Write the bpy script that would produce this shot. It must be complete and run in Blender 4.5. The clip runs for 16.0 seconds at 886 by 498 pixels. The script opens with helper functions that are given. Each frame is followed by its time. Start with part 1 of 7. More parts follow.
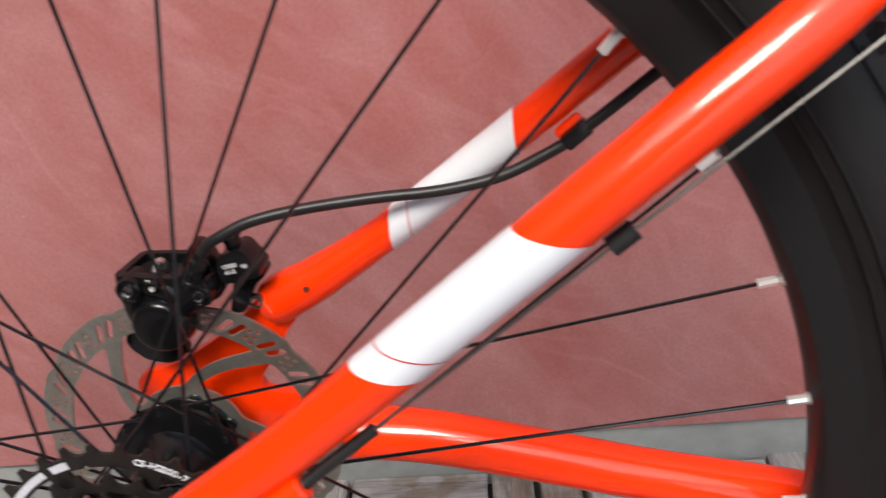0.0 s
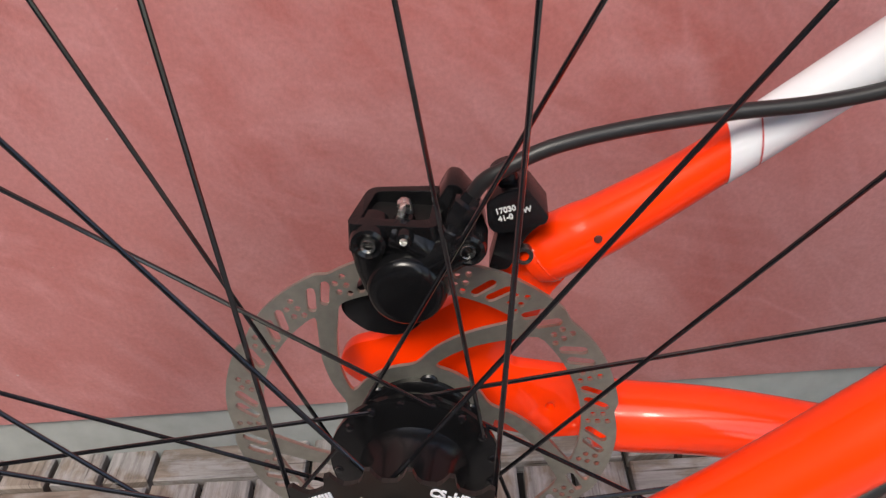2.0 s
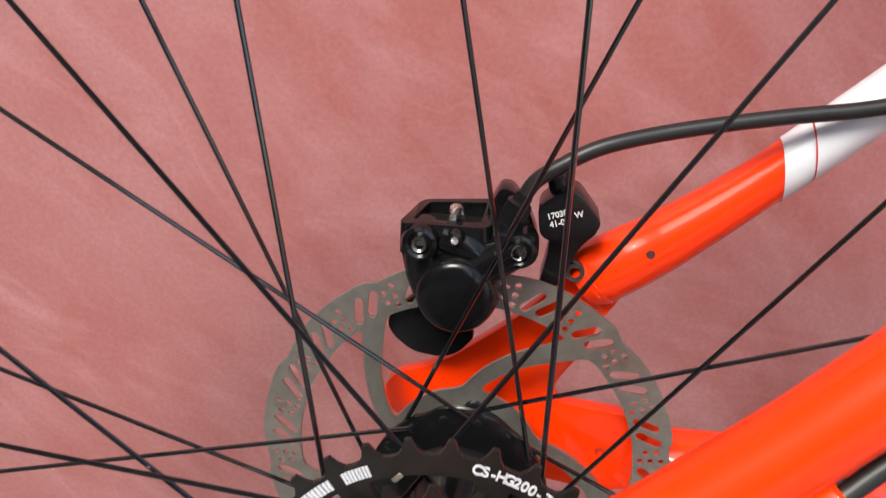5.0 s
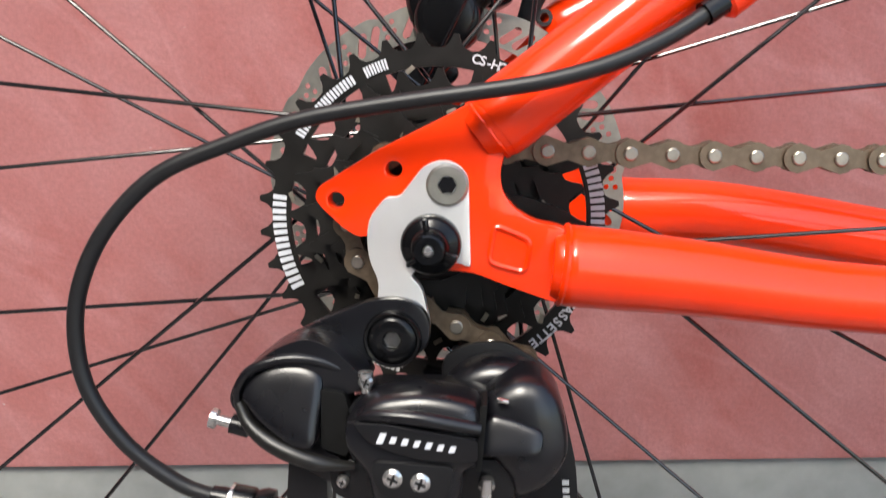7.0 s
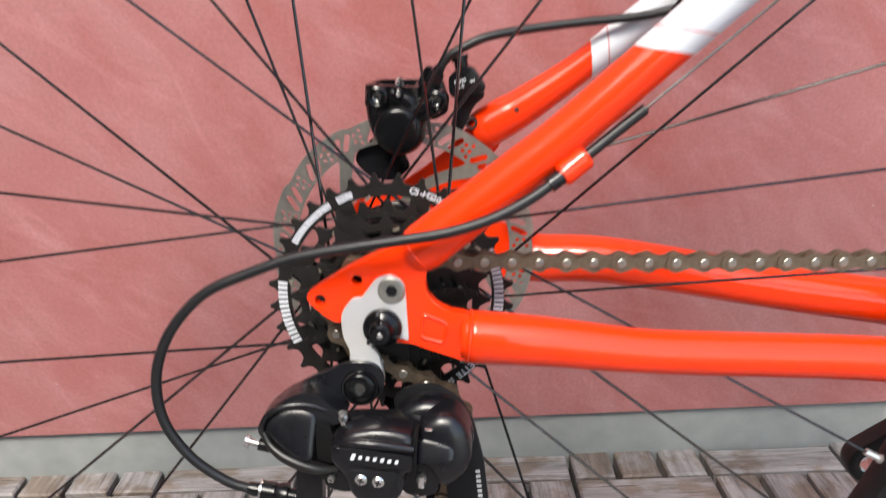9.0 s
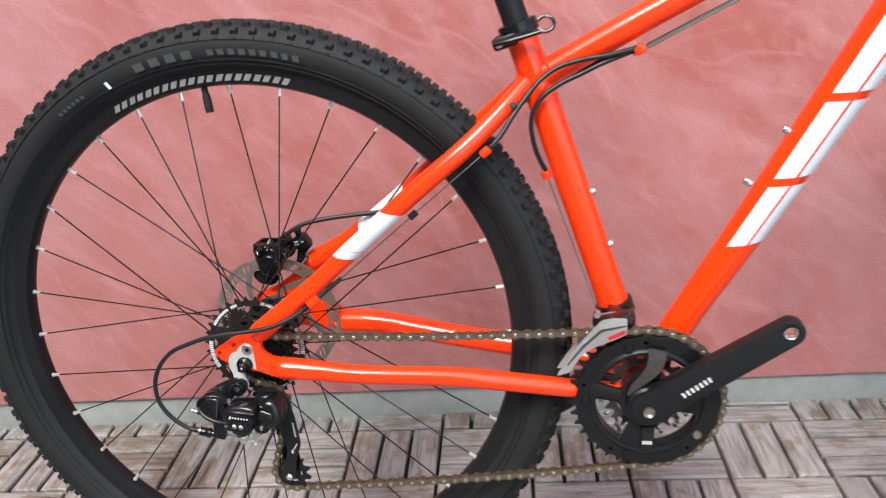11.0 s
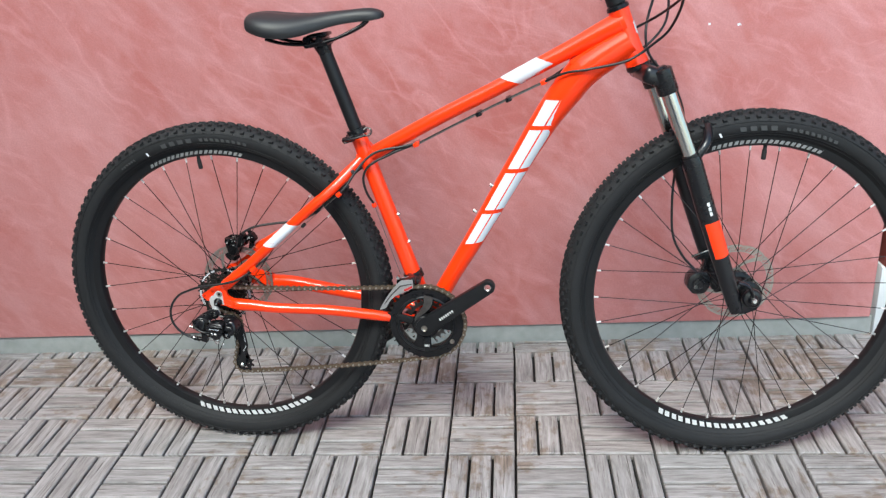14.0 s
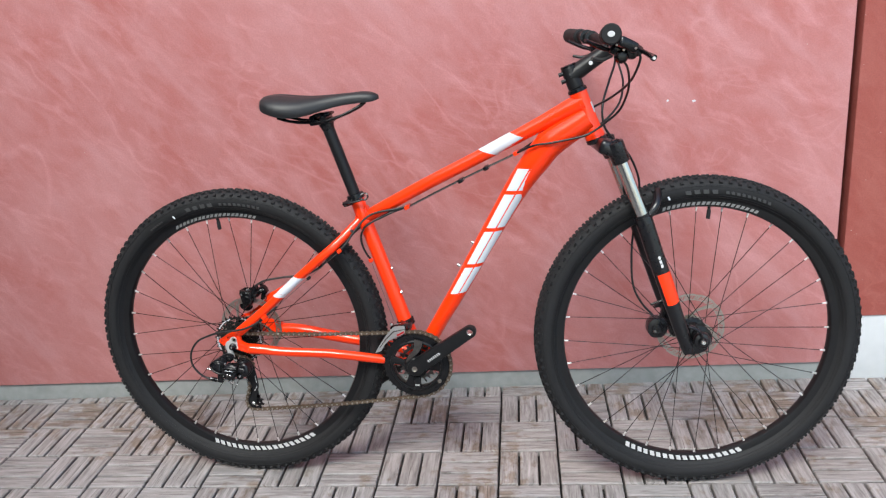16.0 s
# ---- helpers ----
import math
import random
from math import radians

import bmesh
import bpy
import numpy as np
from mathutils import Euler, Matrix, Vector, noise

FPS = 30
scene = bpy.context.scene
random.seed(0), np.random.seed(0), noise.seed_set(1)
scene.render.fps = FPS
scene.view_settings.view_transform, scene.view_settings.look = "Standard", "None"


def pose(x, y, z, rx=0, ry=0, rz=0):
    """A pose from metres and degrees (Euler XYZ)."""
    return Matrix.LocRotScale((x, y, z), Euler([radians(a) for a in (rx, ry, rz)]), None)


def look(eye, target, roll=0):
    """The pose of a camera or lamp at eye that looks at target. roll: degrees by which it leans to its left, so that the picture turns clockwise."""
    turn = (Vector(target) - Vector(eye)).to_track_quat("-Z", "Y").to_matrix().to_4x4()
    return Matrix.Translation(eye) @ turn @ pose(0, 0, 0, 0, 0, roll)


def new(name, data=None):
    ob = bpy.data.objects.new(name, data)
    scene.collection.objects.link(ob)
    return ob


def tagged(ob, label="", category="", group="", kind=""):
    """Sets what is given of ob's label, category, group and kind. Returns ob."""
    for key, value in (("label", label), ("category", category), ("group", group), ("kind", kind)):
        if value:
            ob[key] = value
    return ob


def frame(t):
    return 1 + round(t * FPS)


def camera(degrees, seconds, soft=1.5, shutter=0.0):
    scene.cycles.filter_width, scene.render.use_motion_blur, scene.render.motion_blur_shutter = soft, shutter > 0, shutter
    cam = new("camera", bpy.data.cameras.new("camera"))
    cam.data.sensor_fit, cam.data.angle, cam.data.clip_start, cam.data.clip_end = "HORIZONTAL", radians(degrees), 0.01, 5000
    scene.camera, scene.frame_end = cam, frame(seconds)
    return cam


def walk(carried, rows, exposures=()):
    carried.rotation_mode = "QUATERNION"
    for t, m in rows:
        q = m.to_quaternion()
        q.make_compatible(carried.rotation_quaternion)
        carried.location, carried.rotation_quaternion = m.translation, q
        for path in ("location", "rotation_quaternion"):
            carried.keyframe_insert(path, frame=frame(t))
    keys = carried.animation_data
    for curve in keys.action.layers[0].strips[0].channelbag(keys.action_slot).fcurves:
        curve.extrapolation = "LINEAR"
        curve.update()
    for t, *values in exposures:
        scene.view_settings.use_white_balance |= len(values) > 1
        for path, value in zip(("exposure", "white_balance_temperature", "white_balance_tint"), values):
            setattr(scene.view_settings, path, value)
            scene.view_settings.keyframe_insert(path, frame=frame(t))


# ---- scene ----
# ---------------------------------------------------------------- camera
cam = camera(55.6, 16.0, soft=1.25, shutter=0.35)
# seconds, eye x y z in metres, then degrees: turn to the left, look up, lean to the left
PATH = [
    (0, 0.1707, -0.2594, 0.6557, 5.65, -29.08, -3.63),
    (0.5, 0.0943, -0.2522, 0.6705, 5.04, -30.95, -4.29),
    (1, 0.0420, -0.2296, 0.6615, 1.90, -31.43, -2.59),
    (1.5, 0.0387, -0.1985, 0.6421, 3.83, -33.47, -3.24),
    (2, 0.0382, -0.1700, 0.6151, 5.70, -34.64, -3.99),
    (2.5, 0.0365, -0.1419, 0.5927, 7.14, -34.95, -4.60),
    (3, 0.0376, -0.1295, 0.5842, 6.65, -35.53, -4.26),
    (3.2, 0.0382, -0.1264, 0.5828, 6.56, -35.69, -4.01),
    (5.3, 0.0367, -0.2197, 0.5524, 8.60, -21.80, -2.90),
    (5.5, 0.0377, -0.2336, 0.5333, 7.20, -22.28, -4.29),
    (6, 0.0317, -0.2625, 0.4921, 5.46, -18.21, -0.61),
    (6.5, 0.0238, -0.2867, 0.4527, 3.97, -15.55, -0.97),
    (7, 0.0221, -0.3016, 0.4238, 3.53, -13.59, 0.31),
    (7.5, 0.0228, -0.3167, 0.4031, 2.53, -15.49, -0.21),
    (8, 0.0210, -0.3377, 0.3996, 2.87, -14.80, 0.31),
    (8.5, 0.0257, -0.3526, 0.4186, 3.42, -15.71, -0.35),
    (9, 0.0541, -0.4133, 0.5240, 3.49, -18.53, -1.30),
    (9.5, 0.0924, -0.4925, 0.5914, 6.96, -18.99, -3.22),
    (9.7, 0.1314, -0.5382, 0.6022, 8.17, -17.71, -3.45),
    (11.8, 0.5128, -1.0487, 0.9384, 9.93, -23.56, -4.12),
    (12, 0.5503, -1.1024, 0.9527, 11.48, -23.82, -2.50),
    (12.5, 0.5894, -1.2093, 0.9958, 10.58, -25.15, -5.46),
    (13, 0.6135, -1.3406, 1.0533, 5.51, -23.80, -4.86),
    (13.5, 0.6873, -1.4569, 1.0874, 6.89, -22.96, -4.29),
    (14, 0.7550, -1.5658, 1.1222, 9.84, -22.40, -3.45),
    (14.5, 0.7600, -1.6596, 1.1498, 7.12, -20.11, -3.78),
    (15, 0.7825, -1.7380, 1.1733, 6.63, -18.46, -3.98),
    (15.5, 0.8303, -1.7750, 1.1810, 10.12, -18.33, -4.81),
    (16, 0.8472, -1.7851, 1.1809, 10.40, -18.08, -3.86),
]
# seconds, stops, white balance
EXPOSURES = [(0, 1.24, 7050, 8), (3.2, 1.19, 7100, 9), (5.5, 1.50, 6950, 6), (7.5, 1.5, 6900, 7), (9.5, 1.55, 6900, 7), (12, 1.57, 6450, 0), (14, 1.42, 6300, -2), (16, 1.26, 6480, 3)]
walk(cam, [(t, pose(x, y, z, 90 + up, 0, turn) @ pose(0, 0, 0, 0, 0, lean)) for t, x, y, z, turn, up, lean in PATH], EXPOSURES)

# ---------------------------------------------------------------- light: open shade under a bright sky
SUN_UP, SUN_ROUND = 52.0, 194.0
world = bpy.data.worlds.new("sky")
scene.world = world
world.use_nodes = True
wn = world.node_tree
sky = wn.nodes.new("ShaderNodeTexSky")
sky.sky_type, sky.sun_disc = "NISHITA", False
sky.sun_elevation, sky.sun_rotation = radians(SUN_UP), radians(SUN_ROUND)
sky.air_density, sky.dust_density = 1.0, 2.0
wn.links.new(sky.outputs[0], wn.nodes["Background"].inputs[0])
wn.nodes["Background"].inputs[1].default_value = 0.15
sun_data = bpy.data.lights.new("sun", "SUN")
sun_data.energy, sun_data.angle, sun_data.color = 1.55, radians(22), (1.0, 0.98, 0.96)
sun = new("sun", sun_data)
sun.matrix_world = look((-1.25, -4.96, 6.6), (0, 0, 0))
scene.view_settings.exposure = 0.55

# ---------------------------------------------------------------- materials
def material(name, colour, rough=0.5, metal=0.0, coat=0.0, grain=0.0, scale=60.0, bump=0.0, spread=0.0, spec=0.5, coords="Object"):
    """A plain procedural surface: two scales of noise move its colour, its gloss and its relief."""
    m = bpy.data.materials.new(name)
    m.use_nodes = True
    t = m.node_tree
    b = t.nodes["Principled BSDF"]
    b.inputs["Roughness"].default_value, b.inputs["Metallic"].default_value = rough, metal
    b.inputs["Coat Weight"].default_value, b.inputs["Coat Roughness"].default_value = coat, 0.06
    b.inputs["Specular IOR Level"].default_value = spec
    co = t.nodes.new("ShaderNodeTexCoord")
    fine, broad = t.nodes.new("ShaderNodeTexNoise"), t.nodes.new("ShaderNodeTexNoise")
    fine.inputs["Scale"].default_value, fine.inputs["Detail"].default_value = scale, 6
    broad.inputs["Scale"].default_value, broad.inputs["Detail"].default_value = scale / 9, 4
    for n in (fine, broad):
        t.links.new(co.outputs[coords], n.inputs["Vector"])
    mix = t.nodes.new("ShaderNodeMath")
    mix.operation = "MULTIPLY_ADD"
    t.links.new(fine.outputs["Fac"], mix.inputs[0])
    mix.inputs[1].default_value = 0.5
    half = t.nodes.new("ShaderNodeMath")
    half.operation, half.inputs[1].default_value = "MULTIPLY", 0.5
    t.links.new(broad.outputs["Fac"], half.inputs[0])
    t.links.new(half.outputs[0], mix.inputs[2])
    ramp = t.nodes.new("ShaderNodeValToRGB")
    lo = [max(0.0, c * (1 - grain)) for c in colour]
    hi = [min(1.0, c * (1 + grain)) for c in colour]
    ramp.color_ramp.elements[0].position, ramp.color_ramp.elements[1].position = 0.3, 0.7
    ramp.color_ramp.elements[0].color, ramp.color_ramp.elements[1].color = (*lo, 1), (*hi, 1)
    t.links.new(mix.outputs[0], ramp.inputs[0])
    t.links.new(ramp.outputs[0], b.inputs["Base Color"])
    if spread:
        rr = t.nodes.new("ShaderNodeMapRange")
        rr.inputs["To Min"].default_value, rr.inputs["To Max"].default_value = max(0.02, rough - spread), min(1, rough + spread)
        t.links.new(mix.outputs[0], rr.inputs["Value"])
        t.links.new(rr.outputs[0], b.inputs["Roughness"])
    if bump:
        bp = t.nodes.new("ShaderNodeBump")
        bp.inputs["Strength"].default_value, bp.inputs["Distance"].default_value = bump, 0.001
        t.links.new(mix.outputs[0], bp.inputs["Height"])
        t.links.new(bp.outputs[0], b.inputs["Normal"])
    return m


ORANGE = material("orange_paint", (0.88, 0.036, 0.002), 0.36, coat=0.8, grain=0.05, scale=40, spread=0.04, spec=0.15)
ORANGE.node_tree.nodes["Principled BSDF"].inputs["Coat Roughness"].default_value = 0.05
WHITE = material("white_decal", (0.605, 0.62, 0.66), 0.3, coat=0.5, grain=0.03, scale=40)
REDLINE = material("red_pinstripe", (0.45, 0.02, 0.02), 0.35)
BLACK = material("black_anodised", (0.006, 0.006, 0.007), 0.25, grain=0.3, scale=90, spread=0.08, bump=0.05, spec=0.34)
SATIN = material("satin_black_paint", (0.008, 0.008, 0.009), 0.42, grain=0.25, scale=70, spread=0.08, spec=0.26)
GLOSS = material("gloss_black_plastic", (0.005, 0.005, 0.0065), 0.28, coat=0.12, grain=0.25, scale=120, spread=0.06, spec=0.42)
RUBBER = material("tyre_rubber", (0.010, 0.010, 0.011), 0.7, grain=0.3, scale=160, spread=0.1, bump=0.2, spec=0.3)
HOSE = material("black_cable_housing", (0.010, 0.010, 0.011), 0.42, grain=0.2, scale=200, spec=0.4)
STEEL = material("bright_steel", (0.64, 0.63, 0.61), 0.26, metal=0.93, grain=0.15, scale=150, spread=0.12)
ROTOR = material("brushed_rotor_steel", (0.385, 0.375, 0.330), 0.38, metal=0.9, grain=0.2, scale=220, spread=0.1, bump=0.1)
ALLOY = material("satin_silver_alloy", (0.76, 0.755, 0.745), 0.30, metal=0.6, grain=0.05, scale=120, spread=0.08, bump=0.05)
CHROME = material("polished_stanchion", (0.55, 0.53, 0.49), 0.2, metal=1.0, grain=0.1, scale=40, spread=0.06)
CHAIN = material("oiled_chain_steel", (0.16, 0.12, 0.085), 0.42, metal=0.75, grain=0.4, scale=400, spread=0.15)
PIN = material("chain_pin_steel", (0.34, 0.31, 0.27), 0.34, metal=0.9, grain=0.25, scale=400)
CASSETTE = material("black_sprocket_steel", (0.014, 0.013, 0.012), 0.36, metal=0.1, grain=0.45, scale=150, spread=0.14, bump=0.1, spec=0.3)
WORN = material("worn_sprocket_edge", (0.30, 0.27, 0.22), 0.42, metal=0.7, grain=0.4, scale=300, spread=0.1)
SPOKE = material("black_spoke_steel", (0.005, 0.005, 0.006), 0.18, coat=0.3, grain=0.25, scale=200)
SILVER = material("silver_nipple_brass", (0.75, 0.74, 0.72), 0.3, metal=0.7, grain=0.05, scale=300)
GREYPRINT = material("pale_grey_print", (0.52, 0.52, 0.52), 0.5, grain=0.12, scale=200)
DIMPRINT = material("dim_grey_print", (0.032, 0.032, 0.033), 0.6, grain=0.1)
SADDLE = material("black_saddle_vinyl", (0.012, 0.0125, 0.014), 0.48, grain=0.2, scale=300, spread=0.08, bump=0.25, spec=0.4)
# near-black with shade put into the colour, for recesses
RECESS_SHADE = material("shadowed_black_recess", (0.004, 0.004, 0.004), 0.6, grain=0.2, spec=0.2)
BOLT = material("dark_oiled_bolt_steel", (0.16, 0.16, 0.155), 0.25, metal=0.9, grain=0.3, scale=300)
GLASSY = material("polished_black_alloy", (0.004, 0.004, 0.0045), 0.18, grain=0.3, scale=120, spread=0.07, spec=0.28)
MIDPRINT = material("worn_grey_print", (0.17, 0.17, 0.17), 0.5, grain=0.15, scale=200)
CABLE = material("dull_wire_steel", (0.10, 0.097, 0.094), 0.4, metal=0.6, grain=0.2, scale=400)
DUSTY = material("dusty_black_plastic", (0.007, 0.0066, 0.006), 0.42, grain=0.9, scale=500, spread=0.15, bump=0.1)
PRESSED = material("pressed_cage_steel", (0.47, 0.465, 0.46), 0.36, metal=0.7, grain=0.14, scale=140, spread=0.1, bump=0.08)
DULL = material("dark_ring_steel", (0.11, 0.10, 0.095), 0.35, metal=0.8, grain=0.3, scale=200, spread=0.1)

# ---------------------------------------------------------------- mesh helpers
def part(name, bm, mat, parent=None, label="", smooth=True, at=None):
    """Links a bmesh as one mesh object, under a thing or a part."""
    bmesh.ops.recalc_face_normals(bm, faces=bm.faces)
    me = bpy.data.meshes.new(name)
    bm.to_mesh(me)
    bm.free()
    if smooth:
        me.polygons.foreach_set("use_smooth", [True] * len(me.polygons))
        me.set_sharp_from_angle(angle=radians(38))
    me.materials.append(mat)
    ob = new(name, me)
    if parent is not None:
        ob.parent = parent
    if at is not None:
        ob.matrix_basis = at
    return tagged(ob, label)


def share(name, me, parent, at):
    """One more object on the same mesh."""
    ob = new(name, me)
    ob.parent = parent
    ob.matrix_basis = at
    return ob


def sweep(bm, pts, radii, n=14, flat=1.0, cap=True, up=(0, 1, 0)):
    """A tube along pts; radii one number or one a point; flat: the width across 'up' over the width along it."""
    pts = [Vector(p) for p in pts]
    radii = [radii] * len(pts) if isinstance(radii, (int, float)) else list(radii)
    rings = []
    for i, p in enumerate(pts):
        d = (pts[min(i + 1, len(pts) - 1)] - pts[max(i - 1, 0)]).normalized()
        a = Vector(up) - d * d.dot(Vector(up))
        if a.length < 1e-4:
            a = d.orthogonal()
        a.normalize()
        b = d.cross(a)
        ring = []
        for k in range(n):
            u = 2 * math.pi * k / n
            ring.append(bm.verts.new(p + radii[i] * (math.cos(u) * a + flat * math.sin(u) * b)))
        rings.append(ring)
    for r, s in zip(rings, rings[1:]):
        for k in range(n):
            bm.faces.new((r[k], r[(k + 1) % n], s[(k + 1) % n], s[k]))
    if cap:
        bm.faces.new(rings[0][::-1])
        bm.faces.new(rings[-1])
    return bm


def curve(pts, steps=8):
    """A smooth line through pts (Catmull-Rom)."""
    p = [Vector(q) for q in pts]
    p = [2 * p[0] - p[1], *p, 2 * p[-1] - p[-2]]
    out = []
    for a, b, c, d in zip(p, p[1:], p[2:], p[3:]):
        for i in range(steps):
            t = i / steps
            out.append(0.5 * (2 * b + (c - a) * t + (2 * a - 5 * b + 4 * c - d) * t * t + (3 * b - a - 3 * c + d) * t ** 3))
    return [*out, p[-2]]


def spread_radii(radii, count):
    """Radii given at a few points, filled in evenly to count."""
    n = len(radii) - 1
    return [radii[min(int(i / (count - 1) * n), n - 1)] * (1 - (f := i / (count - 1) * n - min(int(i / (count - 1) * n), n - 1))) + radii[min(int(i / (count - 1) * n), n - 1) + 1] * f for i in range(count)]


def lathe(bm, profile, n=48, centre=(0, 0, 0), close=False, axis="y"):
    """A turned form round an axis through centre: profile of (radius, place along the axis)."""
    c, rings = Vector(centre), []
    for k in range(n):
        u = 2 * math.pi * k / n
        if axis == "y":
            rings.append([bm.verts.new(c + Vector((r * math.cos(u), y, r * math.sin(u)))) for r, y in profile])
        elif axis == "z":
            rings.append([bm.verts.new(c + Vector((r * math.cos(u), r * math.sin(u), y))) for r, y in profile])
        else:
            rings.append([bm.verts.new(c + Vector((y, r * math.cos(u), r * math.sin(u)))) for r, y in profile])
    m = len(profile)
    for k in range(n):
        a, b = rings[k], rings[(k + 1) % n]
        for i in range(m if close else m - 1):
            j = (i + 1) % m
            bm.faces.new((a[i], b[i], b[j], a[j]))
    bmesh.ops.remove_doubles(bm, verts=bm.verts, dist=1e-6)
    return bm


def plate(bm, outline, y0, y1, holes=(), bevel=0.0, hole_n=14):
    """A flat plate: an outline of (x, z) between y0 and y1, with round holes (x, z, r)."""
    loops = [[Vector((x, y0, z)) for x, z in outline]]
    for x, z, r in holes:
        loops.append([Vector((x + r * math.cos(2 * math.pi * k / hole_n), y0, z + r * math.sin(2 * math.pi * k / hole_n))) for k in range(hole_n)])
    edges, rims = [], []
    for loop in loops:
        vs = [bm.verts.new(p) for p in loop]
        rims.append(vs)
        edges += [bm.edges.new((vs[i], vs[(i + 1) % len(vs)])) for i in range(len(vs))]
    made = bmesh.ops.triangle_fill(bm, use_beauty=True, edges=edges)
    faces = [g for g in made["geom"] if isinstance(g, bmesh.types.BMFace)]
    out = bmesh.ops.extrude_face_region(bm, geom=faces)
    bmesh.ops.translate(bm, vec=(0, y1 - y0, 0), verts=[g for g in out["geom"] if isinstance(g, bmesh.types.BMVert)])
    bmesh.ops.recalc_face_normals(bm, faces=bm.faces)
    if bevel:
        rim = [e for e in bm.edges if len(e.link_faces) == 2 and e.calc_face_angle(0) > 0.9]
        bmesh.ops.bevel(bm, geom=rim, offset=bevel, segments=2, affect="EDGES", profile=0.6)
    return bm


def rounded(outline, r=0.003, n=4):
    """An outline with its corners rounded."""
    out, p = [], [Vector(q) for q in outline]
    for i, b in enumerate(p):
        a, c = p[i - 1], p[(i + 1) % len(p)]
        d = min(r, (a - b).length * 0.45, (c - b).length * 0.45)
        s, e = b + (a - b).normalized() * d, b + (c - b).normalized() * d
        for k in range(n + 1):
            t = k / n
            out.append(tuple((1 - t) ** 2 * s + 2 * t * (1 - t) * b + t * t * e))
    return out


def block(bm, size, m=None, bevel=0.0, segments=2):
    """A box of that size, rounded, at the pose m."""
    made = bmesh.ops.create_cube(bm, size=1.0)
    bmesh.ops.scale(bm, vec=size, verts=made["verts"])
    vs = made["verts"]
    if bevel:
        es = list({e for v in vs for e in v.link_edges})
        r = bmesh.ops.bevel(bm, geom=es, offset=bevel, segments=segments, affect="EDGES", profile=0.5)
        vs = list({v for f in r["faces"] for v in f.verts} | {v for v in vs if v.is_valid})
    if m is not None:
        bmesh.ops.transform(bm, matrix=m, verts=vs)
    return bm


def polar_plate(bm, outline, radii, window, y0, y1):
    """A toothed disc: the outline and inner rings, open between radii[0] and radii[1] wherever window(angle)."""
    angles = [math.atan2(z, x) for x, z in outline]
    rings = [[bm.verts.new((x, y0, z)) for x, z in outline]]
    rings += [[bm.verts.new((r * math.cos(a), y0, r * math.sin(a))) for a in angles] for r in radii]
    n = len(outline)
    faces = []
    for i, (a, b) in enumerate(zip(rings, rings[1:])):
        for k in range(n):
            if i == 1 and window(angles[k] % (2 * math.pi)):
                continue
            faces.append(bm.faces.new((a[k], a[(k + 1) % n], b[(k + 1) % n], b[k])))
    out = bmesh.ops.extrude_face_region(bm, geom=faces)
    bmesh.ops.translate(bm, vec=(0, y1 - y0, 0), verts=[g for g in out["geom"] if isinstance(g, bmesh.types.BMVert)])
    return bm


# ---------------------------------------------------------------- the wall and the ground
WALL_TURN, WALL_Y = 5.49, 0.399  # the wall's turn against the bicycle's line, its distance at x = 0
WALL = pose(0, WALL_Y, 0, 0, 0, WALL_TURN)


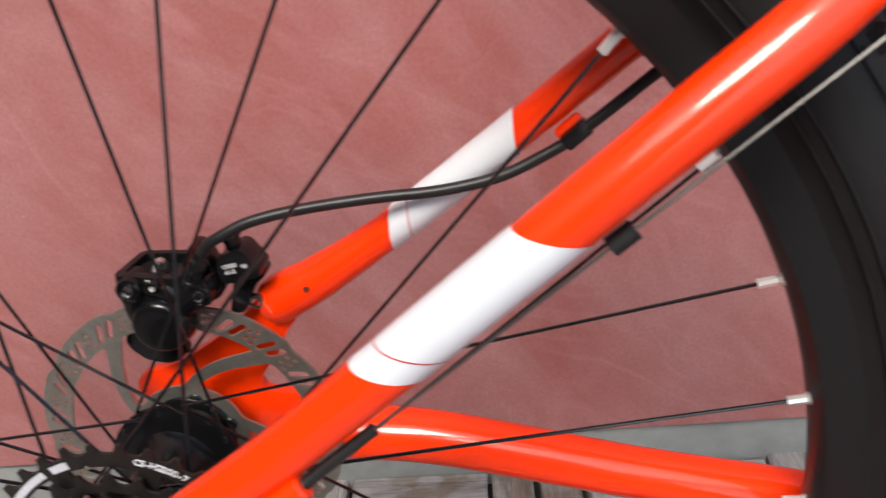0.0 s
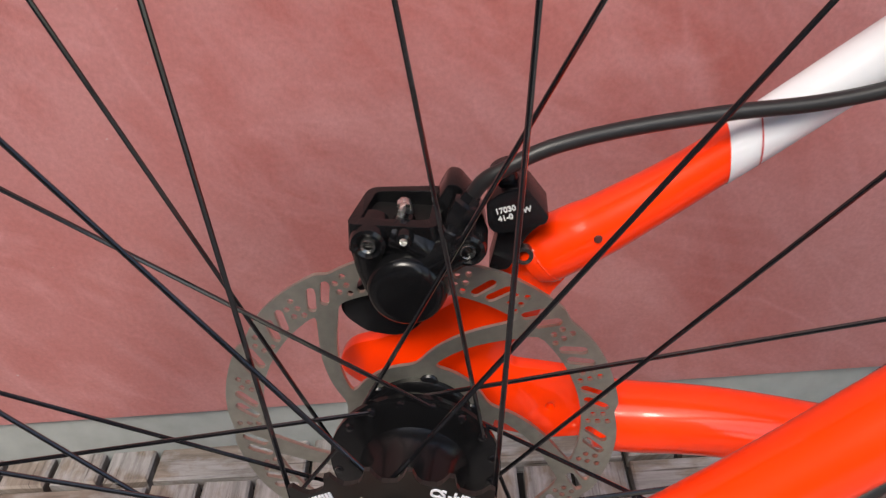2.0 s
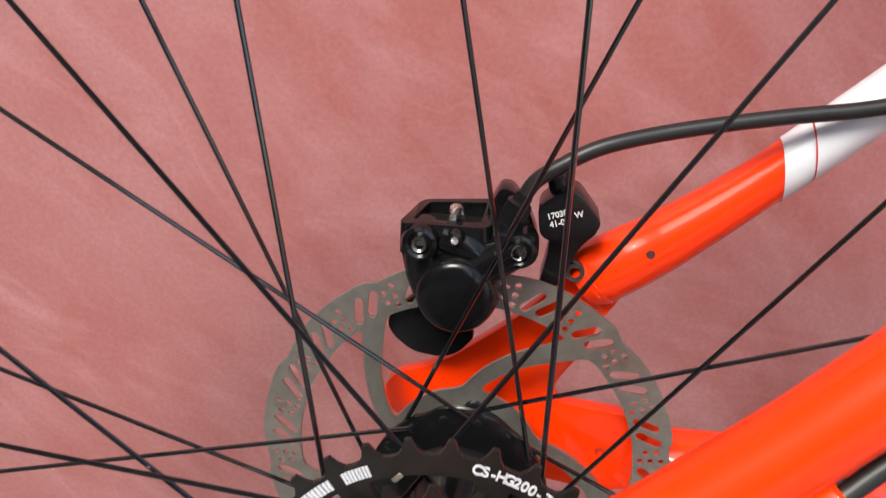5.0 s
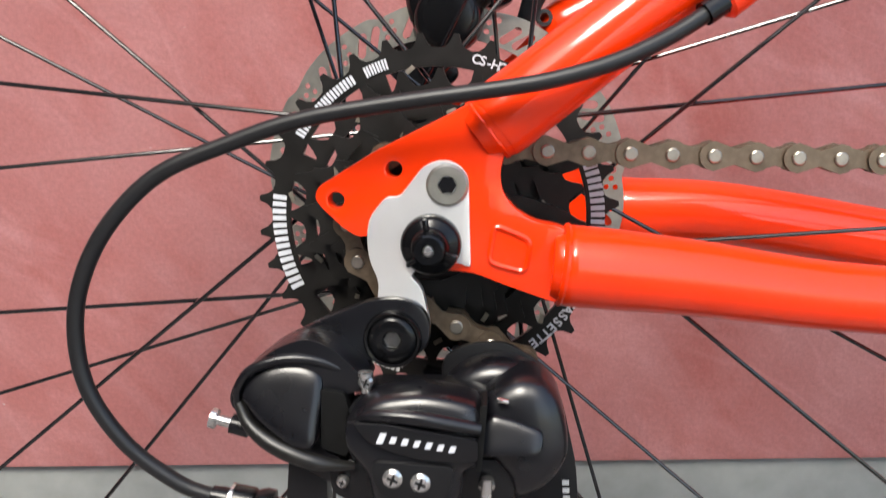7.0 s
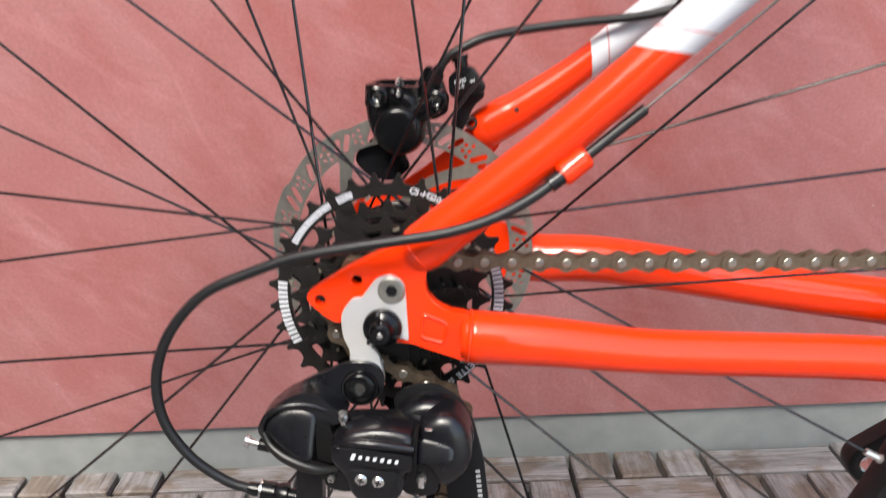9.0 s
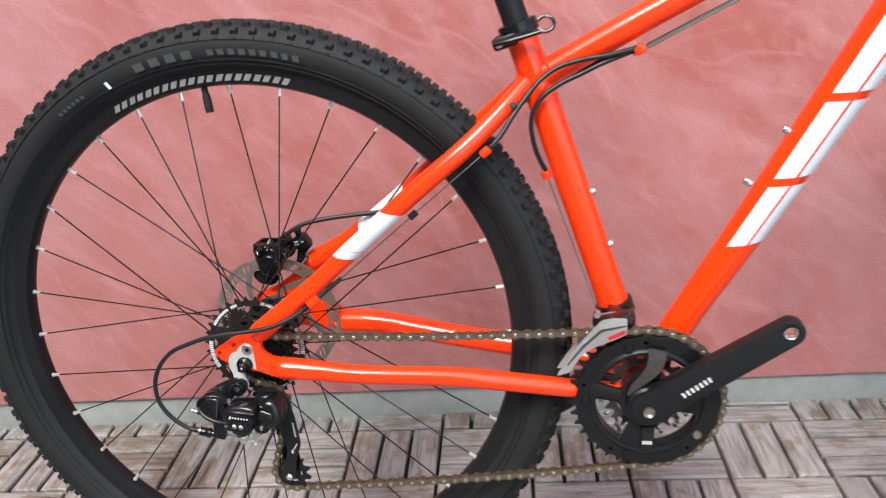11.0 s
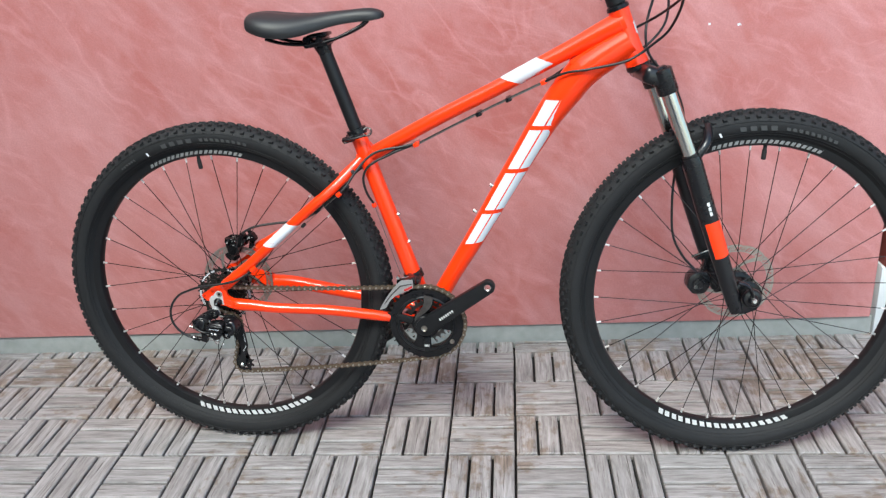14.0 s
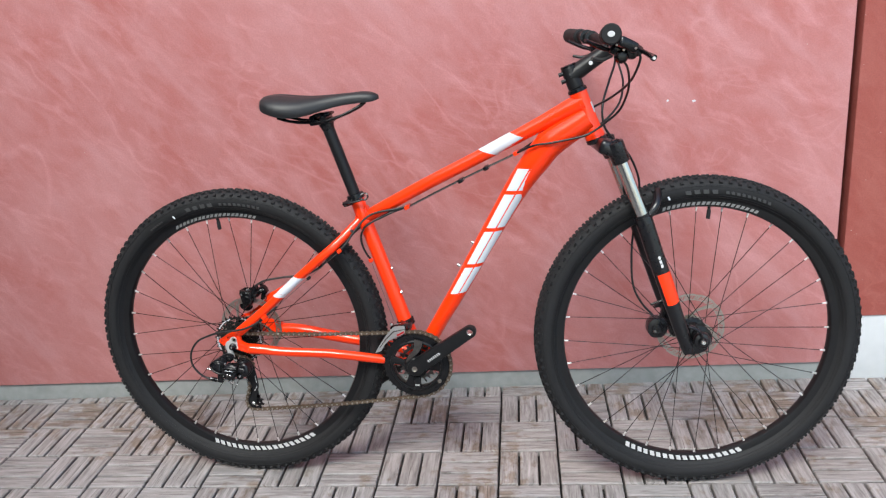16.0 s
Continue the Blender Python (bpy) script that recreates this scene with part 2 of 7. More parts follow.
def wall_material(name, deep, pale, streak):
    """Old painted sheet: blotched red, bleached cloud-like smears, fine specks and grain."""
    m = bpy.data.materials.new(name)
    m.use_nodes = True
    t = m.node_tree
    b = t.nodes["Principled BSDF"]
    co = t.nodes.new("ShaderNodeTexCoord")

    def noise_at(scale, detail, rough, distort, stretch=(1, 1, 1), turn=0.0):
        mp, n = t.nodes.new("ShaderNodeMapping"), t.nodes.new("ShaderNodeTexNoise")
        mp.vector_type = "TEXTURE"
        mp.inputs["Scale"].default_value, mp.inputs["Rotation"].default_value = stretch, (0, turn, 0)
        n.inputs["Scale"].default_value, n.inputs["Detail"].default_value = scale, detail
        n.inputs["Roughness"].default_value, n.inputs["Distortion"].default_value = rough, distort
        t.links.new(co.outputs["Object"], mp.inputs[0])
        t.links.new(mp.outputs[0], n.inputs["Vector"])
        return n.outputs["Fac"]

    def ramp(fac, lo, hi, c0=(0, 0, 0, 1), c1=(1, 1, 1, 1)):
        r = t.nodes.new("ShaderNodeValToRGB")
        r.color_ramp.elements[0].position, r.color_ramp.elements[1].position = lo, hi
        r.color_ramp.elements[0].color, r.color_ramp.elements[1].color = c0, c1
        t.links.new(fac, r.inputs[0])
        return r.outputs[0]

    def blend(fac, a, c):
        mx = t.nodes.new("ShaderNodeMix")
        mx.data_type = "RGBA"
        t.links.new(fac, mx.inputs[0])
        for s, v in ((6, a), (7, c)):
            if isinstance(v, tuple):
                mx.inputs[s].default_value = v
            else:
                t.links.new(v, mx.inputs[s])
        return mx.outputs[2]

    base = ramp(noise_at(2.2, 5, 0.6, 0.6), 0.32, 0.68, (*deep, 1), tuple(0.7 * a + 0.3 * c for a, c in zip(deep, pale)) + (1,))
    lit = tuple(min(1, c * 1.16) for c in pale) + (1,)

    def scaled(fac, k):
        half = t.nodes.new("ShaderNodeMath")
        half.operation, half.inputs[1].default_value = "MULTIPLY", k
        t.links.new(fac, half.inputs[0])
        return half.outputs[0]

    # bleached clouds, drawn out aslant, at three sizes
    col = blend(scaled(ramp(noise_at(1.7, 5, 0.6, 0.8, (1.5, 1, 1), 0.8), 0.40, 0.70), streak), base, (*pale, 1))
    col = blend(scaled(ramp(noise_at(8.0, 6, 0.60, 0.5, (2.6, 1, 0.8), 0.92), 0.46, 0.70), streak), col, (*pale, 1))
    col = blend(scaled(ramp(noise_at(14, 6, 0.60, 0.6, (2.4, 1, 0.8), 0.55), 0.54, 0.76), streak), col, lit)
    col = blend(scaled(ramp(noise_at(15, 5, 0.58, 0.4, (1.2, 1, 0.9), 0.7), 0.44, 0.66), 0.34), col, (*pale, 1))
    col = blend(scaled(ramp(noise_at(24, 4, 0.6, 0.5, (1.6, 1, 0.9), 0.9), 0.54, 0.74), 0.30), col, lit)
    # pale wispy scratches that branch and cross
    for size, bend, wide, k, turned in ((4.2, 0.9, 0.020, 0.40, 0.85), (7.5, 1.2, 0.026, 0.26, 0.35)):
        off = t.nodes.new("ShaderNodeMath")
        off.operation, off.inputs[1].default_value = "SUBTRACT", 0.5
        t.links.new(noise_at(size, 2.5, 0.55, bend, (2.2, 1, 0.9), turned), off.inputs[0])
        flat_ = t.nodes.new("ShaderNodeMath")
        flat_.operation = "ABSOLUTE"
        t.links.new(off.outputs[0], flat_.inputs[0])
        vein = ramp(flat_.outputs[0], 0.0, wide, (k, k, k, 1), (0, 0, 0, 1))
        gate = t.nodes.new("ShaderNodeMath")
        gate.operation = "MULTIPLY"
        t.links.new(vein, gate.inputs[0])
        t.links.new(ramp(noise_at(2.4, 3, 0.5, 0.3, (1, 1, 1), turned), 0.42, 0.62), gate.inputs[1])
        col = blend(gate.outputs[0], col, lit)
    # redder patches where the bleaching is rubbed off
    col = blend(scaled(ramp(noise_at(11, 5, 0.65, 0.5, (2.2, 1, 0.8), 0.9), 0.56, 0.72), 0.45), col, (*deep, 1))
    grain = ramp(noise_at(260, 3, 0.6, 0), 0.25, 0.75, (0.86, 0.86, 0.86, 1), (1.08, 1.08, 1.08, 1))
    mul = t.nodes.new("ShaderNodeMix")
    mul.data_type, mul.blend_type = "RGBA", "MULTIPLY"
    mul.inputs[0].default_value = 1.0
    t.links.new(col, mul.inputs[6])
    t.links.new(grain, mul.inputs[7])
    speck = ramp(noise_at(90, 2, 0.5, 0), 0.76, 0.80)
    col = blend(speck, mul.outputs[2], (0.5, 0.4, 0.38, 1))
    t.links.new(col, b.inputs["Base Color"])
    b.inputs["Roughness"].default_value = 0.62
    bp = t.nodes.new("ShaderNodeBump")
    bp.inputs["Strength"].default_value, bp.inputs["Distance"].default_value = 0.4, 0.002
    t.links.new(noise_at(150, 5, 0.65, 0), bp.inputs["Height"])
    t.links.new(bp.outputs[0], b.inputs["Normal"])
    return m


RED_WALL = wall_material("weathered_red_paint", (0.385, 0.106, 0.092), (0.50, 0.238, 0.240), 0.75)
RED_POST = wall_material("red_brown_paint", (0.25, 0.042, 0.032), (0.36, 0.12, 0.10), 0.3)
# shade inside narrow hollows, put into a dark colour
HOLLOW_SHADE = material("hollow_shade_red_brown", (0.06, 0.012, 0.01), 0.7, grain=0.3, scale=30)
KERB = material("grey_rendered_base", (0.232, 0.242, 0.236), 0.85, grain=0.18, scale=45, bump=0.5)
BASE = material("off_white_painted_base", (0.45, 0.47, 0.49), 0.7, grain=0.08, scale=25, bump=0.3)
BOUNCE_GROUND = material("pale_bounce_ground", (0.30, 0.29, 0.27), 0.9, grain=0.3, scale=20, bump=0.5)


def wall_piece(name, x0, x1, y0, y1, z0, z1, mat, label, category="wall", bevel=0.003):
    bm = bmesh.new()
    block(bm, (x1 - x0, y1 - y0, z1 - z0), pose((x0 + x1) / 2, (y0 + y1) / 2, (z0 + z1) / 2), bevel)
    ob = part(name, bm, mat, None, smooth=True, at=WALL)
    return tagged(ob, label, category, kind="structure")


GAP0, GAP1 = 1.523, 1.541
wall_piece("wall_north", -4.0, GAP0, 0.0, 0.08, 0.053, 3.2, RED_WALL, "weathered pinkish red painted wall panel with bleached smears")
wall_piece("wall_base", -4.0, GAP0 + 0.01, 0.007, 0.1, -0.05, 0.053, KERB, "grey rendered concrete base strip under the red wall")
# back of the gap, its shade painted in dark red-brown
wall_piece("wall_reveal", GAP0, GAP1, 0.05, 0.09, 0.0, 3.2, HOLLOW_SHADE, "dark narrow gap between two red panels")
wall_piece("wall_east", GAP1, 4.5, -0.004, 0.08, 0.195, 3.2, RED_POST, "red-brown painted wall panel with scuffed pale patches")
wall_piece("wall_base_east", GAP0 + 0.012, 4.5, 0.0, 0.1, -0.05, 0.195, BASE, "off-white painted masonry base under the red-brown panel")

# added wall out of view behind the walk, darkens what black parts reflect
ADDED_WALL = material("added_wall_grey_brown", (0.13, 0.125, 0.12), 0.85, grain=0.2, scale=6, bump=0.4)
bm = bmesh.new()
block(bm, (3.0, 0.3, 3.6), pose(-0.7, -4.2, 1.77), 0.01)
tagged(part("added_wall_south", bm, ADDED_WALL, None), "plain grey-brown wall added out of view behind the walk to darken reflections", "wall", kind="structure")
# second added wall, out of view: blocks sky so the left side darkens
bm = bmesh.new()
block(bm, (0.3, 4.5, 3.6), pose(-2.05, -2.1, 1.77), 0.01)
tagged(part("added_wall_west", bm, ADDED_WALL, None), "plain grey-brown wall added out of view on the left to block sky light", "wall", kind="structure")
# ground: one unseen sheet to the horizon, pale to bounce light up
bm = bmesh.new()
bmesh.ops.create_grid(bm, x_segments=2, y_segments=2, size=600)
ground = tagged(part("ground", bm, BOUNCE_GROUND, None, smooth=False, at=pose(0, 0, -0.03)), "unseen ground under wooden deck tiles, pale to bounce light", "ground", kind="structure")

# ---------------------------------------------------------------- the bicycle
# Its own frame: x ahead, y to its left (towards the wall), z up from the tyres' line; it leans to the wall.
LEAN = 3.2
AXLE_Z = 0.366
REAR, FRONT = Vector((0, 0, AXLE_Z)), Vector((1.0825, 0.015, 0.3685))
BB = Vector((0.4420, 0, 0.3108))
CRANK = BB + Vector((0.0035, 0, 0.0018))
bicycle = tagged(new("bicycle"), "orange hardtail mountain bicycle with black tyres leaning by the wall", "bicycle")
bicycle.matrix_basis = pose(0, 0, 0, -LEAN, 0, 0)


def piece(name, bm, mat, parent=None, label="", smooth=True, at=None):
    return part(name, bm, mat, parent or bicycle, label, smooth, at)


def sleeve(bm, p0, p1, r0, r1, skew0=0.0, skew1=0.0, side=(0, 0, 1), n=24, a0=0.0, a1=360.0, steps=4, lift=0.0005):
    """A thin skin round a stretch of tube, with slanting ends; a0..a1: the part of the girth, from 'side'."""
    p0, p1 = Vector(p0), Vector(p1)
    d = (p1 - p0).normalized()
    a = (Vector(side) - d * d.dot(Vector(side))).normalized()
    b = d.cross(a)
    full = a1 - a0 >= 359.9
    rows = []
    for i in range(steps + 1):
        f, row = i / steps, []
        for k in range(n if full else n + 1):
            u = radians(a0 + (a1 - a0) * k / n)
            c = math.cos(u)
            along = p0.lerp(p1, f) + d * (c * (skew0 * (1 - f) + skew1 * f))
            row.append(bm.verts.new(along + (r0 * (1 - f) + r1 * f + lift) * (c * a + math.sin(u) * b)))
        rows.append(row)
    m = len(rows[0])
    for r, s in zip(rows, rows[1:]):
        for k in range(m if full else m - 1):
            bm.faces.new((r[k], r[(k + 1) % m], s[(k + 1) % m], s[k]))
    return bm


def arc_print(bm, centre, y, r0, r1, a0, a1, count, fill=0.72, lean=0.0, thick=0.0004):
    """A row of small plain bars on an arc in the plane y, from angle a0 to a1 (degrees)."""
    step = (a1 - a0) / count
    for k in range(count):
        s, e = a0 + step * (k + (1 - fill) / 2), a0 + step * (k + (1 + fill) / 2)
        vs = []
        for yy in (y, y - thick):
            for r, a in ((r0, s), (r0, e), (r1, e + lean), (r1, s + lean)):
                vs.append(bm.verts.new((centre[0] + r * math.cos(radians(a)), yy, centre[2] + r * math.sin(radians(a)))))
        for q in ((0, 1, 2, 3), (4, 5, 6, 7), (0, 1, 5, 4), (1, 2, 6, 5), (2, 3, 7, 6), (3, 0, 4, 7)):
            bm.faces.new([vs[i] for i in q])
    return bm


def arc_pairs(bm, y, r0, r1, a0, a1, count, lean=0.0):
    """A row of plain bars in pairs, as tall and as wide as the letters that stand there."""
    step = (a1 - a0) / count
    for k in range(count):
        s, w = a0 + step * (k + 0.1), step * 0.8
        for u0, u1 in ((0.0, 0.40), (0.60, 1.0)):
            arc_print(bm, (0, 0, 0), y, r0, r1, s + w * u0, s + w * u1, 1, 1.0, lean)
    return bm


def loops_plate(bm, loops, y0, y1):
    """A flat plate from closed loops of (x, z): the first its outline, the others its openings."""
    edges = []
    for loop in loops:
        vs = [bm.verts.new((x, y0, z)) for x, z in loop]
        edges += [bm.edges.new((vs[i], vs[(i + 1) % len(vs)])) for i in range(len(vs))]
    made = bmesh.ops.triangle_fill(bm, use_beauty=True, edges=edges)
    faces = [g for g in made["geom"] if isinstance(g, bmesh.types.BMFace)]
    out = bmesh.ops.extrude_face_region(bm, geom=faces)
    bmesh.ops.translate(bm, vec=(0, y1 - y0, 0), verts=[g for g in out["geom"] if isinstance(g, bmesh.types.BMVert)])
    return bm


def ring_pts(r, n, cx=0.0, cz=0.0, a0=0.0):
    return [(cx + r * math.cos(a0 + 2 * math.pi * k / n), cz + r * math.sin(a0 + 2 * math.pi * k / n)) for k in range(n)]


# ---- wheels ------------------------------------------------------------------
SPOKES = 32
RIM_PROFILE = [(0.297, 0.0), (0.2972, 0.006), (0.300, 0.0105), (0.306, 0.0122), (0.3155, 0.0128), (0.3165, 0.0115), (0.3165, -0.0115), (0.3155, -0.0128), (0.306, -0.0122), (0.300, -0.0105), (0.2972, -0.006)]
TYRE_PROFILE = [(0.3135, 0.0118), (0.3175, 0.0145), (0.324, 0.0222), (0.333, 0.0268), (0.343, 0.0272), (0.352, 0.0245), (0.3585, 0.0185), (0.3618, 0.010), (0.3628, 0.0)]
TYRE_PROFILE += [(r, -y) for r, y in TYRE_PROFILE[-2::-1]]


def knob_box(bm, a, y, r, length, width, height, tilt=0.0):
    """One tread knob: a small tapered block standing out of the tyre at angle a and place y."""
    radial = Vector((math.cos(a), 0, math.sin(a)))
    around = Vector((-math.sin(a), 0, math.cos(a)))
    out = (radial * math.cos(tilt) + Vector((0, 1, 0)) * math.sin(tilt)).normalized()
    across = around.cross(out)
    base = radial * r + Vector((0, y, 0))
    vs = []
    for h, f in ((-0.0015, 1.15), (height, 0.74)):
        for u, v in ((-1, -1), (1, -1), (1, 1), (-1, 1)):
            vs.append(bm.verts.new(base + out * h + around * (u * length * f / 2) + across * (v * width * f / 2)))
    for q in ((4, 5, 6, 7), (0, 1, 5, 4), (1, 2, 6, 5), (2, 3, 7, 6), (3, 0, 4, 7)):
        bm.faces.new([vs[i] for i in q])


def wheel(name, at, phase, flange_left, flange_right, flange_r, parity, label, lead_turn=68):
    """A wheel round the y axis: the rim carries tyre, tread, hub, spokes and nipples. phase: the valve's angle."""
    rim = piece(name, lathe(bmesh.new(), RIM_PROFILE, 128, close=True), SATIN, bicycle, label, at=at)
    tyre = part("tyre", lathe(bmesh.new(), TYRE_PROFILE, 144), RUBBER, rim, "black knobbly rubber tyre")
    bm = bmesh.new()
    rng = random.Random(5)
    n = 108
    for k in range(n):
        a = 2 * math.pi * k / n
        half = math.pi / n
        for s in (1, -1):
            knob_box(bm, a + (half if s > 0 else 0), s * 0.0222, 0.3545, 0.0080, 0.0064, 0.0044, s * 0.72)
            knob_box(bm, a + (0 if s > 0 else half), s * 0.0135, 0.3605, 0.0080, 0.0064, 0.0044, s * 0.3)
            knob_box(bm, a + (half if s > 0 else 0), s * 0.0048, 0.3625, 0.0082, 0.0062, 0.0038, s * 0.08)
            knob_box(bm, a, s * 0.0258, 0.3485, 0.0042, 0.003, 0.0014, s * 1.2)
    tagged(part("tread", bm, RUBBER, rim, "rows of small rubber tread knobs", smooth=False), kind="stuff")
    bm = bmesh.new()
    for r in (0.3215, 0.3265, 0.3475):
        w = 0.0205 if r < 0.325 else (0.0242 if r < 0.33 else 0.0262)
        for s in (1, -1):
            lathe(bm, [(r - 0.0006, s * w), (r, s * (w + 0.0012)), (r + 0.0006, s * (w + 0.0006))], 96)
    part("sidewall_rib", bm, RUBBER, rim)
    # hub shell with two flanges
    l, r_ = flange_left, flange_right
    prof = [(0.0, l + 0.022), (0.0095, l + 0.022), (0.0095, l + 0.017), (0.021, l + 0.016), (0.022, l + 0.012), (0.02, l + 0.006), (flange_r - 0.002, l + 0.002), (flange_r, l + 0.001), (flange_r, l - 0.001), (flange_r - 0.002, l - 0.002), (0.021, l - 0.004), (0.0175, l - 0.010), (0.0165, 0.0), (0.0175, r_ + 0.010), (0.021, r_ + 0.004), (flange_r - 0.002, r_ + 0.002), (flange_r, r_ + 0.001), (flange_r, r_ - 0.001), (flange_r - 0.002, r_ - 0.002), (0.02, r_ - 0.004), (0.0175, r_ - 0.012), (0.0175, r_ - 0.03), (0.0, r_ - 0.03)]
    hub = part("hub", lathe(bmesh.new(), prof, 48), GLASSY, rim, "black hub shell with two flanges")
    # spokes, three crossings, and their nipples
    bm = bmesh.new()
    sweep(bm, [(0, 0, 0), (0, 0, 1)], 0.00085, 8)
    first = part("spoke", bm, SPOKE, rim, "thin black steel spoke")
    spoke_mesh = first.data
    bm = bmesh.new()
    lathe(bm, [(0.0, 0.0), (0.0021, 0.0), (0.0021, 0.008), (0.0028, 0.0085), (0.0028, 0.0105), (0.0, 0.0105)], 8, axis="z")
    tip = part("nipple", bm, SILVER, rim, "silver spoke nipple")
    for k in range(SPOKES):
        a = radians(phase + (k + 0.5) * 11.25)
        kind = (k + parity) % 4
        left = kind in (1, 3)
        lead = 1 if kind in (0, 1) else -1
        y = l if left else r_
        h = a + lead * radians(lead_turn)
        hole = Vector(((flange_r - 0.003) * math.cos(h), y + (0.0022 if lead > 0 else -0.0022), (flange_r - 0.003) * math.sin(h)))
        end = Vector((0.2875 * math.cos(a), (0.0015 if left else -0.0015), 0.2875 * math.sin(a)))
        d = end - hole
        m = Matrix.Translation(hole) @ d.to_track_quat("Z", "Y").to_matrix().to_4x4() @ Matrix.Diagonal((1, 1, d.length, 1))
        m2 = Matrix.Translation(end) @ d.to_track_quat("Z", "Y").to_matrix().to_4x4()
        if k == 0:
            first.matrix_basis, tip.matrix_basis = m, m2
        else:
            share("spoke", spoke_mesh, rim, m)
            share("nipple", tip.data, rim, m2)
    # heads of the spokes on the flanges
    head = None
    for y, side in ((l, 1), (r_, -1)):
        for k in range(16):
            u = radians(phase + 22.5 * k + (0 if side > 0 else 11.25))
            m = Matrix.Translation(((flange_r - 0.003) * math.cos(u), y, (flange_r - 0.003) * math.sin(u)))
            if head is None:
                bm = lathe(bmesh.new(), [(0.0, -0.0032), (0.0016, -0.0028), (0.002, -0.0018), (0.002, 0.0), (0.002, 0.0018), (0.0016, 0.0028), (0.0, 0.0032)], 8)
                head = part("spoke_head", bm, SPOKE, rim, at=m)
            else:
                share("spoke_head", head.data, rim, m)
    # valve
    v = radians(phase)
    bm = bmesh.new()
    lathe(bm, [(0.0, 0.0), (0.0042, 0.0), (0.0046, 0.002), (0.0046, 0.018), (0.0036, 0.02), (0.0036, 0.03), (0.0, 0.03)], 12, axis="z")
    inward = Vector((-math.cos(v), 0, -math.sin(v)))
    part("valve", bm, RUBBER, rim, "black rubber tyre valve", at=Matrix.Translation(Vector((0.269 * math.cos(v), 0, 0.269 * math.sin(v)))) @ (-inward).to_track_quat("Z", "Y").to_matrix().to_4x4())
    # printed marks on the rim and on the tyre
    for s in (-1, 1):
        y = -0.01285 if s < 0 else 0.01325
        for a0, a1, n in ((phase - 207.5, phase - 154.5, 9), (phase + 20.5, phase - 19.5, 10)):
            part("rim_print", arc_pairs(bmesh.new(), y, 0.3012 if a0 < a1 else 0.3028, 0.3122 if a0 < a1 else 0.3098, a0, a1, n, 0.9 if a0 < a1 else -0.6), GREYPRINT if a0 < a1 else MIDPRINT, rim, "row of pale printed shapes")
        if s < 0:
            for q0, q1, a0, a1, n in ((0.3315, 0.3375, -22, -4, 9), (0.330, 0.339, -2, 11, 4), (0.3325, 0.3365, 22, 29, 6)):
                part("tyre_print", arc_print(bmesh.new(), (0, 0, 0), -0.0278, q0, q1, phase + a0, phase + a1, n, 0.6, 0.3), DIMPRINT, rim, "dim moulded marks on the tyre")
            bm = bmesh.new()
            arc_print(bm, (0, 0, 0), -0.0276, 0.3265, 0.3345, phase + 16.2, phase + 17.0, 1, 0.8, 0.4)
            part("tyre_tick", bm, WHITE, rim, "small white tick on the tyre")
    return rim


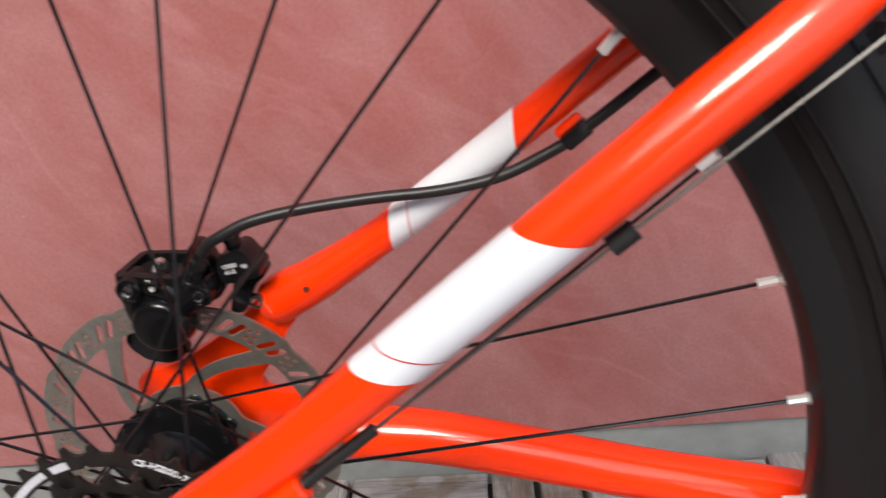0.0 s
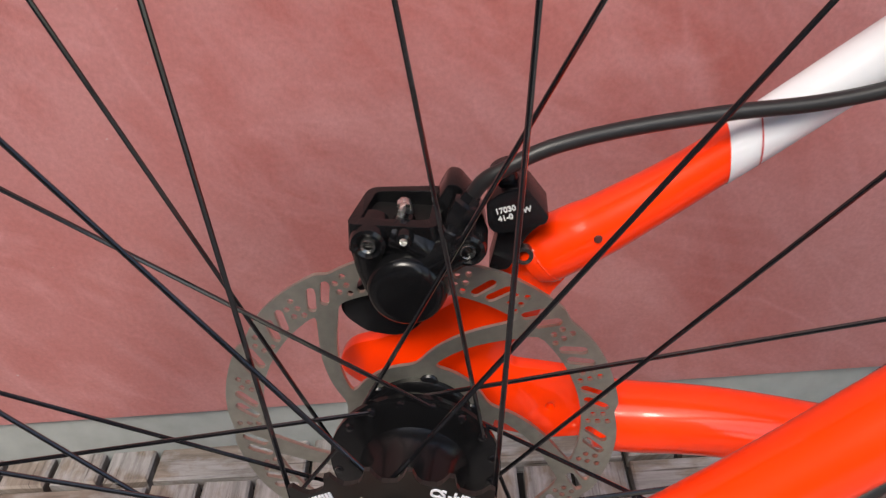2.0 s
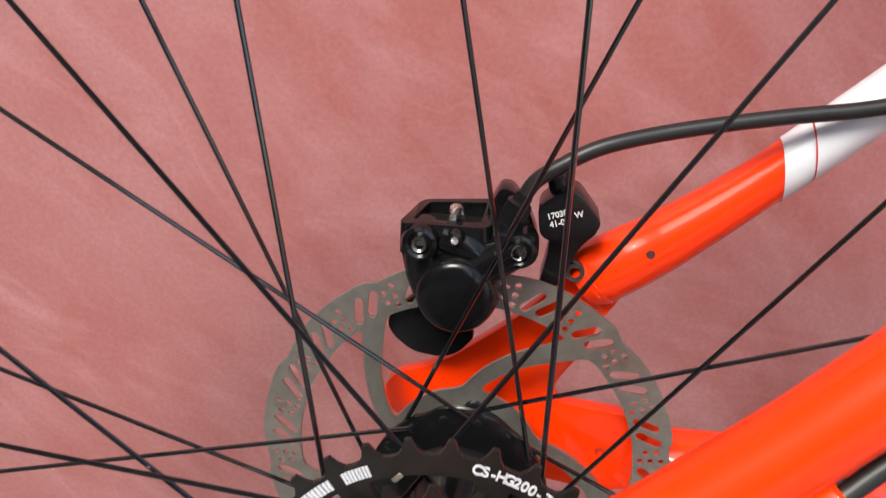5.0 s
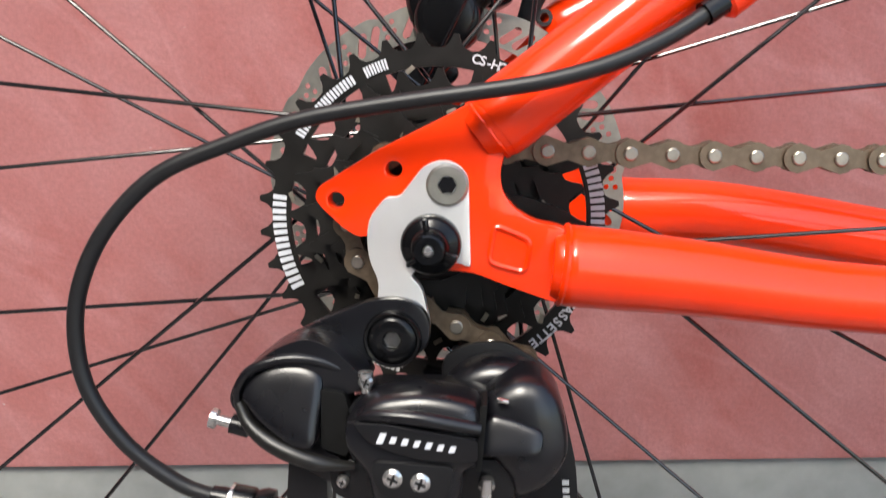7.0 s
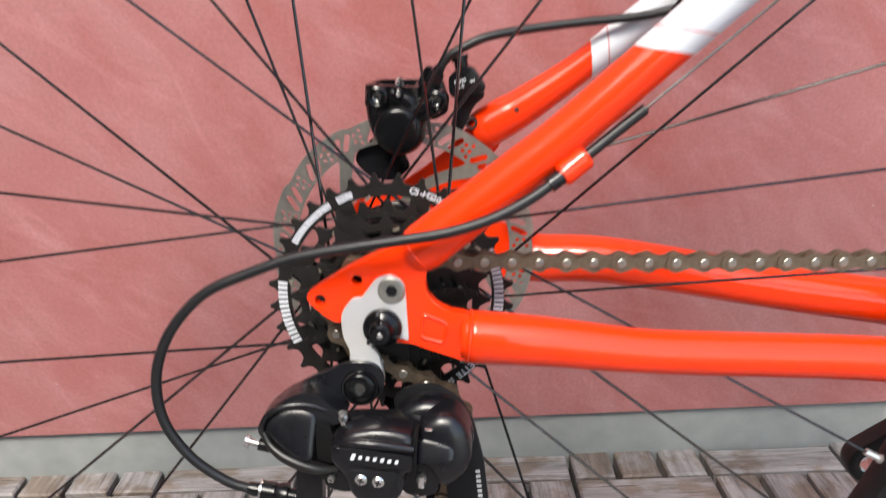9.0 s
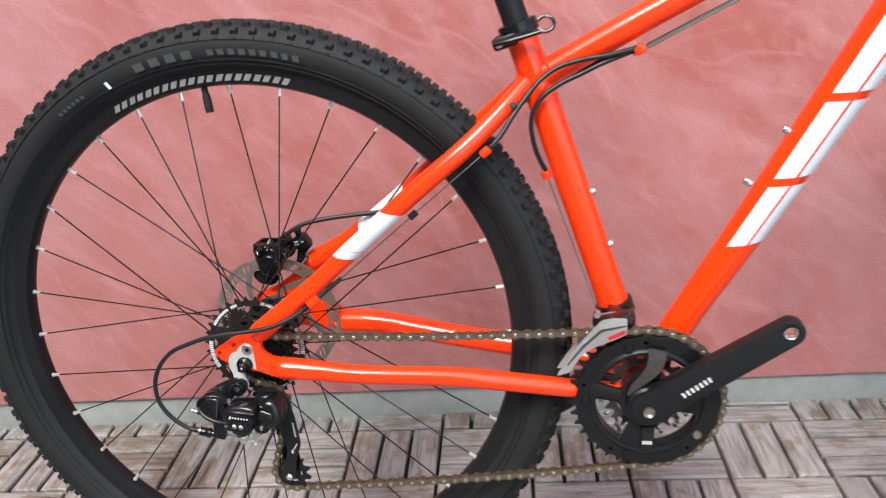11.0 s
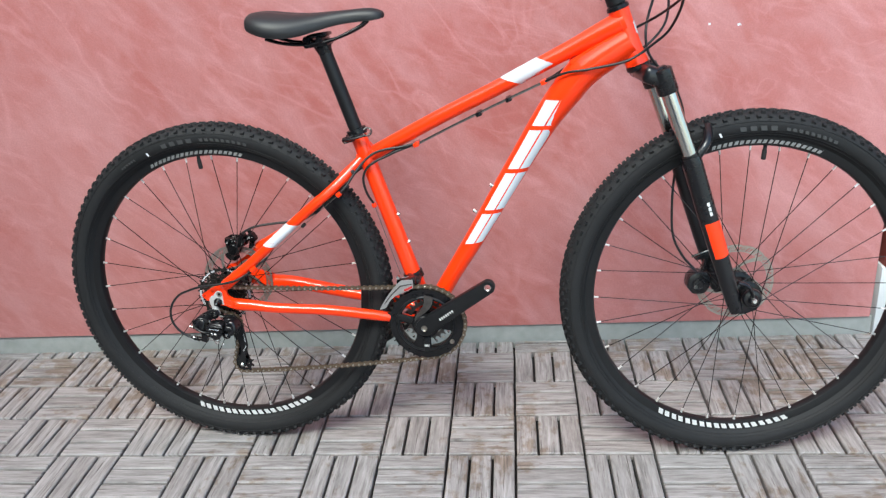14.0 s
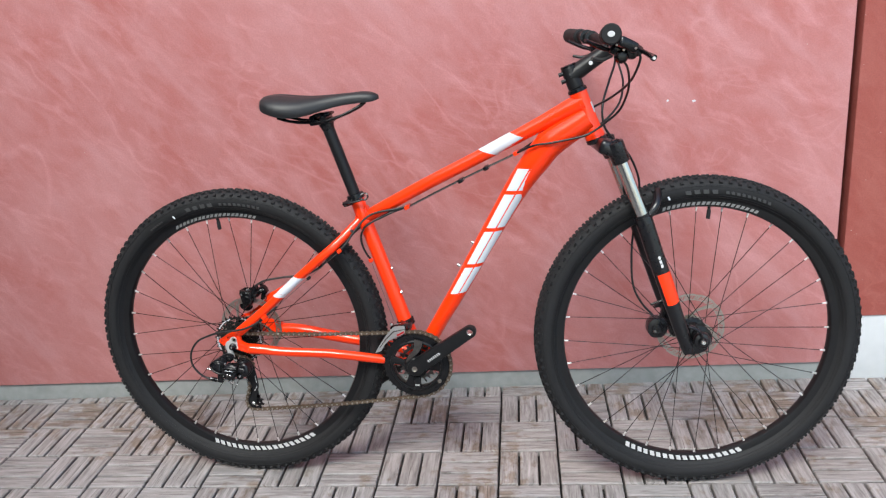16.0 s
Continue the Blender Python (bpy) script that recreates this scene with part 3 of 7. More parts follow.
def rotor(parent, y, r=0.08, turn=0.0, arm_turn=119.0):
    """A brake disc: a stepped ring with pairs of slots and groups of round holes, on five broad swept arms."""
    n, outline = 240, []
    for k in range(n):
        a = 2 * math.pi * k / n
        f = ((math.degrees(a) - turn + 3) % 36) / 36
        dip = 0.0020 * (1 - min(1.0, f / 0.10)) if f < 0.5 else 0.0020 * max(0.0, (f - 0.55) / 0.45) ** 2
        outline.append(((r - dip) * math.cos(a), (r - dip) * math.sin(a)))
    loops = [outline, ring_pts(0.0185, 36)]
    inner, root = r - 0.0150, 0.0300

    def sway(q):
        return 34.0 * ((inner - q) / (inner - root)) ** 1.25

    for s in range(5):
        b = arm_turn + 72 * s
        w = []  # opening between this arm and the next
        for k in range(11):
            u = radians(b + 4.6 + 62.8 * k / 10)
            w.append((inner * math.cos(u), inner * math.sin(u)))
        for k in range(1, 7):
            q = inner + (root - inner) * k / 6
            u = radians(b + 72 - 4.6 + 0.6 * k / 6 + sway(q))
            w.append((q * math.cos(u), q * math.sin(u)))
        for k in range(1, 4):
            u = radians(b + 72 - 4.0 + 34.0 - 56.0 * k / 4)
            w.append((root * math.cos(u), root * math.sin(u)))
        for k in range(0, 6):
            q = root + (inner - root) * k / 6
            u = radians(b + 4.6 + 3.4 * (1 - k / 6) + sway(q))
            w.append((q * math.cos(u), q * math.sin(u)))
        loops.append(rounded(w, 0.003, 2))
    for s in range(20):
        b = turn + 18 * s
        for da in (1.2, 6.2):
            u = radians(b + da)
            p, q = [Vector((c * math.cos(v), c * math.sin(v))) for c, v in ((r - 0.0118, u + 0.030), (r - 0.0056, u - 0.030))]
            d = (q - p).normalized()
            e = Vector((-d.y, d.x)) * 0.0018
            slot = [tuple(q + e * math.cos(math.pi * i / 4) + d * 0.0018 * math.sin(math.pi * i / 4)) for i in range(5)]
            slot += [tuple(p - e * math.cos(math.pi * i / 4) - d * 0.0018 * math.sin(math.pi * i / 4)) for i in range(5)]
            loops.append(slot)
        for da, dr in ((11.6, 0.0046), (11.7, 0.0086), (11.8, 0.0124), (14.6, 0.0064), (14.7, 0.0104)):
            u, q = radians(b + da), r - dr
            loops.append(ring_pts(0.0013, 8, q * math.cos(u), q * math.sin(u)))
    bm = loops_plate(bmesh.new(), loops, y - 0.0009, y + 0.0009)
    disc = part("brake_rotor", bm, ROTOR, parent, "grey steel brake rotor with slots and holes", smooth=False)
    for s in range(6):
        u = radians(60 * s + 17)
        bm = lathe(bmesh.new(), [(0.0, -0.0022), (0.0032, -0.0022), (0.0038, -0.0015), (0.0038, 0.0)], 12, (0.022 * math.cos(u), y, 0.022 * math.sin(u)))
        part("rotor_bolt", bm, BLACK, parent)
    bm = lathe(bmesh.new(), [(0.0, y - 0.0045), (0.0175, y - 0.0045), (0.0212, y - 0.0040), (0.0230, y - 0.0026), (0.0234, y - 0.0010)], 48)
    part("rotor_carrier", bm, GLASSY, parent, "black hub flange that carries the rotor")
    return disc


REAR_PHASE, FRONT_PHASE, STEER = 96.05, 85.3, 7.3
rear_wheel = wheel("rear_wheel", Matrix.Translation(REAR), REAR_PHASE, 0.0285, -0.0280, 0.0330, 0, "rear wheel with black rim and thirty-two black spokes", 63.5)
rotor(rear_wheel, 0.0505, turn=7)
front_at = Matrix.Translation(FRONT) @ pose(0, 0, 0, 0, 0, STEER)
front_wheel = wheel("front_wheel", front_at, FRONT_PHASE, 0.024, -0.030, 0.030, 0, "front wheel with black rim and thirty-two black spokes")
rotor(front_wheel, 0.047, turn=12)

# ---- frame -------------------------------------------------------------------
ST_TOP = Vector((0.3165, 0, 0.704))
HT_BOT, HT_TOP = Vector((0.8625, 0, 0.8265)), Vector((0.8265, 0, 0.9245))


def tube(name, pts, radii, label="", n=28, flat=1.0, steps=10, mat=None, parent=None):
    line = curve(pts, steps)
    return piece(name, sweep(bmesh.new(), line, spread_radii(radii, len(line)), n, flat), mat or ORANGE, parent, label)


tube("seat_tube", [BB, BB.lerp(ST_TOP, 0.5), ST_TOP], [0.0175, 0.0166, 0.0166])
tube("top_tube", [(0.318, 0, 0.648), (0.3535, 0, 0.6663), (0.478, 0, 0.7295), (0.6095, 0, 0.7920), (0.7365, 0, 0.8545), (0.80, 0, 0.8860), (0.838, 0, 0.9030)], [0.0150, 0.0148, 0.0145, 0.0145, 0.0160, 0.0195, 0.0225])
tube("down_tube", [(0.4435, 0, 0.3100), (0.4957, 0, 0.3997), (0.5483, 0, 0.4848), (0.5988, 0, 0.5711), (0.6505, 0, 0.6568), (0.6929, 0, 0.7247), (0.7351, 0, 0.7810), (0.7720, 0, 0.8210), (0.848, 0, 0.870)], [0.0185, 0.0178, 0.0196, 0.0212, 0.0236, 0.0266, 0.0308, 0.0315, 0.0285])
bm = bmesh.new()
axis = (HT_TOP - HT_BOT).normalized()
sweep(bm, [HT_BOT - axis * 0.001, HT_BOT + axis * 0.006, HT_BOT + axis * 0.012, HT_BOT.lerp(HT_TOP, 0.5), HT_TOP - axis * 0.008, HT_TOP], [0.0218, 0.0218, 0.0198, 0.0188, 0.0192, 0.0198], 32)
piece("head_tube", bm, ORANGE)
bm = bmesh.new()
lathe(bm, [(0.0, -0.036), (0.0165, -0.036), (0.0205, -0.0345), (0.021, -0.03), (0.0205, 0.0), (0.021, 0.03), (0.0205, 0.0345), (0.0165, 0.036), (0.0, 0.036)], 32, BB)
piece("bottom_bracket_shell", bm, ORANGE)
NEAR_STAY = [(0.0165, -0.0700, 0.3938), (0.0205, -0.0698, 0.3969), (0.0245, -0.0695, 0.4001), (0.0500, -0.0688, 0.4202), (0.0801, -0.0675, 0.4438), (0.1, -0.0668, 0.4606), (0.17, -0.0640, 0.5212), (0.2253, -0.0575, 0.5668), (0.2600, -0.0490, 0.5940), (0.295, -0.031, 0.6250), (0.323, -0.012, 0.6535)]
FAR_STAY = [(0.0455, 0.0690, 0.4318), (0.0490, 0.0688, 0.4342), (0.0530, 0.0686, 0.4372), (0.0640, 0.0684, 0.4432), (0.0760, 0.0678, 0.4504), (0.11, 0.0668, 0.4738), (0.17, 0.064, 0.5213), (0.245, 0.05, 0.5865), (0.292, 0.031, 0.6270), (0.323, 0.012, 0.6535)]
NEAR_R, FAR_R = [0.0080, 0.0108, 0.0117, 0.0112, 0.0104, 0.0101, 0.0102, 0.0104, 0.0102, 0.0098, 0.0092], [0.0100, 0.0120, 0.0126, 0.0122, 0.0112, 0.0089, 0.0087, 0.0090, 0.0092, 0.0092]
tube("seat_stay", NEAR_STAY, NEAR_R, steps=10)
tube("seat_stay", FAR_STAY, FAR_R, steps=10)
tube("chain_stay", [(0.0400, -0.0707, 0.3558), (0.0425, -0.0707, 0.3556), (0.0455, -0.0705, 0.3552), (0.0600, -0.0702, 0.3541), (0.0848, -0.0695, 0.3518), (0.126, -0.0672, 0.3468), (0.180, -0.0615, 0.3428), (0.234, -0.056, 0.3390), (0.284, -0.051, 0.3325), (0.365, -0.043, 0.3205), (0.43, -0.030, 0.309)], [0.0100, 0.0112, 0.0127, 0.0125, 0.0117, 0.0106, 0.0106, 0.0108, 0.0112, 0.0105, 0.0100], steps=8)
tube("chain_stay", [(0.0700, 0.0680, 0.3560), (0.0735, 0.0677, 0.3558), (0.0850, 0.0662, 0.3545), (0.131, 0.062, 0.3535), (0.232, 0.053, 0.3388), (0.311, 0.046, 0.3295), (0.365, 0.041, 0.3215), (0.43, 0.028, 0.309)], [0.0120, 0.0150, 0.0152, 0.0144, 0.0136, 0.0142, 0.0120, 0.0100], steps=8)

# right dropout plate with its two eyelets
DROP = [(-0.0324, 0.3752), (-0.0313, 0.3786), (-0.0274, 0.3812), (-0.0129, 0.3902), (0.0036, 0.3984), (0.0141, 0.4040), (0.0210, 0.4100), (0.0330, 0.4000), (0.0275, 0.3930), (0.0248, 0.3890), (0.0237, 0.3836), (0.0246, 0.3777), (0.0287, 0.3727), (0.0344, 0.3693), (0.0409, 0.3682), (0.0440, 0.3672), (0.0440, 0.3440), (0.0405, 0.3445), (0.0263, 0.3493), (0.0163, 0.3531), (0.0040, 0.3540), (-0.0060, 0.3570), (-0.0150, 0.3640), (-0.0191, 0.3634), (-0.0238, 0.3662), (-0.0302, 0.3722)]
piece("dropout", plate(bmesh.new(), rounded(DROP, 0.0025, 3), -0.0752, -0.0672, [(-0.0256, 0.3747, 0.0024), (-0.0080, 0.3843, 0.0024)], 0.0010), ORANGE)
bm = bmesh.new()
ridge = rounded([(0.0222, 0.3682), (0.0332, 0.3638), (0.0318, 0.3538), (0.0206, 0.3566)], 0.0025, 4)
sweep(bm, [(x, -0.0754, z) for x, z in [*ridge, ridge[0]]], 0.0009, 6, up=(0, 1, 0))
piece("dropout_recess_rim", bm, ORANGE)
# left dropout with the brake mount
LEFT_DROP = [(-0.0338, 0.3789), (-0.0335, 0.3870), (-0.0280, 0.3930), (-0.0160, 0.3960), (-0.0046, 0.4010), (0.0144, 0.4134), (0.0280, 0.4240), (0.0390, 0.4360), (0.0480, 0.4400), (0.0590, 0.4330), (0.0600, 0.4260), (0.0530, 0.4174), (0.0475, 0.4050), (0.0394, 0.3950), (0.0350, 0.3885), (0.0370, 0.3815), (0.0460, 0.3800), (0.0600, 0.3775), (0.0780, 0.3715), (0.0800, 0.3440), (0.0640, 0.3420), (0.0520, 0.3410), (0.03, 0.346), (0.004, 0.352), (-0.008, 0.360), (-0.0108, 0.3700), (-0.0254, 0.3712)]
piece("dropout", plate(bmesh.new(), rounded(LEFT_DROP, 0.004, 3), 0.0665, 0.0735, [(0.0533, 0.3592, 0.0017)], 0.0012), ORANGE)
# dark disc laid on the stay for the shade in the hole
piece("breather_hole", lathe(bmesh.new(), [(0.0, -0.0002), (0.0013, -0.0002), (0.0016, 0.0006)], 12, (0.0690, 0.0560, 0.4478)), HOLLOW_SHADE, None, "small dark breather hole")


def weld(p, d, r, seed):
    """A rippled weld bead round a tube at p."""
    p, d = Vector(p), Vector(d).normalized()
    a = d.orthogonal().normalized()
    b = d.cross(a)
    pts = []
    for k in range(49):
        u = 2 * math.pi * k / 48
        pts.append(p + r * (math.cos(u) * a + math.sin(u) * b))
    rng = random.Random(seed)
    return sweep(bmesh.new(), pts, [0.0009 + 0.0003 * (k % 2) + 0.0003 * rng.random() for k in range(49)], 6, cap=False)


for i, (p, d, r) in enumerate((((0.0436, -0.0705, 0.3555), (1, 0, -0.1), 0.0116), ((0.0200, -0.0698, 0.3965), (0.78, 0, 0.62), 0.0096), ((0.0500, 0.0687, 0.4350), (0.8, 0, 0.6), 0.0112), ((0.343, 0, 0.673), (0.9, 0, 0.43), 0.0155), ((0.832, 0, 0.8955), (0.9, 0, 0.38), 0.0225), ((0.840, 0, 0.8555), (0.72, 0, 0.70), 0.0243))):
    piece("weld_bead", weld(p, d, r, i), ORANGE)

# white bands with red pin-stripes on the stays, and the one on the top tube
def band(stay, x0, x1, r, skew, lift=0.0005, n=24, steps=14):
    """A thin skin that follows a bent stay between two places x0 and x1, its ends slanting."""
    line = curve(stay, 10)

    def at_x(x):
        for a, b in zip(line, line[1:]):
            if a.x <= x <= b.x:
                return a.lerp(b, (x - a.x) / (b.x - a.x)), (b - a).normalized()

    bm, rows = bmesh.new(), []
    for i in range(steps + 1):
        p, d = at_x(x0 + (x1 - x0) * i / steps)
        a = (Vector((0, 0, 1)) - d * d.z).normalized()
        b = d.cross(a)
        row = []
        for k in range(n):
            u = 2 * math.pi * k / n
            q, e = at_x(p.x + skew * math.cos(u) * d.x)
            row.append(bm.verts.new(q + (r + lift) * (math.cos(u) * a + math.sin(u) * b)))
        rows.append(row)
    for ra, rb in zip(rows, rows[1:]):
        for k in range(n):
            bm.faces.new((ra[k], ra[(k + 1) % n], rb[(k + 1) % n], rb[k]))
    return bm


for stay, x0, x1, r, skew in ((NEAR_STAY, 0.1285, 0.1825, 0.0100, -0.0085), (FAR_STAY, 0.1125, 0.172, 0.0089, 0.0062)):
    piece("decal", band(stay, x0, x1, r, skew), WHITE, None, "white painted band")
    piece("pinstripe", band(stay, x0 + 0.0090, x0 + 0.0095, r, skew, 0.0008, steps=1), REDLINE, None, "thin red line")
piece("decal", sleeve(bmesh.new(), (0.6271, 0, 0.8010), (0.6973, 0, 0.8360), 0.0149, 0.0155, -0.0155, -0.0155), WHITE, None, "white painted band")

# four pairs of slanting white bars on the down tube
dt = Vector((0.524, 0, 0.852))
for s0, s1 in ((0.690, 0.764), (0.774, 0.862), (0.872, 0.960), (0.970, 1.026)):
    p, q = [Vector((0.852, 0, -0.524)) * (0.2130 - 0.018 * max(0.0, s - 0.74)) + dt * s for s in (s0, s1)]
    r0, r1 = [0.0197 + 0.022 * (v - 0.70) + 0.03 * max(0, v - 0.94) for v in (s0, s1)]
    bm = bmesh.new()
    for a0, a1 in ((-126, -82), (-76, -34)):
        sleeve(bm, p, q, r0, r1, 0.016, 0.016, (0.852, 0, -0.524), 8, a0, a1, 6, lift=0.0009)
    piece("decal_block", bm, WHITE, None, "pair of plain white painted bars")

# small gusset plates where the two tubes meet the head tube
for s in (-1, 1):
    piece("gusset", plate(bmesh.new(), rounded([(0.735, 0.8350), (0.800, 0.8700), (0.838, 0.8850), (0.838, 0.8600), (0.800, 0.8420), (0.755, 0.8200)], 0.006, 3), s * 0.0185, s * 0.0150, [], 0.0012), ORANGE)

# white badge on the front of the head tube
piece("head_badge", sleeve(bmesh.new(), HT_BOT.lerp(HT_TOP, 0.50), HT_BOT.lerp(HT_TOP, 0.72), 0.0190, 0.0191, 0, 0, (axis.z, 0, -axis.x), 10, -32, 32, 4, lift=0.0006), WHITE, None, "small white badge")

# ---- saddle and seat post ----------------------------------------------------
POST_TOP = BB.lerp(ST_TOP, 1.43)
tube("seat_post", [BB.lerp(ST_TOP, 0.9), POST_TOP], [0.0137, 0.0137], "satin black aluminium seat post", mat=SATIN)
sd = (ST_TOP - BB).normalized()
bm = bmesh.new()
sweep(bm, [ST_TOP - sd * 0.004, ST_TOP - sd * 0.003, ST_TOP + sd * 0.009, ST_TOP + sd * 0.010], [0.0185, 0.0205, 0.0205, 0.0185], 28)
clamp = piece("seat_clamp", bm, BLACK, None, "black quick-release seat clamp")
bm = bmesh.new()
sweep(bm, [(0.2965, 0.014, 0.6915), (0.2975, -0.030, 0.6935)], [0.0036, 0.0036], 12)
part("clamp_bolt", bm, STEEL, clamp, "bright clamp bolt")
for y in (-0.020, 0.012):
    bm = bmesh.new()
    block(bm, (0.026, 0.010, 0.013), Matrix.Translation((0.3030, y, 0.6955)) @ pose(0, 0, 0, 0, -16, 0), 0.003)
    part("clamp_ear", bm, BLACK, clamp)
bm = sweep(bmesh.new(), curve([(0.2925, -0.0260, 0.6945), (0.3050, -0.0280, 0.6970), (0.3230, -0.0290, 0.7010), (0.3400, -0.0290, 0.7052)], 5), spread_radii([0.0058, 0.0062, 0.0056, 0.0046], 16), 12, flat=0.6)
lever = part("clamp_lever", bm, BLACK, clamp, "black quick-release lever")
loop_ = [Vector((0.3440 + 0.0085 * math.cos(u), -0.0290 + 0.004 * math.sin(u), 0.7118 + 0.0072 * math.sin(u))) for u in [radians(215 + 25 * k) for k in range(13)]]
part("lever_loop", sweep(bmesh.new(), loop_, 0.0019, 8), BLACK, lever)

bm = bmesh.new()
# saddle shell: cross-sections from tail to nose
SX = [0.116, 0.124, 0.150, 0.180, 0.215, 0.25, 0.285, 0.32, 0.352, 0.376, 0.388]
SW = [0.030, 0.055, 0.068, 0.070, 0.062, 0.045, 0.031, 0.0235, 0.0205, 0.0185, 0.010]
ST_ = [0.938, 0.9465, 0.9490, 0.9450, 0.9415, 0.9415, 0.9445, 0.9468, 0.9468, 0.944, 0.936]
SB = [0.920, 0.911, 0.901, 0.893, 0.893, 0.901, 0.912, 0.917, 0.919, 0.9205, 0.925]
rows = []
for x, w, zt, zb in zip(SX, SW, ST_, SB):
    row, n = [], 20
    for k in range(n):
        u = math.pi * k / (n - 1)  # from right edge over the top to the left edge
        y = -w * math.cos(u)
        f = math.sin(u)
        z = zb + (zt - zb) * (f ** 0.55) - (0.004 * math.exp(-(y / 0.012) ** 2) if 0.14 < x < 0.34 else 0)
        row.append(bm.verts.new((x, y, z)))
    for k in range(1, 7):
        y = w * (1 - 2 * k / 7) * 0.93
        row.append(bm.verts.new((x, y, zb + 0.005 + 0.004 * (1 - abs(y) / w))))
    rows.append(row)
for r, s in zip(rows, rows[1:]):
    for k in range(len(r)):
        bm.faces.new((r[k], r[(k + 1) % len(r)], s[(k + 1) % len(r)], s[k]))
bm.faces.new(rows[0])
bm.faces.new(rows[-1][::-1])
saddle = piece("saddle", bm, SADDLE, None, "black padded saddle with smooth cover")
sub = saddle.modifiers.new("round", "SUBSURF")
sub.levels = sub.render_levels = 1
for s in (-1, 1):
    bm = bmesh.new()
    sweep(bm, curve([(0.155, s * 0.026, 0.896), (0.185, s * 0.024, 0.887), (0.22, s * 0.022, 0.883), (0.265, s * 0.022, 0.885), (0.30, s * 0.02, 0.894), (0.335, s * 0.014, 0.909), (0.352, s * 0.01, 0.920)], 6), 0.0035, 10)
    part("saddle_rail", bm, BLACK, saddle)
bm = bmesh.new()
block(bm, (0.050, 0.046, 0.010), Matrix.Translation((0.2530, 0, 0.8815)) @ pose(0, 0, 0, 0, -6, 0), 0.004)
sweep(bm, [POST_TOP - sd * 0.012, POST_TOP - sd * 0.004, POST_TOP + sd * 0.006, POST_TOP + sd * 0.013], [0.0138, 0.0150, 0.0185, 0.0165], 20)
for x in (0.236, 0.262):
    lathe(bm, [(0, -0.028), (0.006, -0.028), (0.0075, -0.025), (0.0075, 0.025), (0.006, 0.028), (0, 0.028)], 16, (x, 0, 0.8905))
block(bm, (0.040, 0.044, 0.007), Matrix.Translation((0.2560, 0, 0.8985)) @ pose(0, 0, 0, 0, -6, 0), 0.003)
piece("seat_post_head", bm, BLACK, None, "black seat post clamp head")

# ---- cassette ----------------------------------------------------------------
COG = Matrix.Translation((0.0022, 0, -0.0020))


def sprocket_outline(teeth, r, root=0.0036, tip=0.0040, turn=0.0):
    out = []
    for k in range(teeth):
        a = 2 * math.pi * k / teeth + turn
        step = 2 * math.pi / teeth
        for f, q in ((0.0, r - root), (0.20, r - root * 0.85), (0.33, r - root * 0.1), (0.43, r + tip), (0.57, r + tip), (0.67, r - root * 0.1), (0.80, r - root * 0.85)):
            out.append((q * math.cos(a + f * step), q * math.sin(a + f * step)))
    return out


COGS = [(28, -0.0340), (24, -0.0385), (21, -0.0430), (18, -0.0475), (16, -0.0520), (14, -0.0565), (12, -0.0610)]
for i, (teeth, y) in enumerate(COGS):
    r = teeth * 0.0127 / (2 * math.pi)
    outer_r = (sprocket_outline(32, 0.0602, 0.0022, 0.0027) if i == 0 else sprocket_outline(teeth, r, 0.0030, 0.0026, turn=0.11 * i))
    # openings between the toothed ring and the middle
    n, q1, q0, share_open = ((8, 0.0518, 0.0395, 0.72), (7, 0.0420, 0.0345, 0.62), (6, 0.0360, 0.0300, 0.6), (6, 0.0305, 0.0255, 0.5), (6, 0.026, 0.022, 0.0), (6, 0.0225, 0.020, 0.0), (6, 0.020, 0.018, 0.0))[i]
    bm = polar_plate(bmesh.new(), outer_r, (q1, q0, 0.0165), lambda a: (a * n / (2 * math.pi) + 0.3 + 0.25 * i) % 1.0 < share_open, y - 0.0011, y + 0.0007)
    part("sprocket", bm, CASSETTE, rear_wheel, "black steel sprocket with pointed teeth", smooth=False, at=COG)
for k in range(5):
    a = 2 * math.pi * (k + 0.2) / 5
    for q, y in ((0.0375, -0.0402), (0.0300, -0.0447)):
        bm = lathe(bmesh.new(), [(0.0, -0.0010), (0.0018, -0.0010), (0.0023, -0.0004), (0.0023, 0.004)], 12, (q * math.cos(a + (0.4 if q > 0.035 else 0)), y, q * math.sin(a + (0.4 if q > 0.035 else 0))))
        part("rivet", bm, PIN, rear_wheel, "pale steel rivet", at=COG)
bm = bmesh.new()
lathe(bm, [(0.0165, -0.034), (0.0165, -0.062), (0.0145, -0.0635), (0.010, -0.064), (0.0, -0.064)], 36)
part("lock_ring", bm, BLACK, rear_wheel, at=COG)
for a0, a1, n, r0, r1 in ((208, 172, 7, 0.0532, 0.0580), (150, 121, 10, 0.0536, 0.0570), (117, 108, 4, 0.0534, 0.0570), (26, -9, 7, 0.0532, 0.0580)):
    part("sprocket_print", arc_pairs(bmesh.new(), -0.0352, r0, r1, a0, a1, n), WHITE, rear_wheel, "row of pale printed marks", at=COG)
for a0, a1, n, r0, r1, y in ((258, 243, 8, 0.0545, 0.0560, -0.0352), (257, 246, 6, 0.0564, 0.0578, -0.0352)):
    part("sprocket_print", arc_print(bmesh.new(), (0, 0, 0), y, r0, r1, a0, a1, n, 0.7), GREYPRINT, rear_wheel, at=COG)
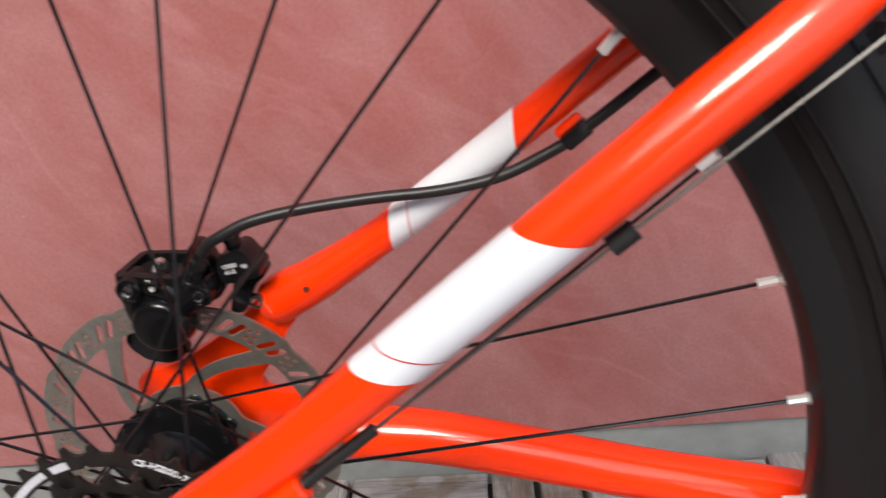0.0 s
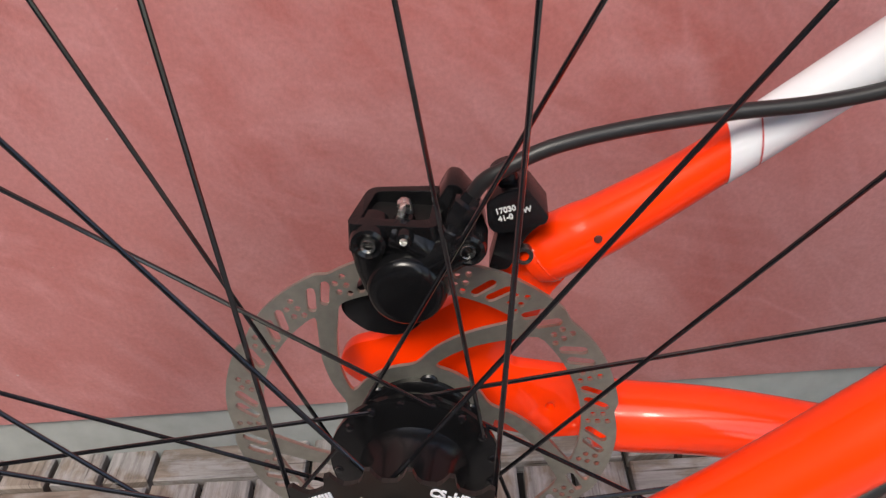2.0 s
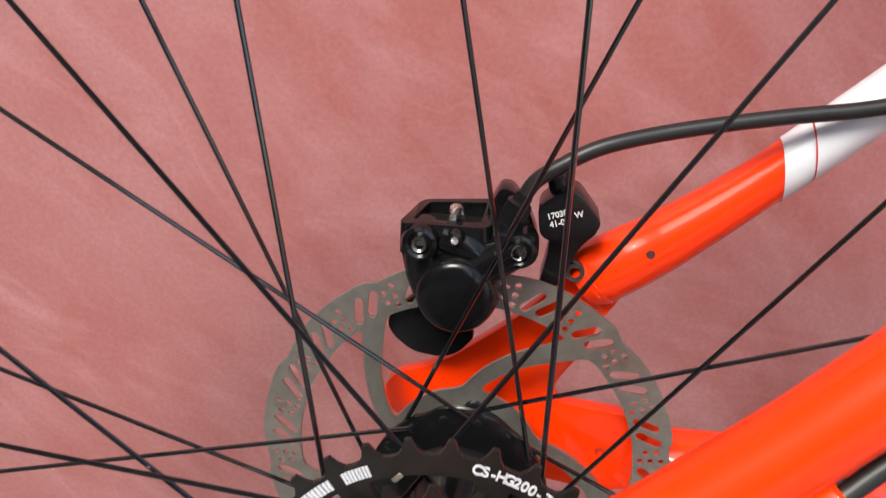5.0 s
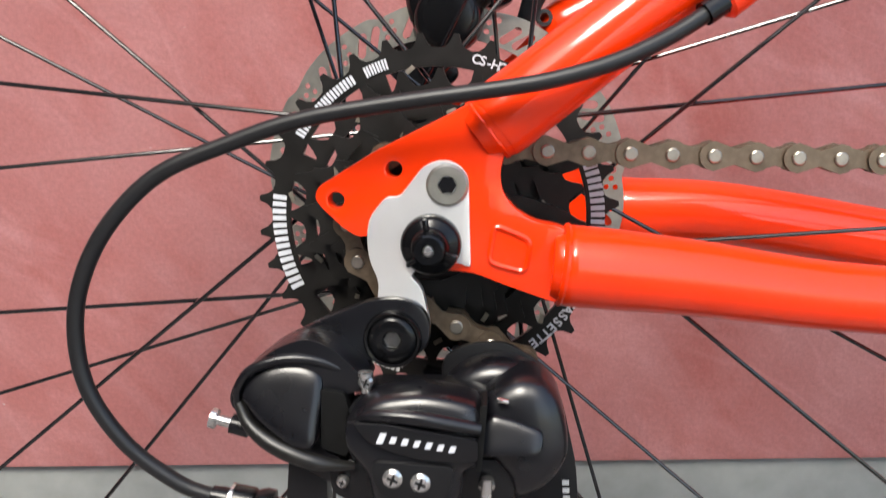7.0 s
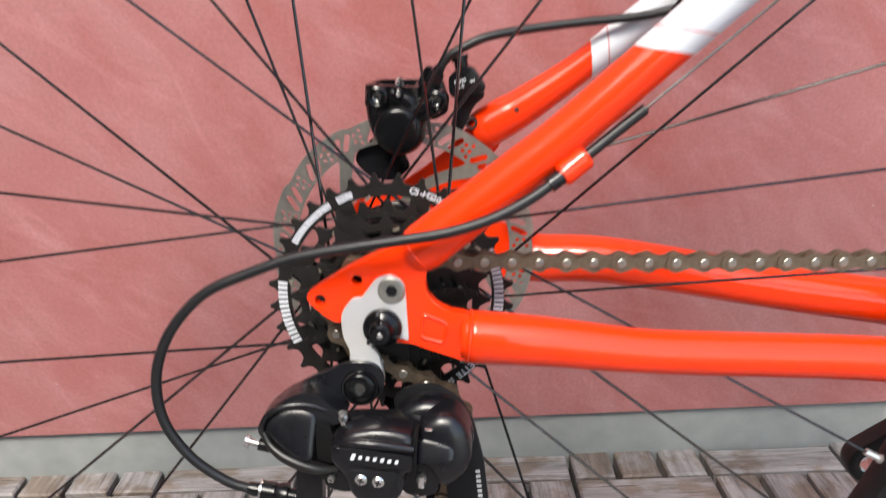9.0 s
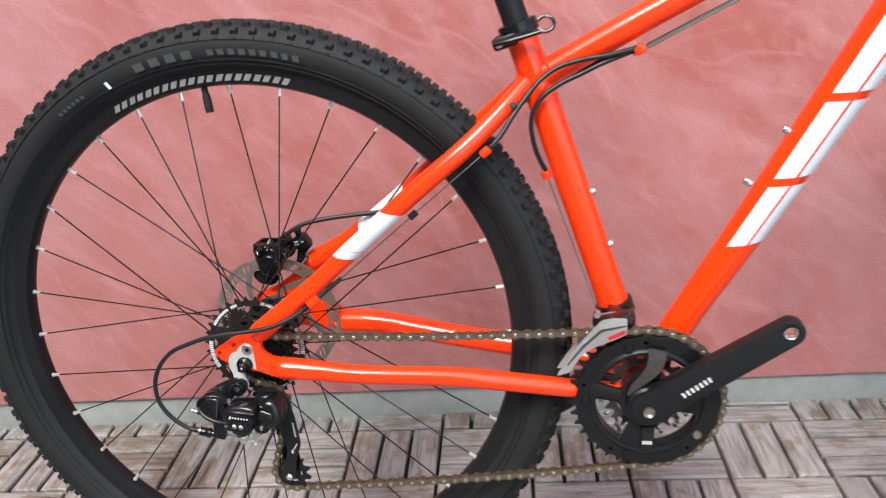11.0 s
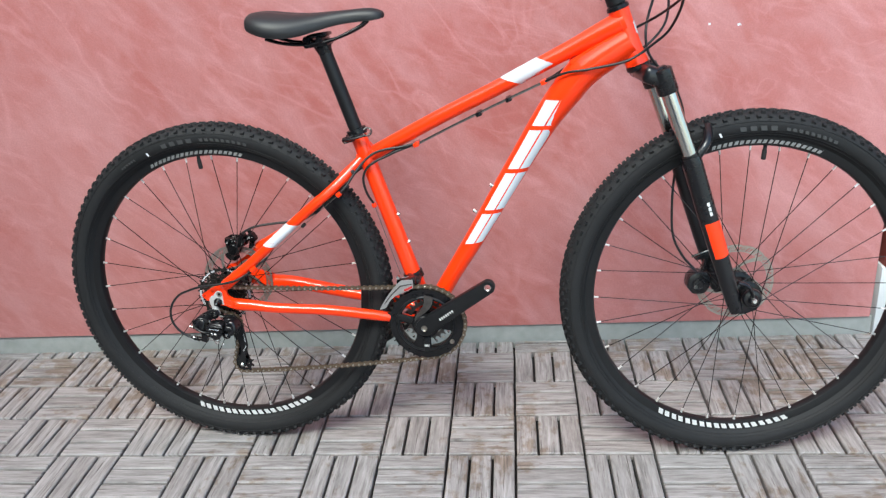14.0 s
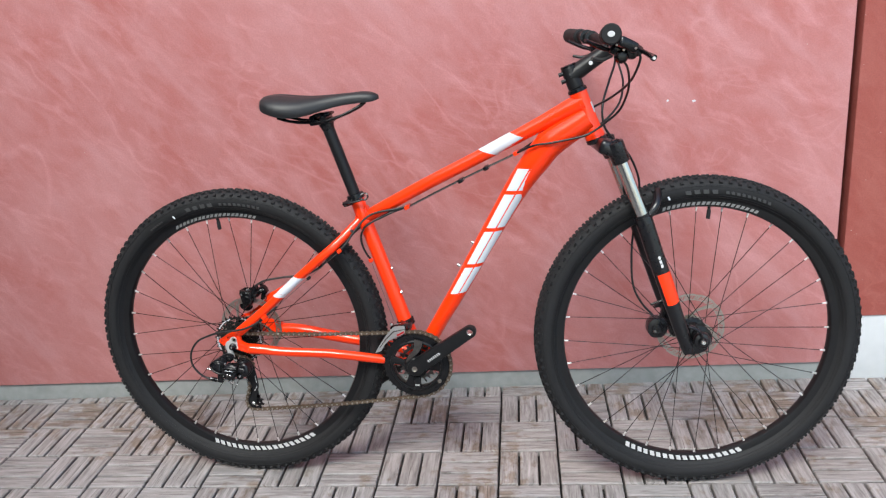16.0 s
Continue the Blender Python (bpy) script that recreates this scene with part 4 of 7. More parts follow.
# bright shift ramps pressed into the larger sprockets, and worn tooth flanks
for i, (teeth, y) in enumerate(COGS[:4]):
    r = teeth * 0.0127 / (2 * math.pi)
    for k in range(5):
        a = 2 * math.pi * (k + 0.37 * i) / 5 + 0.5
        bm = bmesh.new()
        block(bm, (0.0034, 0.0004, 0.0016), Matrix.Translation(((r - 0.0052) * math.cos(a), y - 0.0012, (r - 0.0052) * math.sin(a))) @ pose(0, 0, 0, 0, -math.degrees(a) + 60, 0), 0.0001, 1)
        part("shift_ramp", bm, WORN, rear_wheel, at=COG)


def lettering(name, text, size, m, mat, parent, thick=0.0002):
    """Raised lettering in the built-in font, as a mesh; reads along +x of m, up +y."""
    cu = bpy.data.curves.new(name, "FONT")
    cu.body, cu.size, cu.extrude, cu.align_x, cu.align_y = text, size, thick, "CENTER", "CENTER"
    cu.offset = size * 0.022
    tmp = bpy.data.objects.new(name, cu)
    me = bpy.data.meshes.new_from_object(tmp)
    bpy.data.objects.remove(tmp)
    me.materials.clear()
    me.materials.append(mat)
    ob = new(name, me)
    ob.parent = parent
    ob.matrix_basis = m
    return ob


def facing(x, y, z, turn):
    """A pose on the bicycle's right side: x runs along 'turn' degrees in the side view, y up from it, facing out."""
    return Matrix.Translation((x, y, z)) @ pose(0, 0, 0, 90, 0, 0) @ pose(0, 0, 0, 0, 0, turn)


for i, ch in enumerate("CS-HG200-7"):
    a = 76.5 - 2.35 * i
    lettering("sprocket_letter", ch, 0.0044, COG @ facing(0.0556 * math.cos(radians(a)), -0.0353, 0.0556 * math.sin(radians(a)), a - 90), WHITE, rear_wheel)
word = "CASSETTE SPROCKET"
for i, ch in enumerate(word):
    if ch == " ":
        continue
    big = i < 8
    a = -31.4 - i * 2.9 if big else -56.5 - (i - 9) * 2.2
    q = 0.0562
    lettering("sprocket_letter", ch, 0.0047 if big else 0.0036, COG @ facing(q * math.cos(radians(a)), -0.0353, q * math.sin(radians(a)), a - 90), WHITE, rear_wheel)

# ---- chain -------------------------------------------------------------------
GUIDE, TENSION = (0.020, 0.3045), (0.0345, 0.2115)
CIRCLES = [(0.0, 0.366, 0.0243, 1, -0.0605), (*GUIDE, 0.0208, -1, -0.0595), (*TENSION, 0.0208, 1, -0.0575), (CRANK.x, CRANK.z, 0.0809, 1, -0.0500)]


def chain_line():
    """Points along the chain, every half millimetre or so, with the height y passing from wheel to wheel."""
    n = len(CIRCLES)
    legs = []
    for i in range(n):
        x1, z1, r1, s1, y1 = CIRCLES[i]
        x2, z2, r2, s2, y2 = CIRCLES[(i + 1) % n]
        d = Vector((x2 - x1, z2 - z1))
        th = math.atan2(d.y, d.x) + math.asin((s1 * r1 - s2 * r2) / d.length)
        nn = Vector((math.sin(th), -math.cos(th)))
        legs.append((Vector((x1, z1)) + s1 * r1 * nn, Vector((x2, z2)) + s2 * r2 * nn))
    out = []
    for i in range(n):
        x1, z1, r1, s1, y1 = CIRCLES[i]
        y2 = CIRCLES[(i + 1) % n][4]
        p, q = legs[i - 1][1], legs[i][0]
        a0, a1 = math.atan2(p.y - z1, p.x - x1), math.atan2(q.y - z1, q.x - x1)
        while s1 > 0 and a1 < a0:
            a1 += 2 * math.pi
        while s1 < 0 and a1 > a0:
            a1 -= 2 * math.pi
        m = max(2, int(abs(a1 - a0) * r1 / 0.0006))
        out += [Vector((x1 + r1 * math.cos(a0 + (a1 - a0) * k / m), y1, z1 + r1 * math.sin(a0 + (a1 - a0) * k / m))) for k in range(m)]
        a, b = legs[i]
        m = int((b - a).length / 0.0006)
        sag = 0.004 if (b - a).length > 0.3 else 0.0
        out += [Vector((a.x + (b.x - a.x) * k / m, y1 + (y2 - y1) * k / m, a.y + (b.y - a.y) * k / m - sag * math.sin(math.pi * k / m))) for k in range(m)]
    return out


def link_plate(bm, y, thick, r=0.0046, waist=0.0024):
    half = 0.00635
    out = []
    for s in (1, -1):
        for k in range(7):
            u = -math.pi / 2 + math.pi * k / 6
            out.append((s * half + s * r * math.cos(u), s * r * math.sin(u)))
        out.append((0.0, s * waist))
    loops_plate(bm, [out], y - thick / 2, y + thick / 2)


bm = bmesh.new()
for y in (-0.0032, 0.0032):
    link_plate(bm, y, 0.001)
for x in (-0.00635, 0.00635):
    lathe(bm, [(0.0, -0.0043), (0.0019, -0.0043), (0.0021, -0.0040), (0.0021, 0.0040), (0.0, 0.0043)], 10, (x, 0, 0))
line = chain_line()
lengths = [0.0]
for a, b in zip(line, [*line[1:], line[0]]):
    lengths.append(lengths[-1] + (b - a).length)
count = int(lengths[-1] / 0.0127 / 2) * 2
outer = piece("chain", bm, CHAIN, None, "brown oiled steel chain")
outer_mesh = outer.data
bm = bmesh.new()
for y in (-0.0020, 0.0020):
    link_plate(bm, y, 0.001, 0.0042, 0.0026)
for x in (-0.00635, 0.00635):
    lathe(bm, [(0.0038, -0.0014), (0.0038, 0.0014)], 12, (x, 0, 0))
inner = part("inner_link", bm, CHAIN, outer)
bm = bmesh.new()
for x in (-0.00635, 0.00635):
    lathe(bm, [(0.0, -0.0046), (0.0018, -0.0046), (0.0022, -0.0043), (0.0022, -0.0036)], 10, (x, 0, 0))
pins = part("link_pin", bm, PIN, outer)


def on_line(s):
    s %= lengths[-1]
    lo = max(0, int(s / lengths[-1] * len(line)) - 40)
    while lo + 1 < len(lengths) - 1 and lengths[lo + 1] < s:
        lo += 1
    while lengths[lo] > s:
        lo -= 1
    a, b = line[lo % len(line)], line[(lo + 1) % len(line)]
    return a.lerp(b, (s - lengths[lo]) / max(1e-9, lengths[lo + 1] - lengths[lo]))


step = lengths[-1] / count
base = None
for k in range(count):
    p, q = on_line(k * step), on_line((k + 1) * step)
    d = (q - p).normalized()
    z = d.cross(Vector((0, 1, 0))).normalized()
    y = z.cross(d)
    m = Matrix((d, y, z)).transposed().to_4x4()
    m.translation = (p + q) / 2
    if k == 0:
        base = m
        outer.matrix_basis = m
        inv = m.inverted()
    elif k % 2 == 0:
        share("outer_link", outer_mesh, outer, inv @ m)
        share("link_pin", pins.data, outer, inv @ m)
    elif k == 1:
        inner.matrix_basis = inv @ m
    else:
        share("inner_link", inner.data, outer, inv @ m)

# ---- crank set ---------------------------------------------------------------
def crank_arm(name, side, label):
    a = CRANK.copy()
    b = Vector((0.5797, 0, 0.4078)) if side < 0 else Vector((0.306, 0, 0.208))
    d = (b - a).normalized()
    n = Vector((-d.z, 0, d.x))
    out = []
    for k in range(13):
        u = math.pi / 2 + math.pi * k / 12
        out.append(a + 0.0185 * (math.cos(u) * d + math.sin(u) * n))
    for k in range(13):
        u = -math.pi / 2 + math.pi * k / 12
        out.append(b + 0.0145 * (math.cos(u) * d + math.sin(u) * n))
    y0, y1 = (-0.089, -0.073) if side < 0 else (0.073, 0.089)
    bm = plate(bmesh.new(), [(p.x, p.z) for p in out], y0, y1, [(b.x, b.z, 0.0068)], 0.0028, 20)
    for v in bm.verts:  # the arm leans out from the axle to the pedal hole
        f = (Vector((v.co.x, 0, v.co.z)) - a).dot(d) / (b - a).length
        v.co.y += side * (-0.012 + 0.014 * max(0, min(1, f)))
    arm = piece(name, bm, SATIN, None, label)
    bm = bmesh.new()
    lathe(bm, [(0.0066, -0.007), (0.0058, -0.0065), (0.0058, 0.0065), (0.0066, 0.007)], 20, (b.x, side * 0.0830, b.z))
    part("pedal_thread", bm, STEEL, arm)
    bm = bmesh.new()
    lathe(bm, [(0.0, 0.0), (0.0048, 0.0), (0.0062, -side * -0.0015), (0.0062, -side * -0.004)][::-1], 16, (a.x, side * 0.0788, a.z))
    part("crank_bolt", bm, PIN if side < 0 else BOLT, arm)
    return arm


arm = crank_arm("crank_arm", -1, "black crank arm with an empty pedal hole")
mid = Vector((0.4935, 0, 0.3440))
bm = bmesh.new()
n_ = Vector((-0.579, 0, 0.815))
d_ = Vector((0.815, 0, 0.579))
for k in range(7):
    p = mid + d_ * (-0.0165 + 0.0052 * k)
    vs = [p + d_ * u + n_ * v for u, v in ((-0.0013, -0.0028), (0.0013, -0.0028), (0.0013, 0.0028), (-0.0013, 0.0028))]
    lo = [bm.verts.new(q + Vector((0, -0.0834, 0))) for q in vs]
    hi = [bm.verts.new(q + Vector((0, -0.0840, 0))) for q in vs]
    bm.faces.new(hi)
    for i in range(4):
        bm.faces.new((lo[i], lo[(i + 1) % 4], hi[(i + 1) % 4], hi[i]))
part("crank_print", bm, GREYPRINT, arm, "pale grey printed marks")
crank_arm("crank_arm", 1, "black crank arm")

for teeth, y, inner_r in ((40, -0.0500, 0.060), (32, -0.0430, 0.0555), (22, -0.0365, 0.0345)):
    r = teeth * 0.0127 / (2 * math.pi)
    loops = [sprocket_outline(teeth, r, 0.0036, 0.0036), ring_pts(inner_r, 48)]
    if teeth == 40:
        for k in range(10):
            a = 2 * math.pi * (k + 0.3) / 10
            loops.append(ring_pts(0.0024, 8, 0.069 * math.cos(a), 0.069 * math.sin(a)))
    bm = loops_plate(bmesh.new(), loops, y - 0.0014, y + 0.0014)
    piece("chainring", bm, CASSETTE if teeth == 40 else DULL, None, "dull steel chainring with teeth" if teeth < 40 else "dark chainring with teeth", smooth=False, at=Matrix.Translation((CRANK.x, 0, CRANK.z)))
# outer guard plate with openings between its arms
loops = [[((0.0766 + 0.0010 * math.cos(20 * 2 * math.pi * k / 120)) * math.cos(2 * math.pi * k / 120), (0.0766 + 0.0010 * math.cos(20 * 2 * math.pi * k / 120)) * math.sin(2 * math.pi * k / 120)) for k in range(120)]]
for mid_a, half in ((126, 0.56), (207, 0.54), (-48, 0.58), (58, 0.22)):
    a = radians(mid_a)
    seg = [(q * math.cos(a + u * half), q * math.sin(a + u * half)) for q, us in ((0.0555, (-1, -0.67, -0.33, 0, 0.33, 0.67, 1)), (0.0300, (0.80, 0.0, -0.80))) for u in us]
    loops.append(rounded(seg, 0.005, 3))
for k in range(5):
    a = radians(20 + 72 * k)
    loops.append(ring_pts(0.0022, 10, 0.0700 * math.cos(a), 0.0700 * math.sin(a)))
bm = loops_plate(bmesh.new(), loops, -0.0585, -0.0545)
guard = piece("chain_guard", bm, BLACK, None, "black plastic and steel chainring spider", at=Matrix.Translation((CRANK.x, 0, CRANK.z)))
for k in range(5):
    a = 2 * math.pi * k / 5 + radians(36)
    bm = lathe(bmesh.new(), [(0.0, -0.0035), (0.004, -0.0035), (0.005, -0.002), (0.005, 0.0)], 14, (0.0655 * math.cos(a), -0.0585, 0.0655 * math.sin(a)))
    part("chainring_bolt", bm, BLACK if k != 4 else PIN, guard)
# curled steel arm beside the crank
bm = bmesh.new()
strip = [(-0.0190, 0.0110, 0.0030), (-0.0165, 0.0170, 0.0040), (-0.0120, 0.0240, 0.0050), (-0.0040, 0.0310, 0.0062), (0.0030, 0.0390, 0.0074), (0.0075, 0.0490, 0.0084), (0.0088, 0.0580, 0.0092), (0.0092, 0.0645, 0.0095)]
edge = [(x - w, z + w * 0.25) for x, z, w in strip] + [(x + w, z - w * 0.15) for x, z, w in reversed(strip)]
loops_plate(bm, [rounded(edge, 0.0015, 2)], -0.0672, -0.0640)
part("spider_arm", bm, DULL, guard, "grey steel spider arm")
# raised rim and ribs of the guard
bm = lathe(bmesh.new(), [(0.0570, -0.0585), (0.0578, -0.0608), (0.0600, -0.0612), (0.0618, -0.0598), (0.0626, -0.0585)], 72)
part("guard_rim", bm, SATIN, guard)
for a in (164, 270):
    u = radians(a)
    bm = bmesh.new()
    block(bm, (0.034, 0.0040, 0.0130), Matrix.Translation((0.0460 * math.cos(u), -0.0600, 0.0460 * math.sin(u))) @ pose(0, 0, 0, 0, -a, 0), 0.0015)
    part("guard_rib", bm, SATIN, guard)
bm = bmesh.new()
for k in range(4):
    block(bm, (0.0018, 0.0006, 0.0042), Matrix.Translation((-0.0040 + 0.0027 * k, -0.0622, -0.0480)))
part("guard_print", bm, GREYPRINT, guard, "small pale printed marks", smooth=False)
# bright ramps and pins of the small ring
for k in range(8):
    a = radians(190 + 20 * k)
    bm = bmesh.new()
    block(bm, (0.0060, 0.0030, 0.0044), Matrix.Translation((0.0490 * math.cos(a), -0.0400, 0.0490 * math.sin(a))) @ pose(0, 0, 0, 0, -math.degrees(a) + (14 if k % 2 else -10), 0), 0.0010)
    part("ring_tooth", bm, STEEL if k % 3 else PIN, guard)
bm = lathe(bmesh.new(), [(0.0, -0.072), (0.020, -0.072), (0.0225, -0.070), (0.0235, -0.058), (0.028, -0.056), (0.028, -0.03), (0.0, -0.03)], 36)
piece("crank_boss", bm, SATIN, None, at=Matrix.Translation((CRANK.x, 0, CRANK.z)))

# ---- front derailleur --------------------------------------------------------
FD = [(0.3485, 0.3430), (0.3567, 0.3568), (0.3665, 0.3710), (0.3780, 0.3870), (0.3880, 0.3990), (0.3972, 0.4090), (0.4100, 0.4110), (0.4236, 0.4112), (0.4230, 0.3925), (0.4090, 0.3855), (0.3955, 0.3800), (0.3840, 0.3745), (0.3733, 0.3645), (0.3680, 0.3560), (0.3641, 0.3481)]
fd = piece("front_derailleur", plate(bmesh.new(), rounded(FD, 0.003, 2), -0.0605, -0.0590, [], 0.0004), PRESSED, None, "silver front derailleur cage with black clamp")
# dark strip laid on the flat cage, shade of its fold
part("cage_fold_shade", plate(bmesh.new(), rounded([(0.3600, 0.3570), (0.3760, 0.3790), (0.3960, 0.3985), (0.4225, 0.4035), (0.4225, 0.4020), (0.3975, 0.3960), (0.3780, 0.3770), (0.3615, 0.3560)], 0.0006, 2), -0.0612, -0.0606), DULL, fd)
part("inner_cage", plate(bmesh.new(), rounded(FD, 0.003, 2), -0.0425, -0.0412), PRESSED, fd)
part("cage_sticker", plate(bmesh.new(), [(0.4030, 0.3895), (0.4215, 0.3985), (0.4218, 0.3938), (0.4050, 0.3855)], -0.0609, -0.0606), REDLINE, fd, "small red sticker")
bm = bmesh.new()
stp = BB.lerp(ST_TOP, 0.225)
sweep(bm, [stp - sd * 0.008, stp - sd * 0.007, stp + sd * 0.007, stp + sd * 0.008], [0.0195, 0.021, 0.021, 0.0195], 28)
block(bm, (0.03, 0.03, 0.018), Matrix.Translation((0.418, -0.030, 0.3990)) @ pose(0, 0, 0, 0, 10, 0), 0.003)
block(bm, (0.04, 0.018, 0.014), Matrix.Translation((0.408, -0.047, 0.4030)) @ pose(0, 0, 0, 0, -12, 0), 0.003)
part("clamp_band", bm, BLACK, fd)
bm = lathe(bmesh.new(), [(0.0, -0.004), (0.0034, -0.004), (0.004, -0.003), (0.004, 0.003)], 12, (0.3925, -0.055, 0.4140))
part("limit_screw", bm, STEEL, fd)

# ---- rear axle, hanger and derailleur ----------------------------------------
HANGER = [(-0.0062, 0.3763), (0.0006, 0.3852), (0.0040, 0.3870), (0.0079, 0.3875), (0.0120, 0.3858), (0.0144, 0.3825), (0.0155, 0.3548), (0.0117, 0.3565), (0.0050, 0.3562), (-0.0010, 0.3540), (-0.0028, 0.3520), (0.0007, 0.3485), (0.0026, 0.3400), (0.0034, 0.3345), (0.0010, 0.3320), (-0.0110, 0.3320), (-0.0132, 0.3440), (-0.0125, 0.3500), (-0.0156, 0.3565), (-0.0163, 0.3640), (-0.0155, 0.3698), (-0.0103, 0.3763)]
hanger = piece("derailleur_hanger", plate(bmesh.new(), rounded(HANGER, 0.0035, 4), -0.0765, -0.0720, [], 0.0007), ALLOY, None, "satin silver derailleur hanger")
bm = lathe(bmesh.new(), [(0.0, -0.0005), (0.0026, -0.0005), (0.0028, -0.0022), (0.0056, -0.0022), (0.0064, -0.0014), (0.0064, 0.0)], 24, (0.0081, -0.0755, 0.3800))
part("hanger_bolt", bm, ROTOR, hanger, "round steel hanger bolt")
bm = lathe(bmesh.new(), [(0.0, -0.0008), (0.0027, -0.0008), (0.0027, 0.0)], 6, (0.0081, -0.0767, 0.3800))
part("hex_socket", bm, BLACK, hanger)
bm = bmesh.new()
lathe(bm, [(0.0, -0.0112), (0.0018, -0.0112), (0.0020, -0.0124), (0.0040, -0.0124), (0.0047, -0.0117), (0.0048, -0.0080), (0.0052, -0.0062), (0.0062, -0.0050), (0.0078, -0.0044), (0.0088, -0.0034), (0.0092, -0.0018), (0.0092, 0.0), (0.0, 0.0)], 36, (0.0034, -0.0765, 0.3621))
nut = piece("axle_nut", bm, GLASSY, None, "black quick-release axle nut")
for k in range(3):
    u = 1.75 + 2 * math.pi * k / 3
    bm = bmesh.new()
    block(bm, (0.0042, 0.0046, 0.0016), Matrix.Translation((0.0034 + 0.0066 * math.cos(u), -0.0822, 0.3621 + 0.0066 * math.sin(u))) @ pose(0, 0, 0, 0, -math.degrees(u), 0), 0.0006)
    part("nut_rib", bm, GLASSY, nut)
part("skewer_tip", lathe(bmesh.new(), [(0.0, -0.0010), (0.0012, -0.0010), (0.0018, -0.0004), (0.0018, 0.0)], 14, (0.0034, -0.0878, 0.3621)), STEEL, nut)

# bracket plate from the hanger back to the body
BRACKET = [(-0.0145, 0.3455), (-0.0060, 0.3462), (0.0005, 0.3442), (0.0036, 0.3390), (0.0034, 0.3320), (-0.0010, 0.3272), (-0.0090, 0.3250), (-0.0170, 0.3262), (-0.0237, 0.3190), (-0.0400, 0.3250), (-0.0440, 0.3310), (-0.0300, 0.3388)]
derailleur = piece("rear_derailleur", plate(bmesh.new(), rounded(BRACKET, 0.003, 4), -0.0805, -0.0766, [], 0.0010), GLOSS, None, "black rear derailleur with short cage")
bm = lathe(bmesh.new(), [(0.0, -0.0004), (0.0026, -0.0004), (0.0030, -0.0024), (0.0058, -0.0026), (0.0070, -0.0020), (0.0074, -0.0012), (0.0076, -0.0018), (0.0084, -0.0020), (0.0089, -0.0012), (0.0090, 0.002)], 40, (-0.0078, -0.0805, 0.3334))
part("pivot_bolt", bm, GLASSY, derailleur, "round black pivot bolt")
part("hex_socket", lathe(bmesh.new(), [(0.0, -0.0006), (0.0026, -0.0006), (0.0029, -0.0010), (0.0029, 0.0)], 6, (-0.0078, -0.0809, 0.3334)), BOLT, derailleur)


def shell(name, outline, y0, y1, bevel, mat=GLOSS, label="", r=0.006, dome=0.0, parent=None):
    """A moulded body: a rounded outline with deep soft edges, bulging a little."""
    bm = plate(bmesh.new(), rounded(outline, r, 5), y0, y1, [], 0)
    bmesh.ops.recalc_face_normals(bm, faces=bm.faces)
    rim = [e for e in bm.edges if len(e.link_faces) == 2 and e.calc_face_angle(0) > 0.9]
    bmesh.ops.bevel(bm, geom=rim, offset=bevel, segments=4, affect="EDGES", profile=0.5, clamp_overlap=True)
    if dome:
        top = [f for f in bm.faces if abs(f.normal.y) > 0.99 and abs(f.calc_center_median().y - y0) < 1e-5]
        if top:
            poked = bmesh.ops.poke(bm, faces=bmesh.ops.dissolve_faces(bm, faces=top)["region"])
            for v in poked["verts"]:
                v.co.y += dome if y0 > y1 else -dome
    return part(name, bm, mat, parent or derailleur, label)


def pillow(name, outline, y_back, y_edge, y_top, mat=GLOSS, label="", r=0.006, tilt=0.0, parent=None, power=2.0):
    """A swelling moulded body: the outline shrinks ring by ring towards its middle as it rises to y_top."""
    pts = rounded(outline, r, 5)
    cx, cz = sum(p[0] for p in pts) / len(pts), sum(p[1] for p in pts) / len(pts)
    bm, rings = bmesh.new(), []
    for s, h in [(0.985, None), (1.0, 0.0)] + [(1 - f, (1 - (1 - f) ** power) ** (1 / power)) for f in (0.03, 0.08, 0.16, 0.28, 0.45, 0.65, 0.85)]:
        ring = []
        for x, z in pts:
            px, pz = cx + (x - cx) * s, cz + (z - cz) * s
            y = y_back if h is None else y_edge + (y_top - y_edge) * h + tilt * (pz - cz)
            ring.append(bm.verts.new((px, y, pz)))
        rings.append(ring)
    n = len(pts)
    for a, b in zip(rings, rings[1:]):
        for k in range(n):
            bm.faces.new((a[k], a[(k + 1) % n], b[(k + 1) % n], b[k]))
    bm.faces.new(rings[0])
    top = bm.verts.new((cx, y_top, cz))
    for k in range(n):
        bm.faces.new((rings[-1][k], rings[-1][(k + 1) % n], top))
    return part(name, bm, mat, parent or derailleur, label)


# rear knuckle: a moulded shell whose scooped face is bounded by a raised rim above and a broad lip below
KNUCKLE = [(-0.0545, 0.3168), (-0.0535, 0.3215), (-0.0500, 0.3262), (-0.0400, 0.3340), (-0.0313, 0.3372), (-0.0240, 0.3345), (-0.0180, 0.3290), (-0.0120, 0.3225), (-0.0260, 0.3190), (-0.0285, 0.3035), (-0.0185, 0.2992), (-0.0210, 0.2908), (-0.0345, 0.2980), (-0.0465, 0.3062)]
shell("rear_knuckle", KNUCKLE, -0.0945, -0.0780, 0.0034, GLOSS, "rounded black derailleur housing", r=0.005)
pillow("housing_cheek", [(-0.0505, 0.3195), (-0.0490, 0.3235), (-0.0450, 0.3278), (-0.0380, 0.3294), (-0.0315, 0.3292), (-0.0262, 0.3262), (-0.0264, 0.3200), (-0.0280, 0.3055), (-0.0350, 0.3062), (-0.0440, 0.3125)], -0.0900, -0.0948, -0.0978, GLOSS, "glossy scooped panel", r=0.003, tilt=0.34, power=4.0)
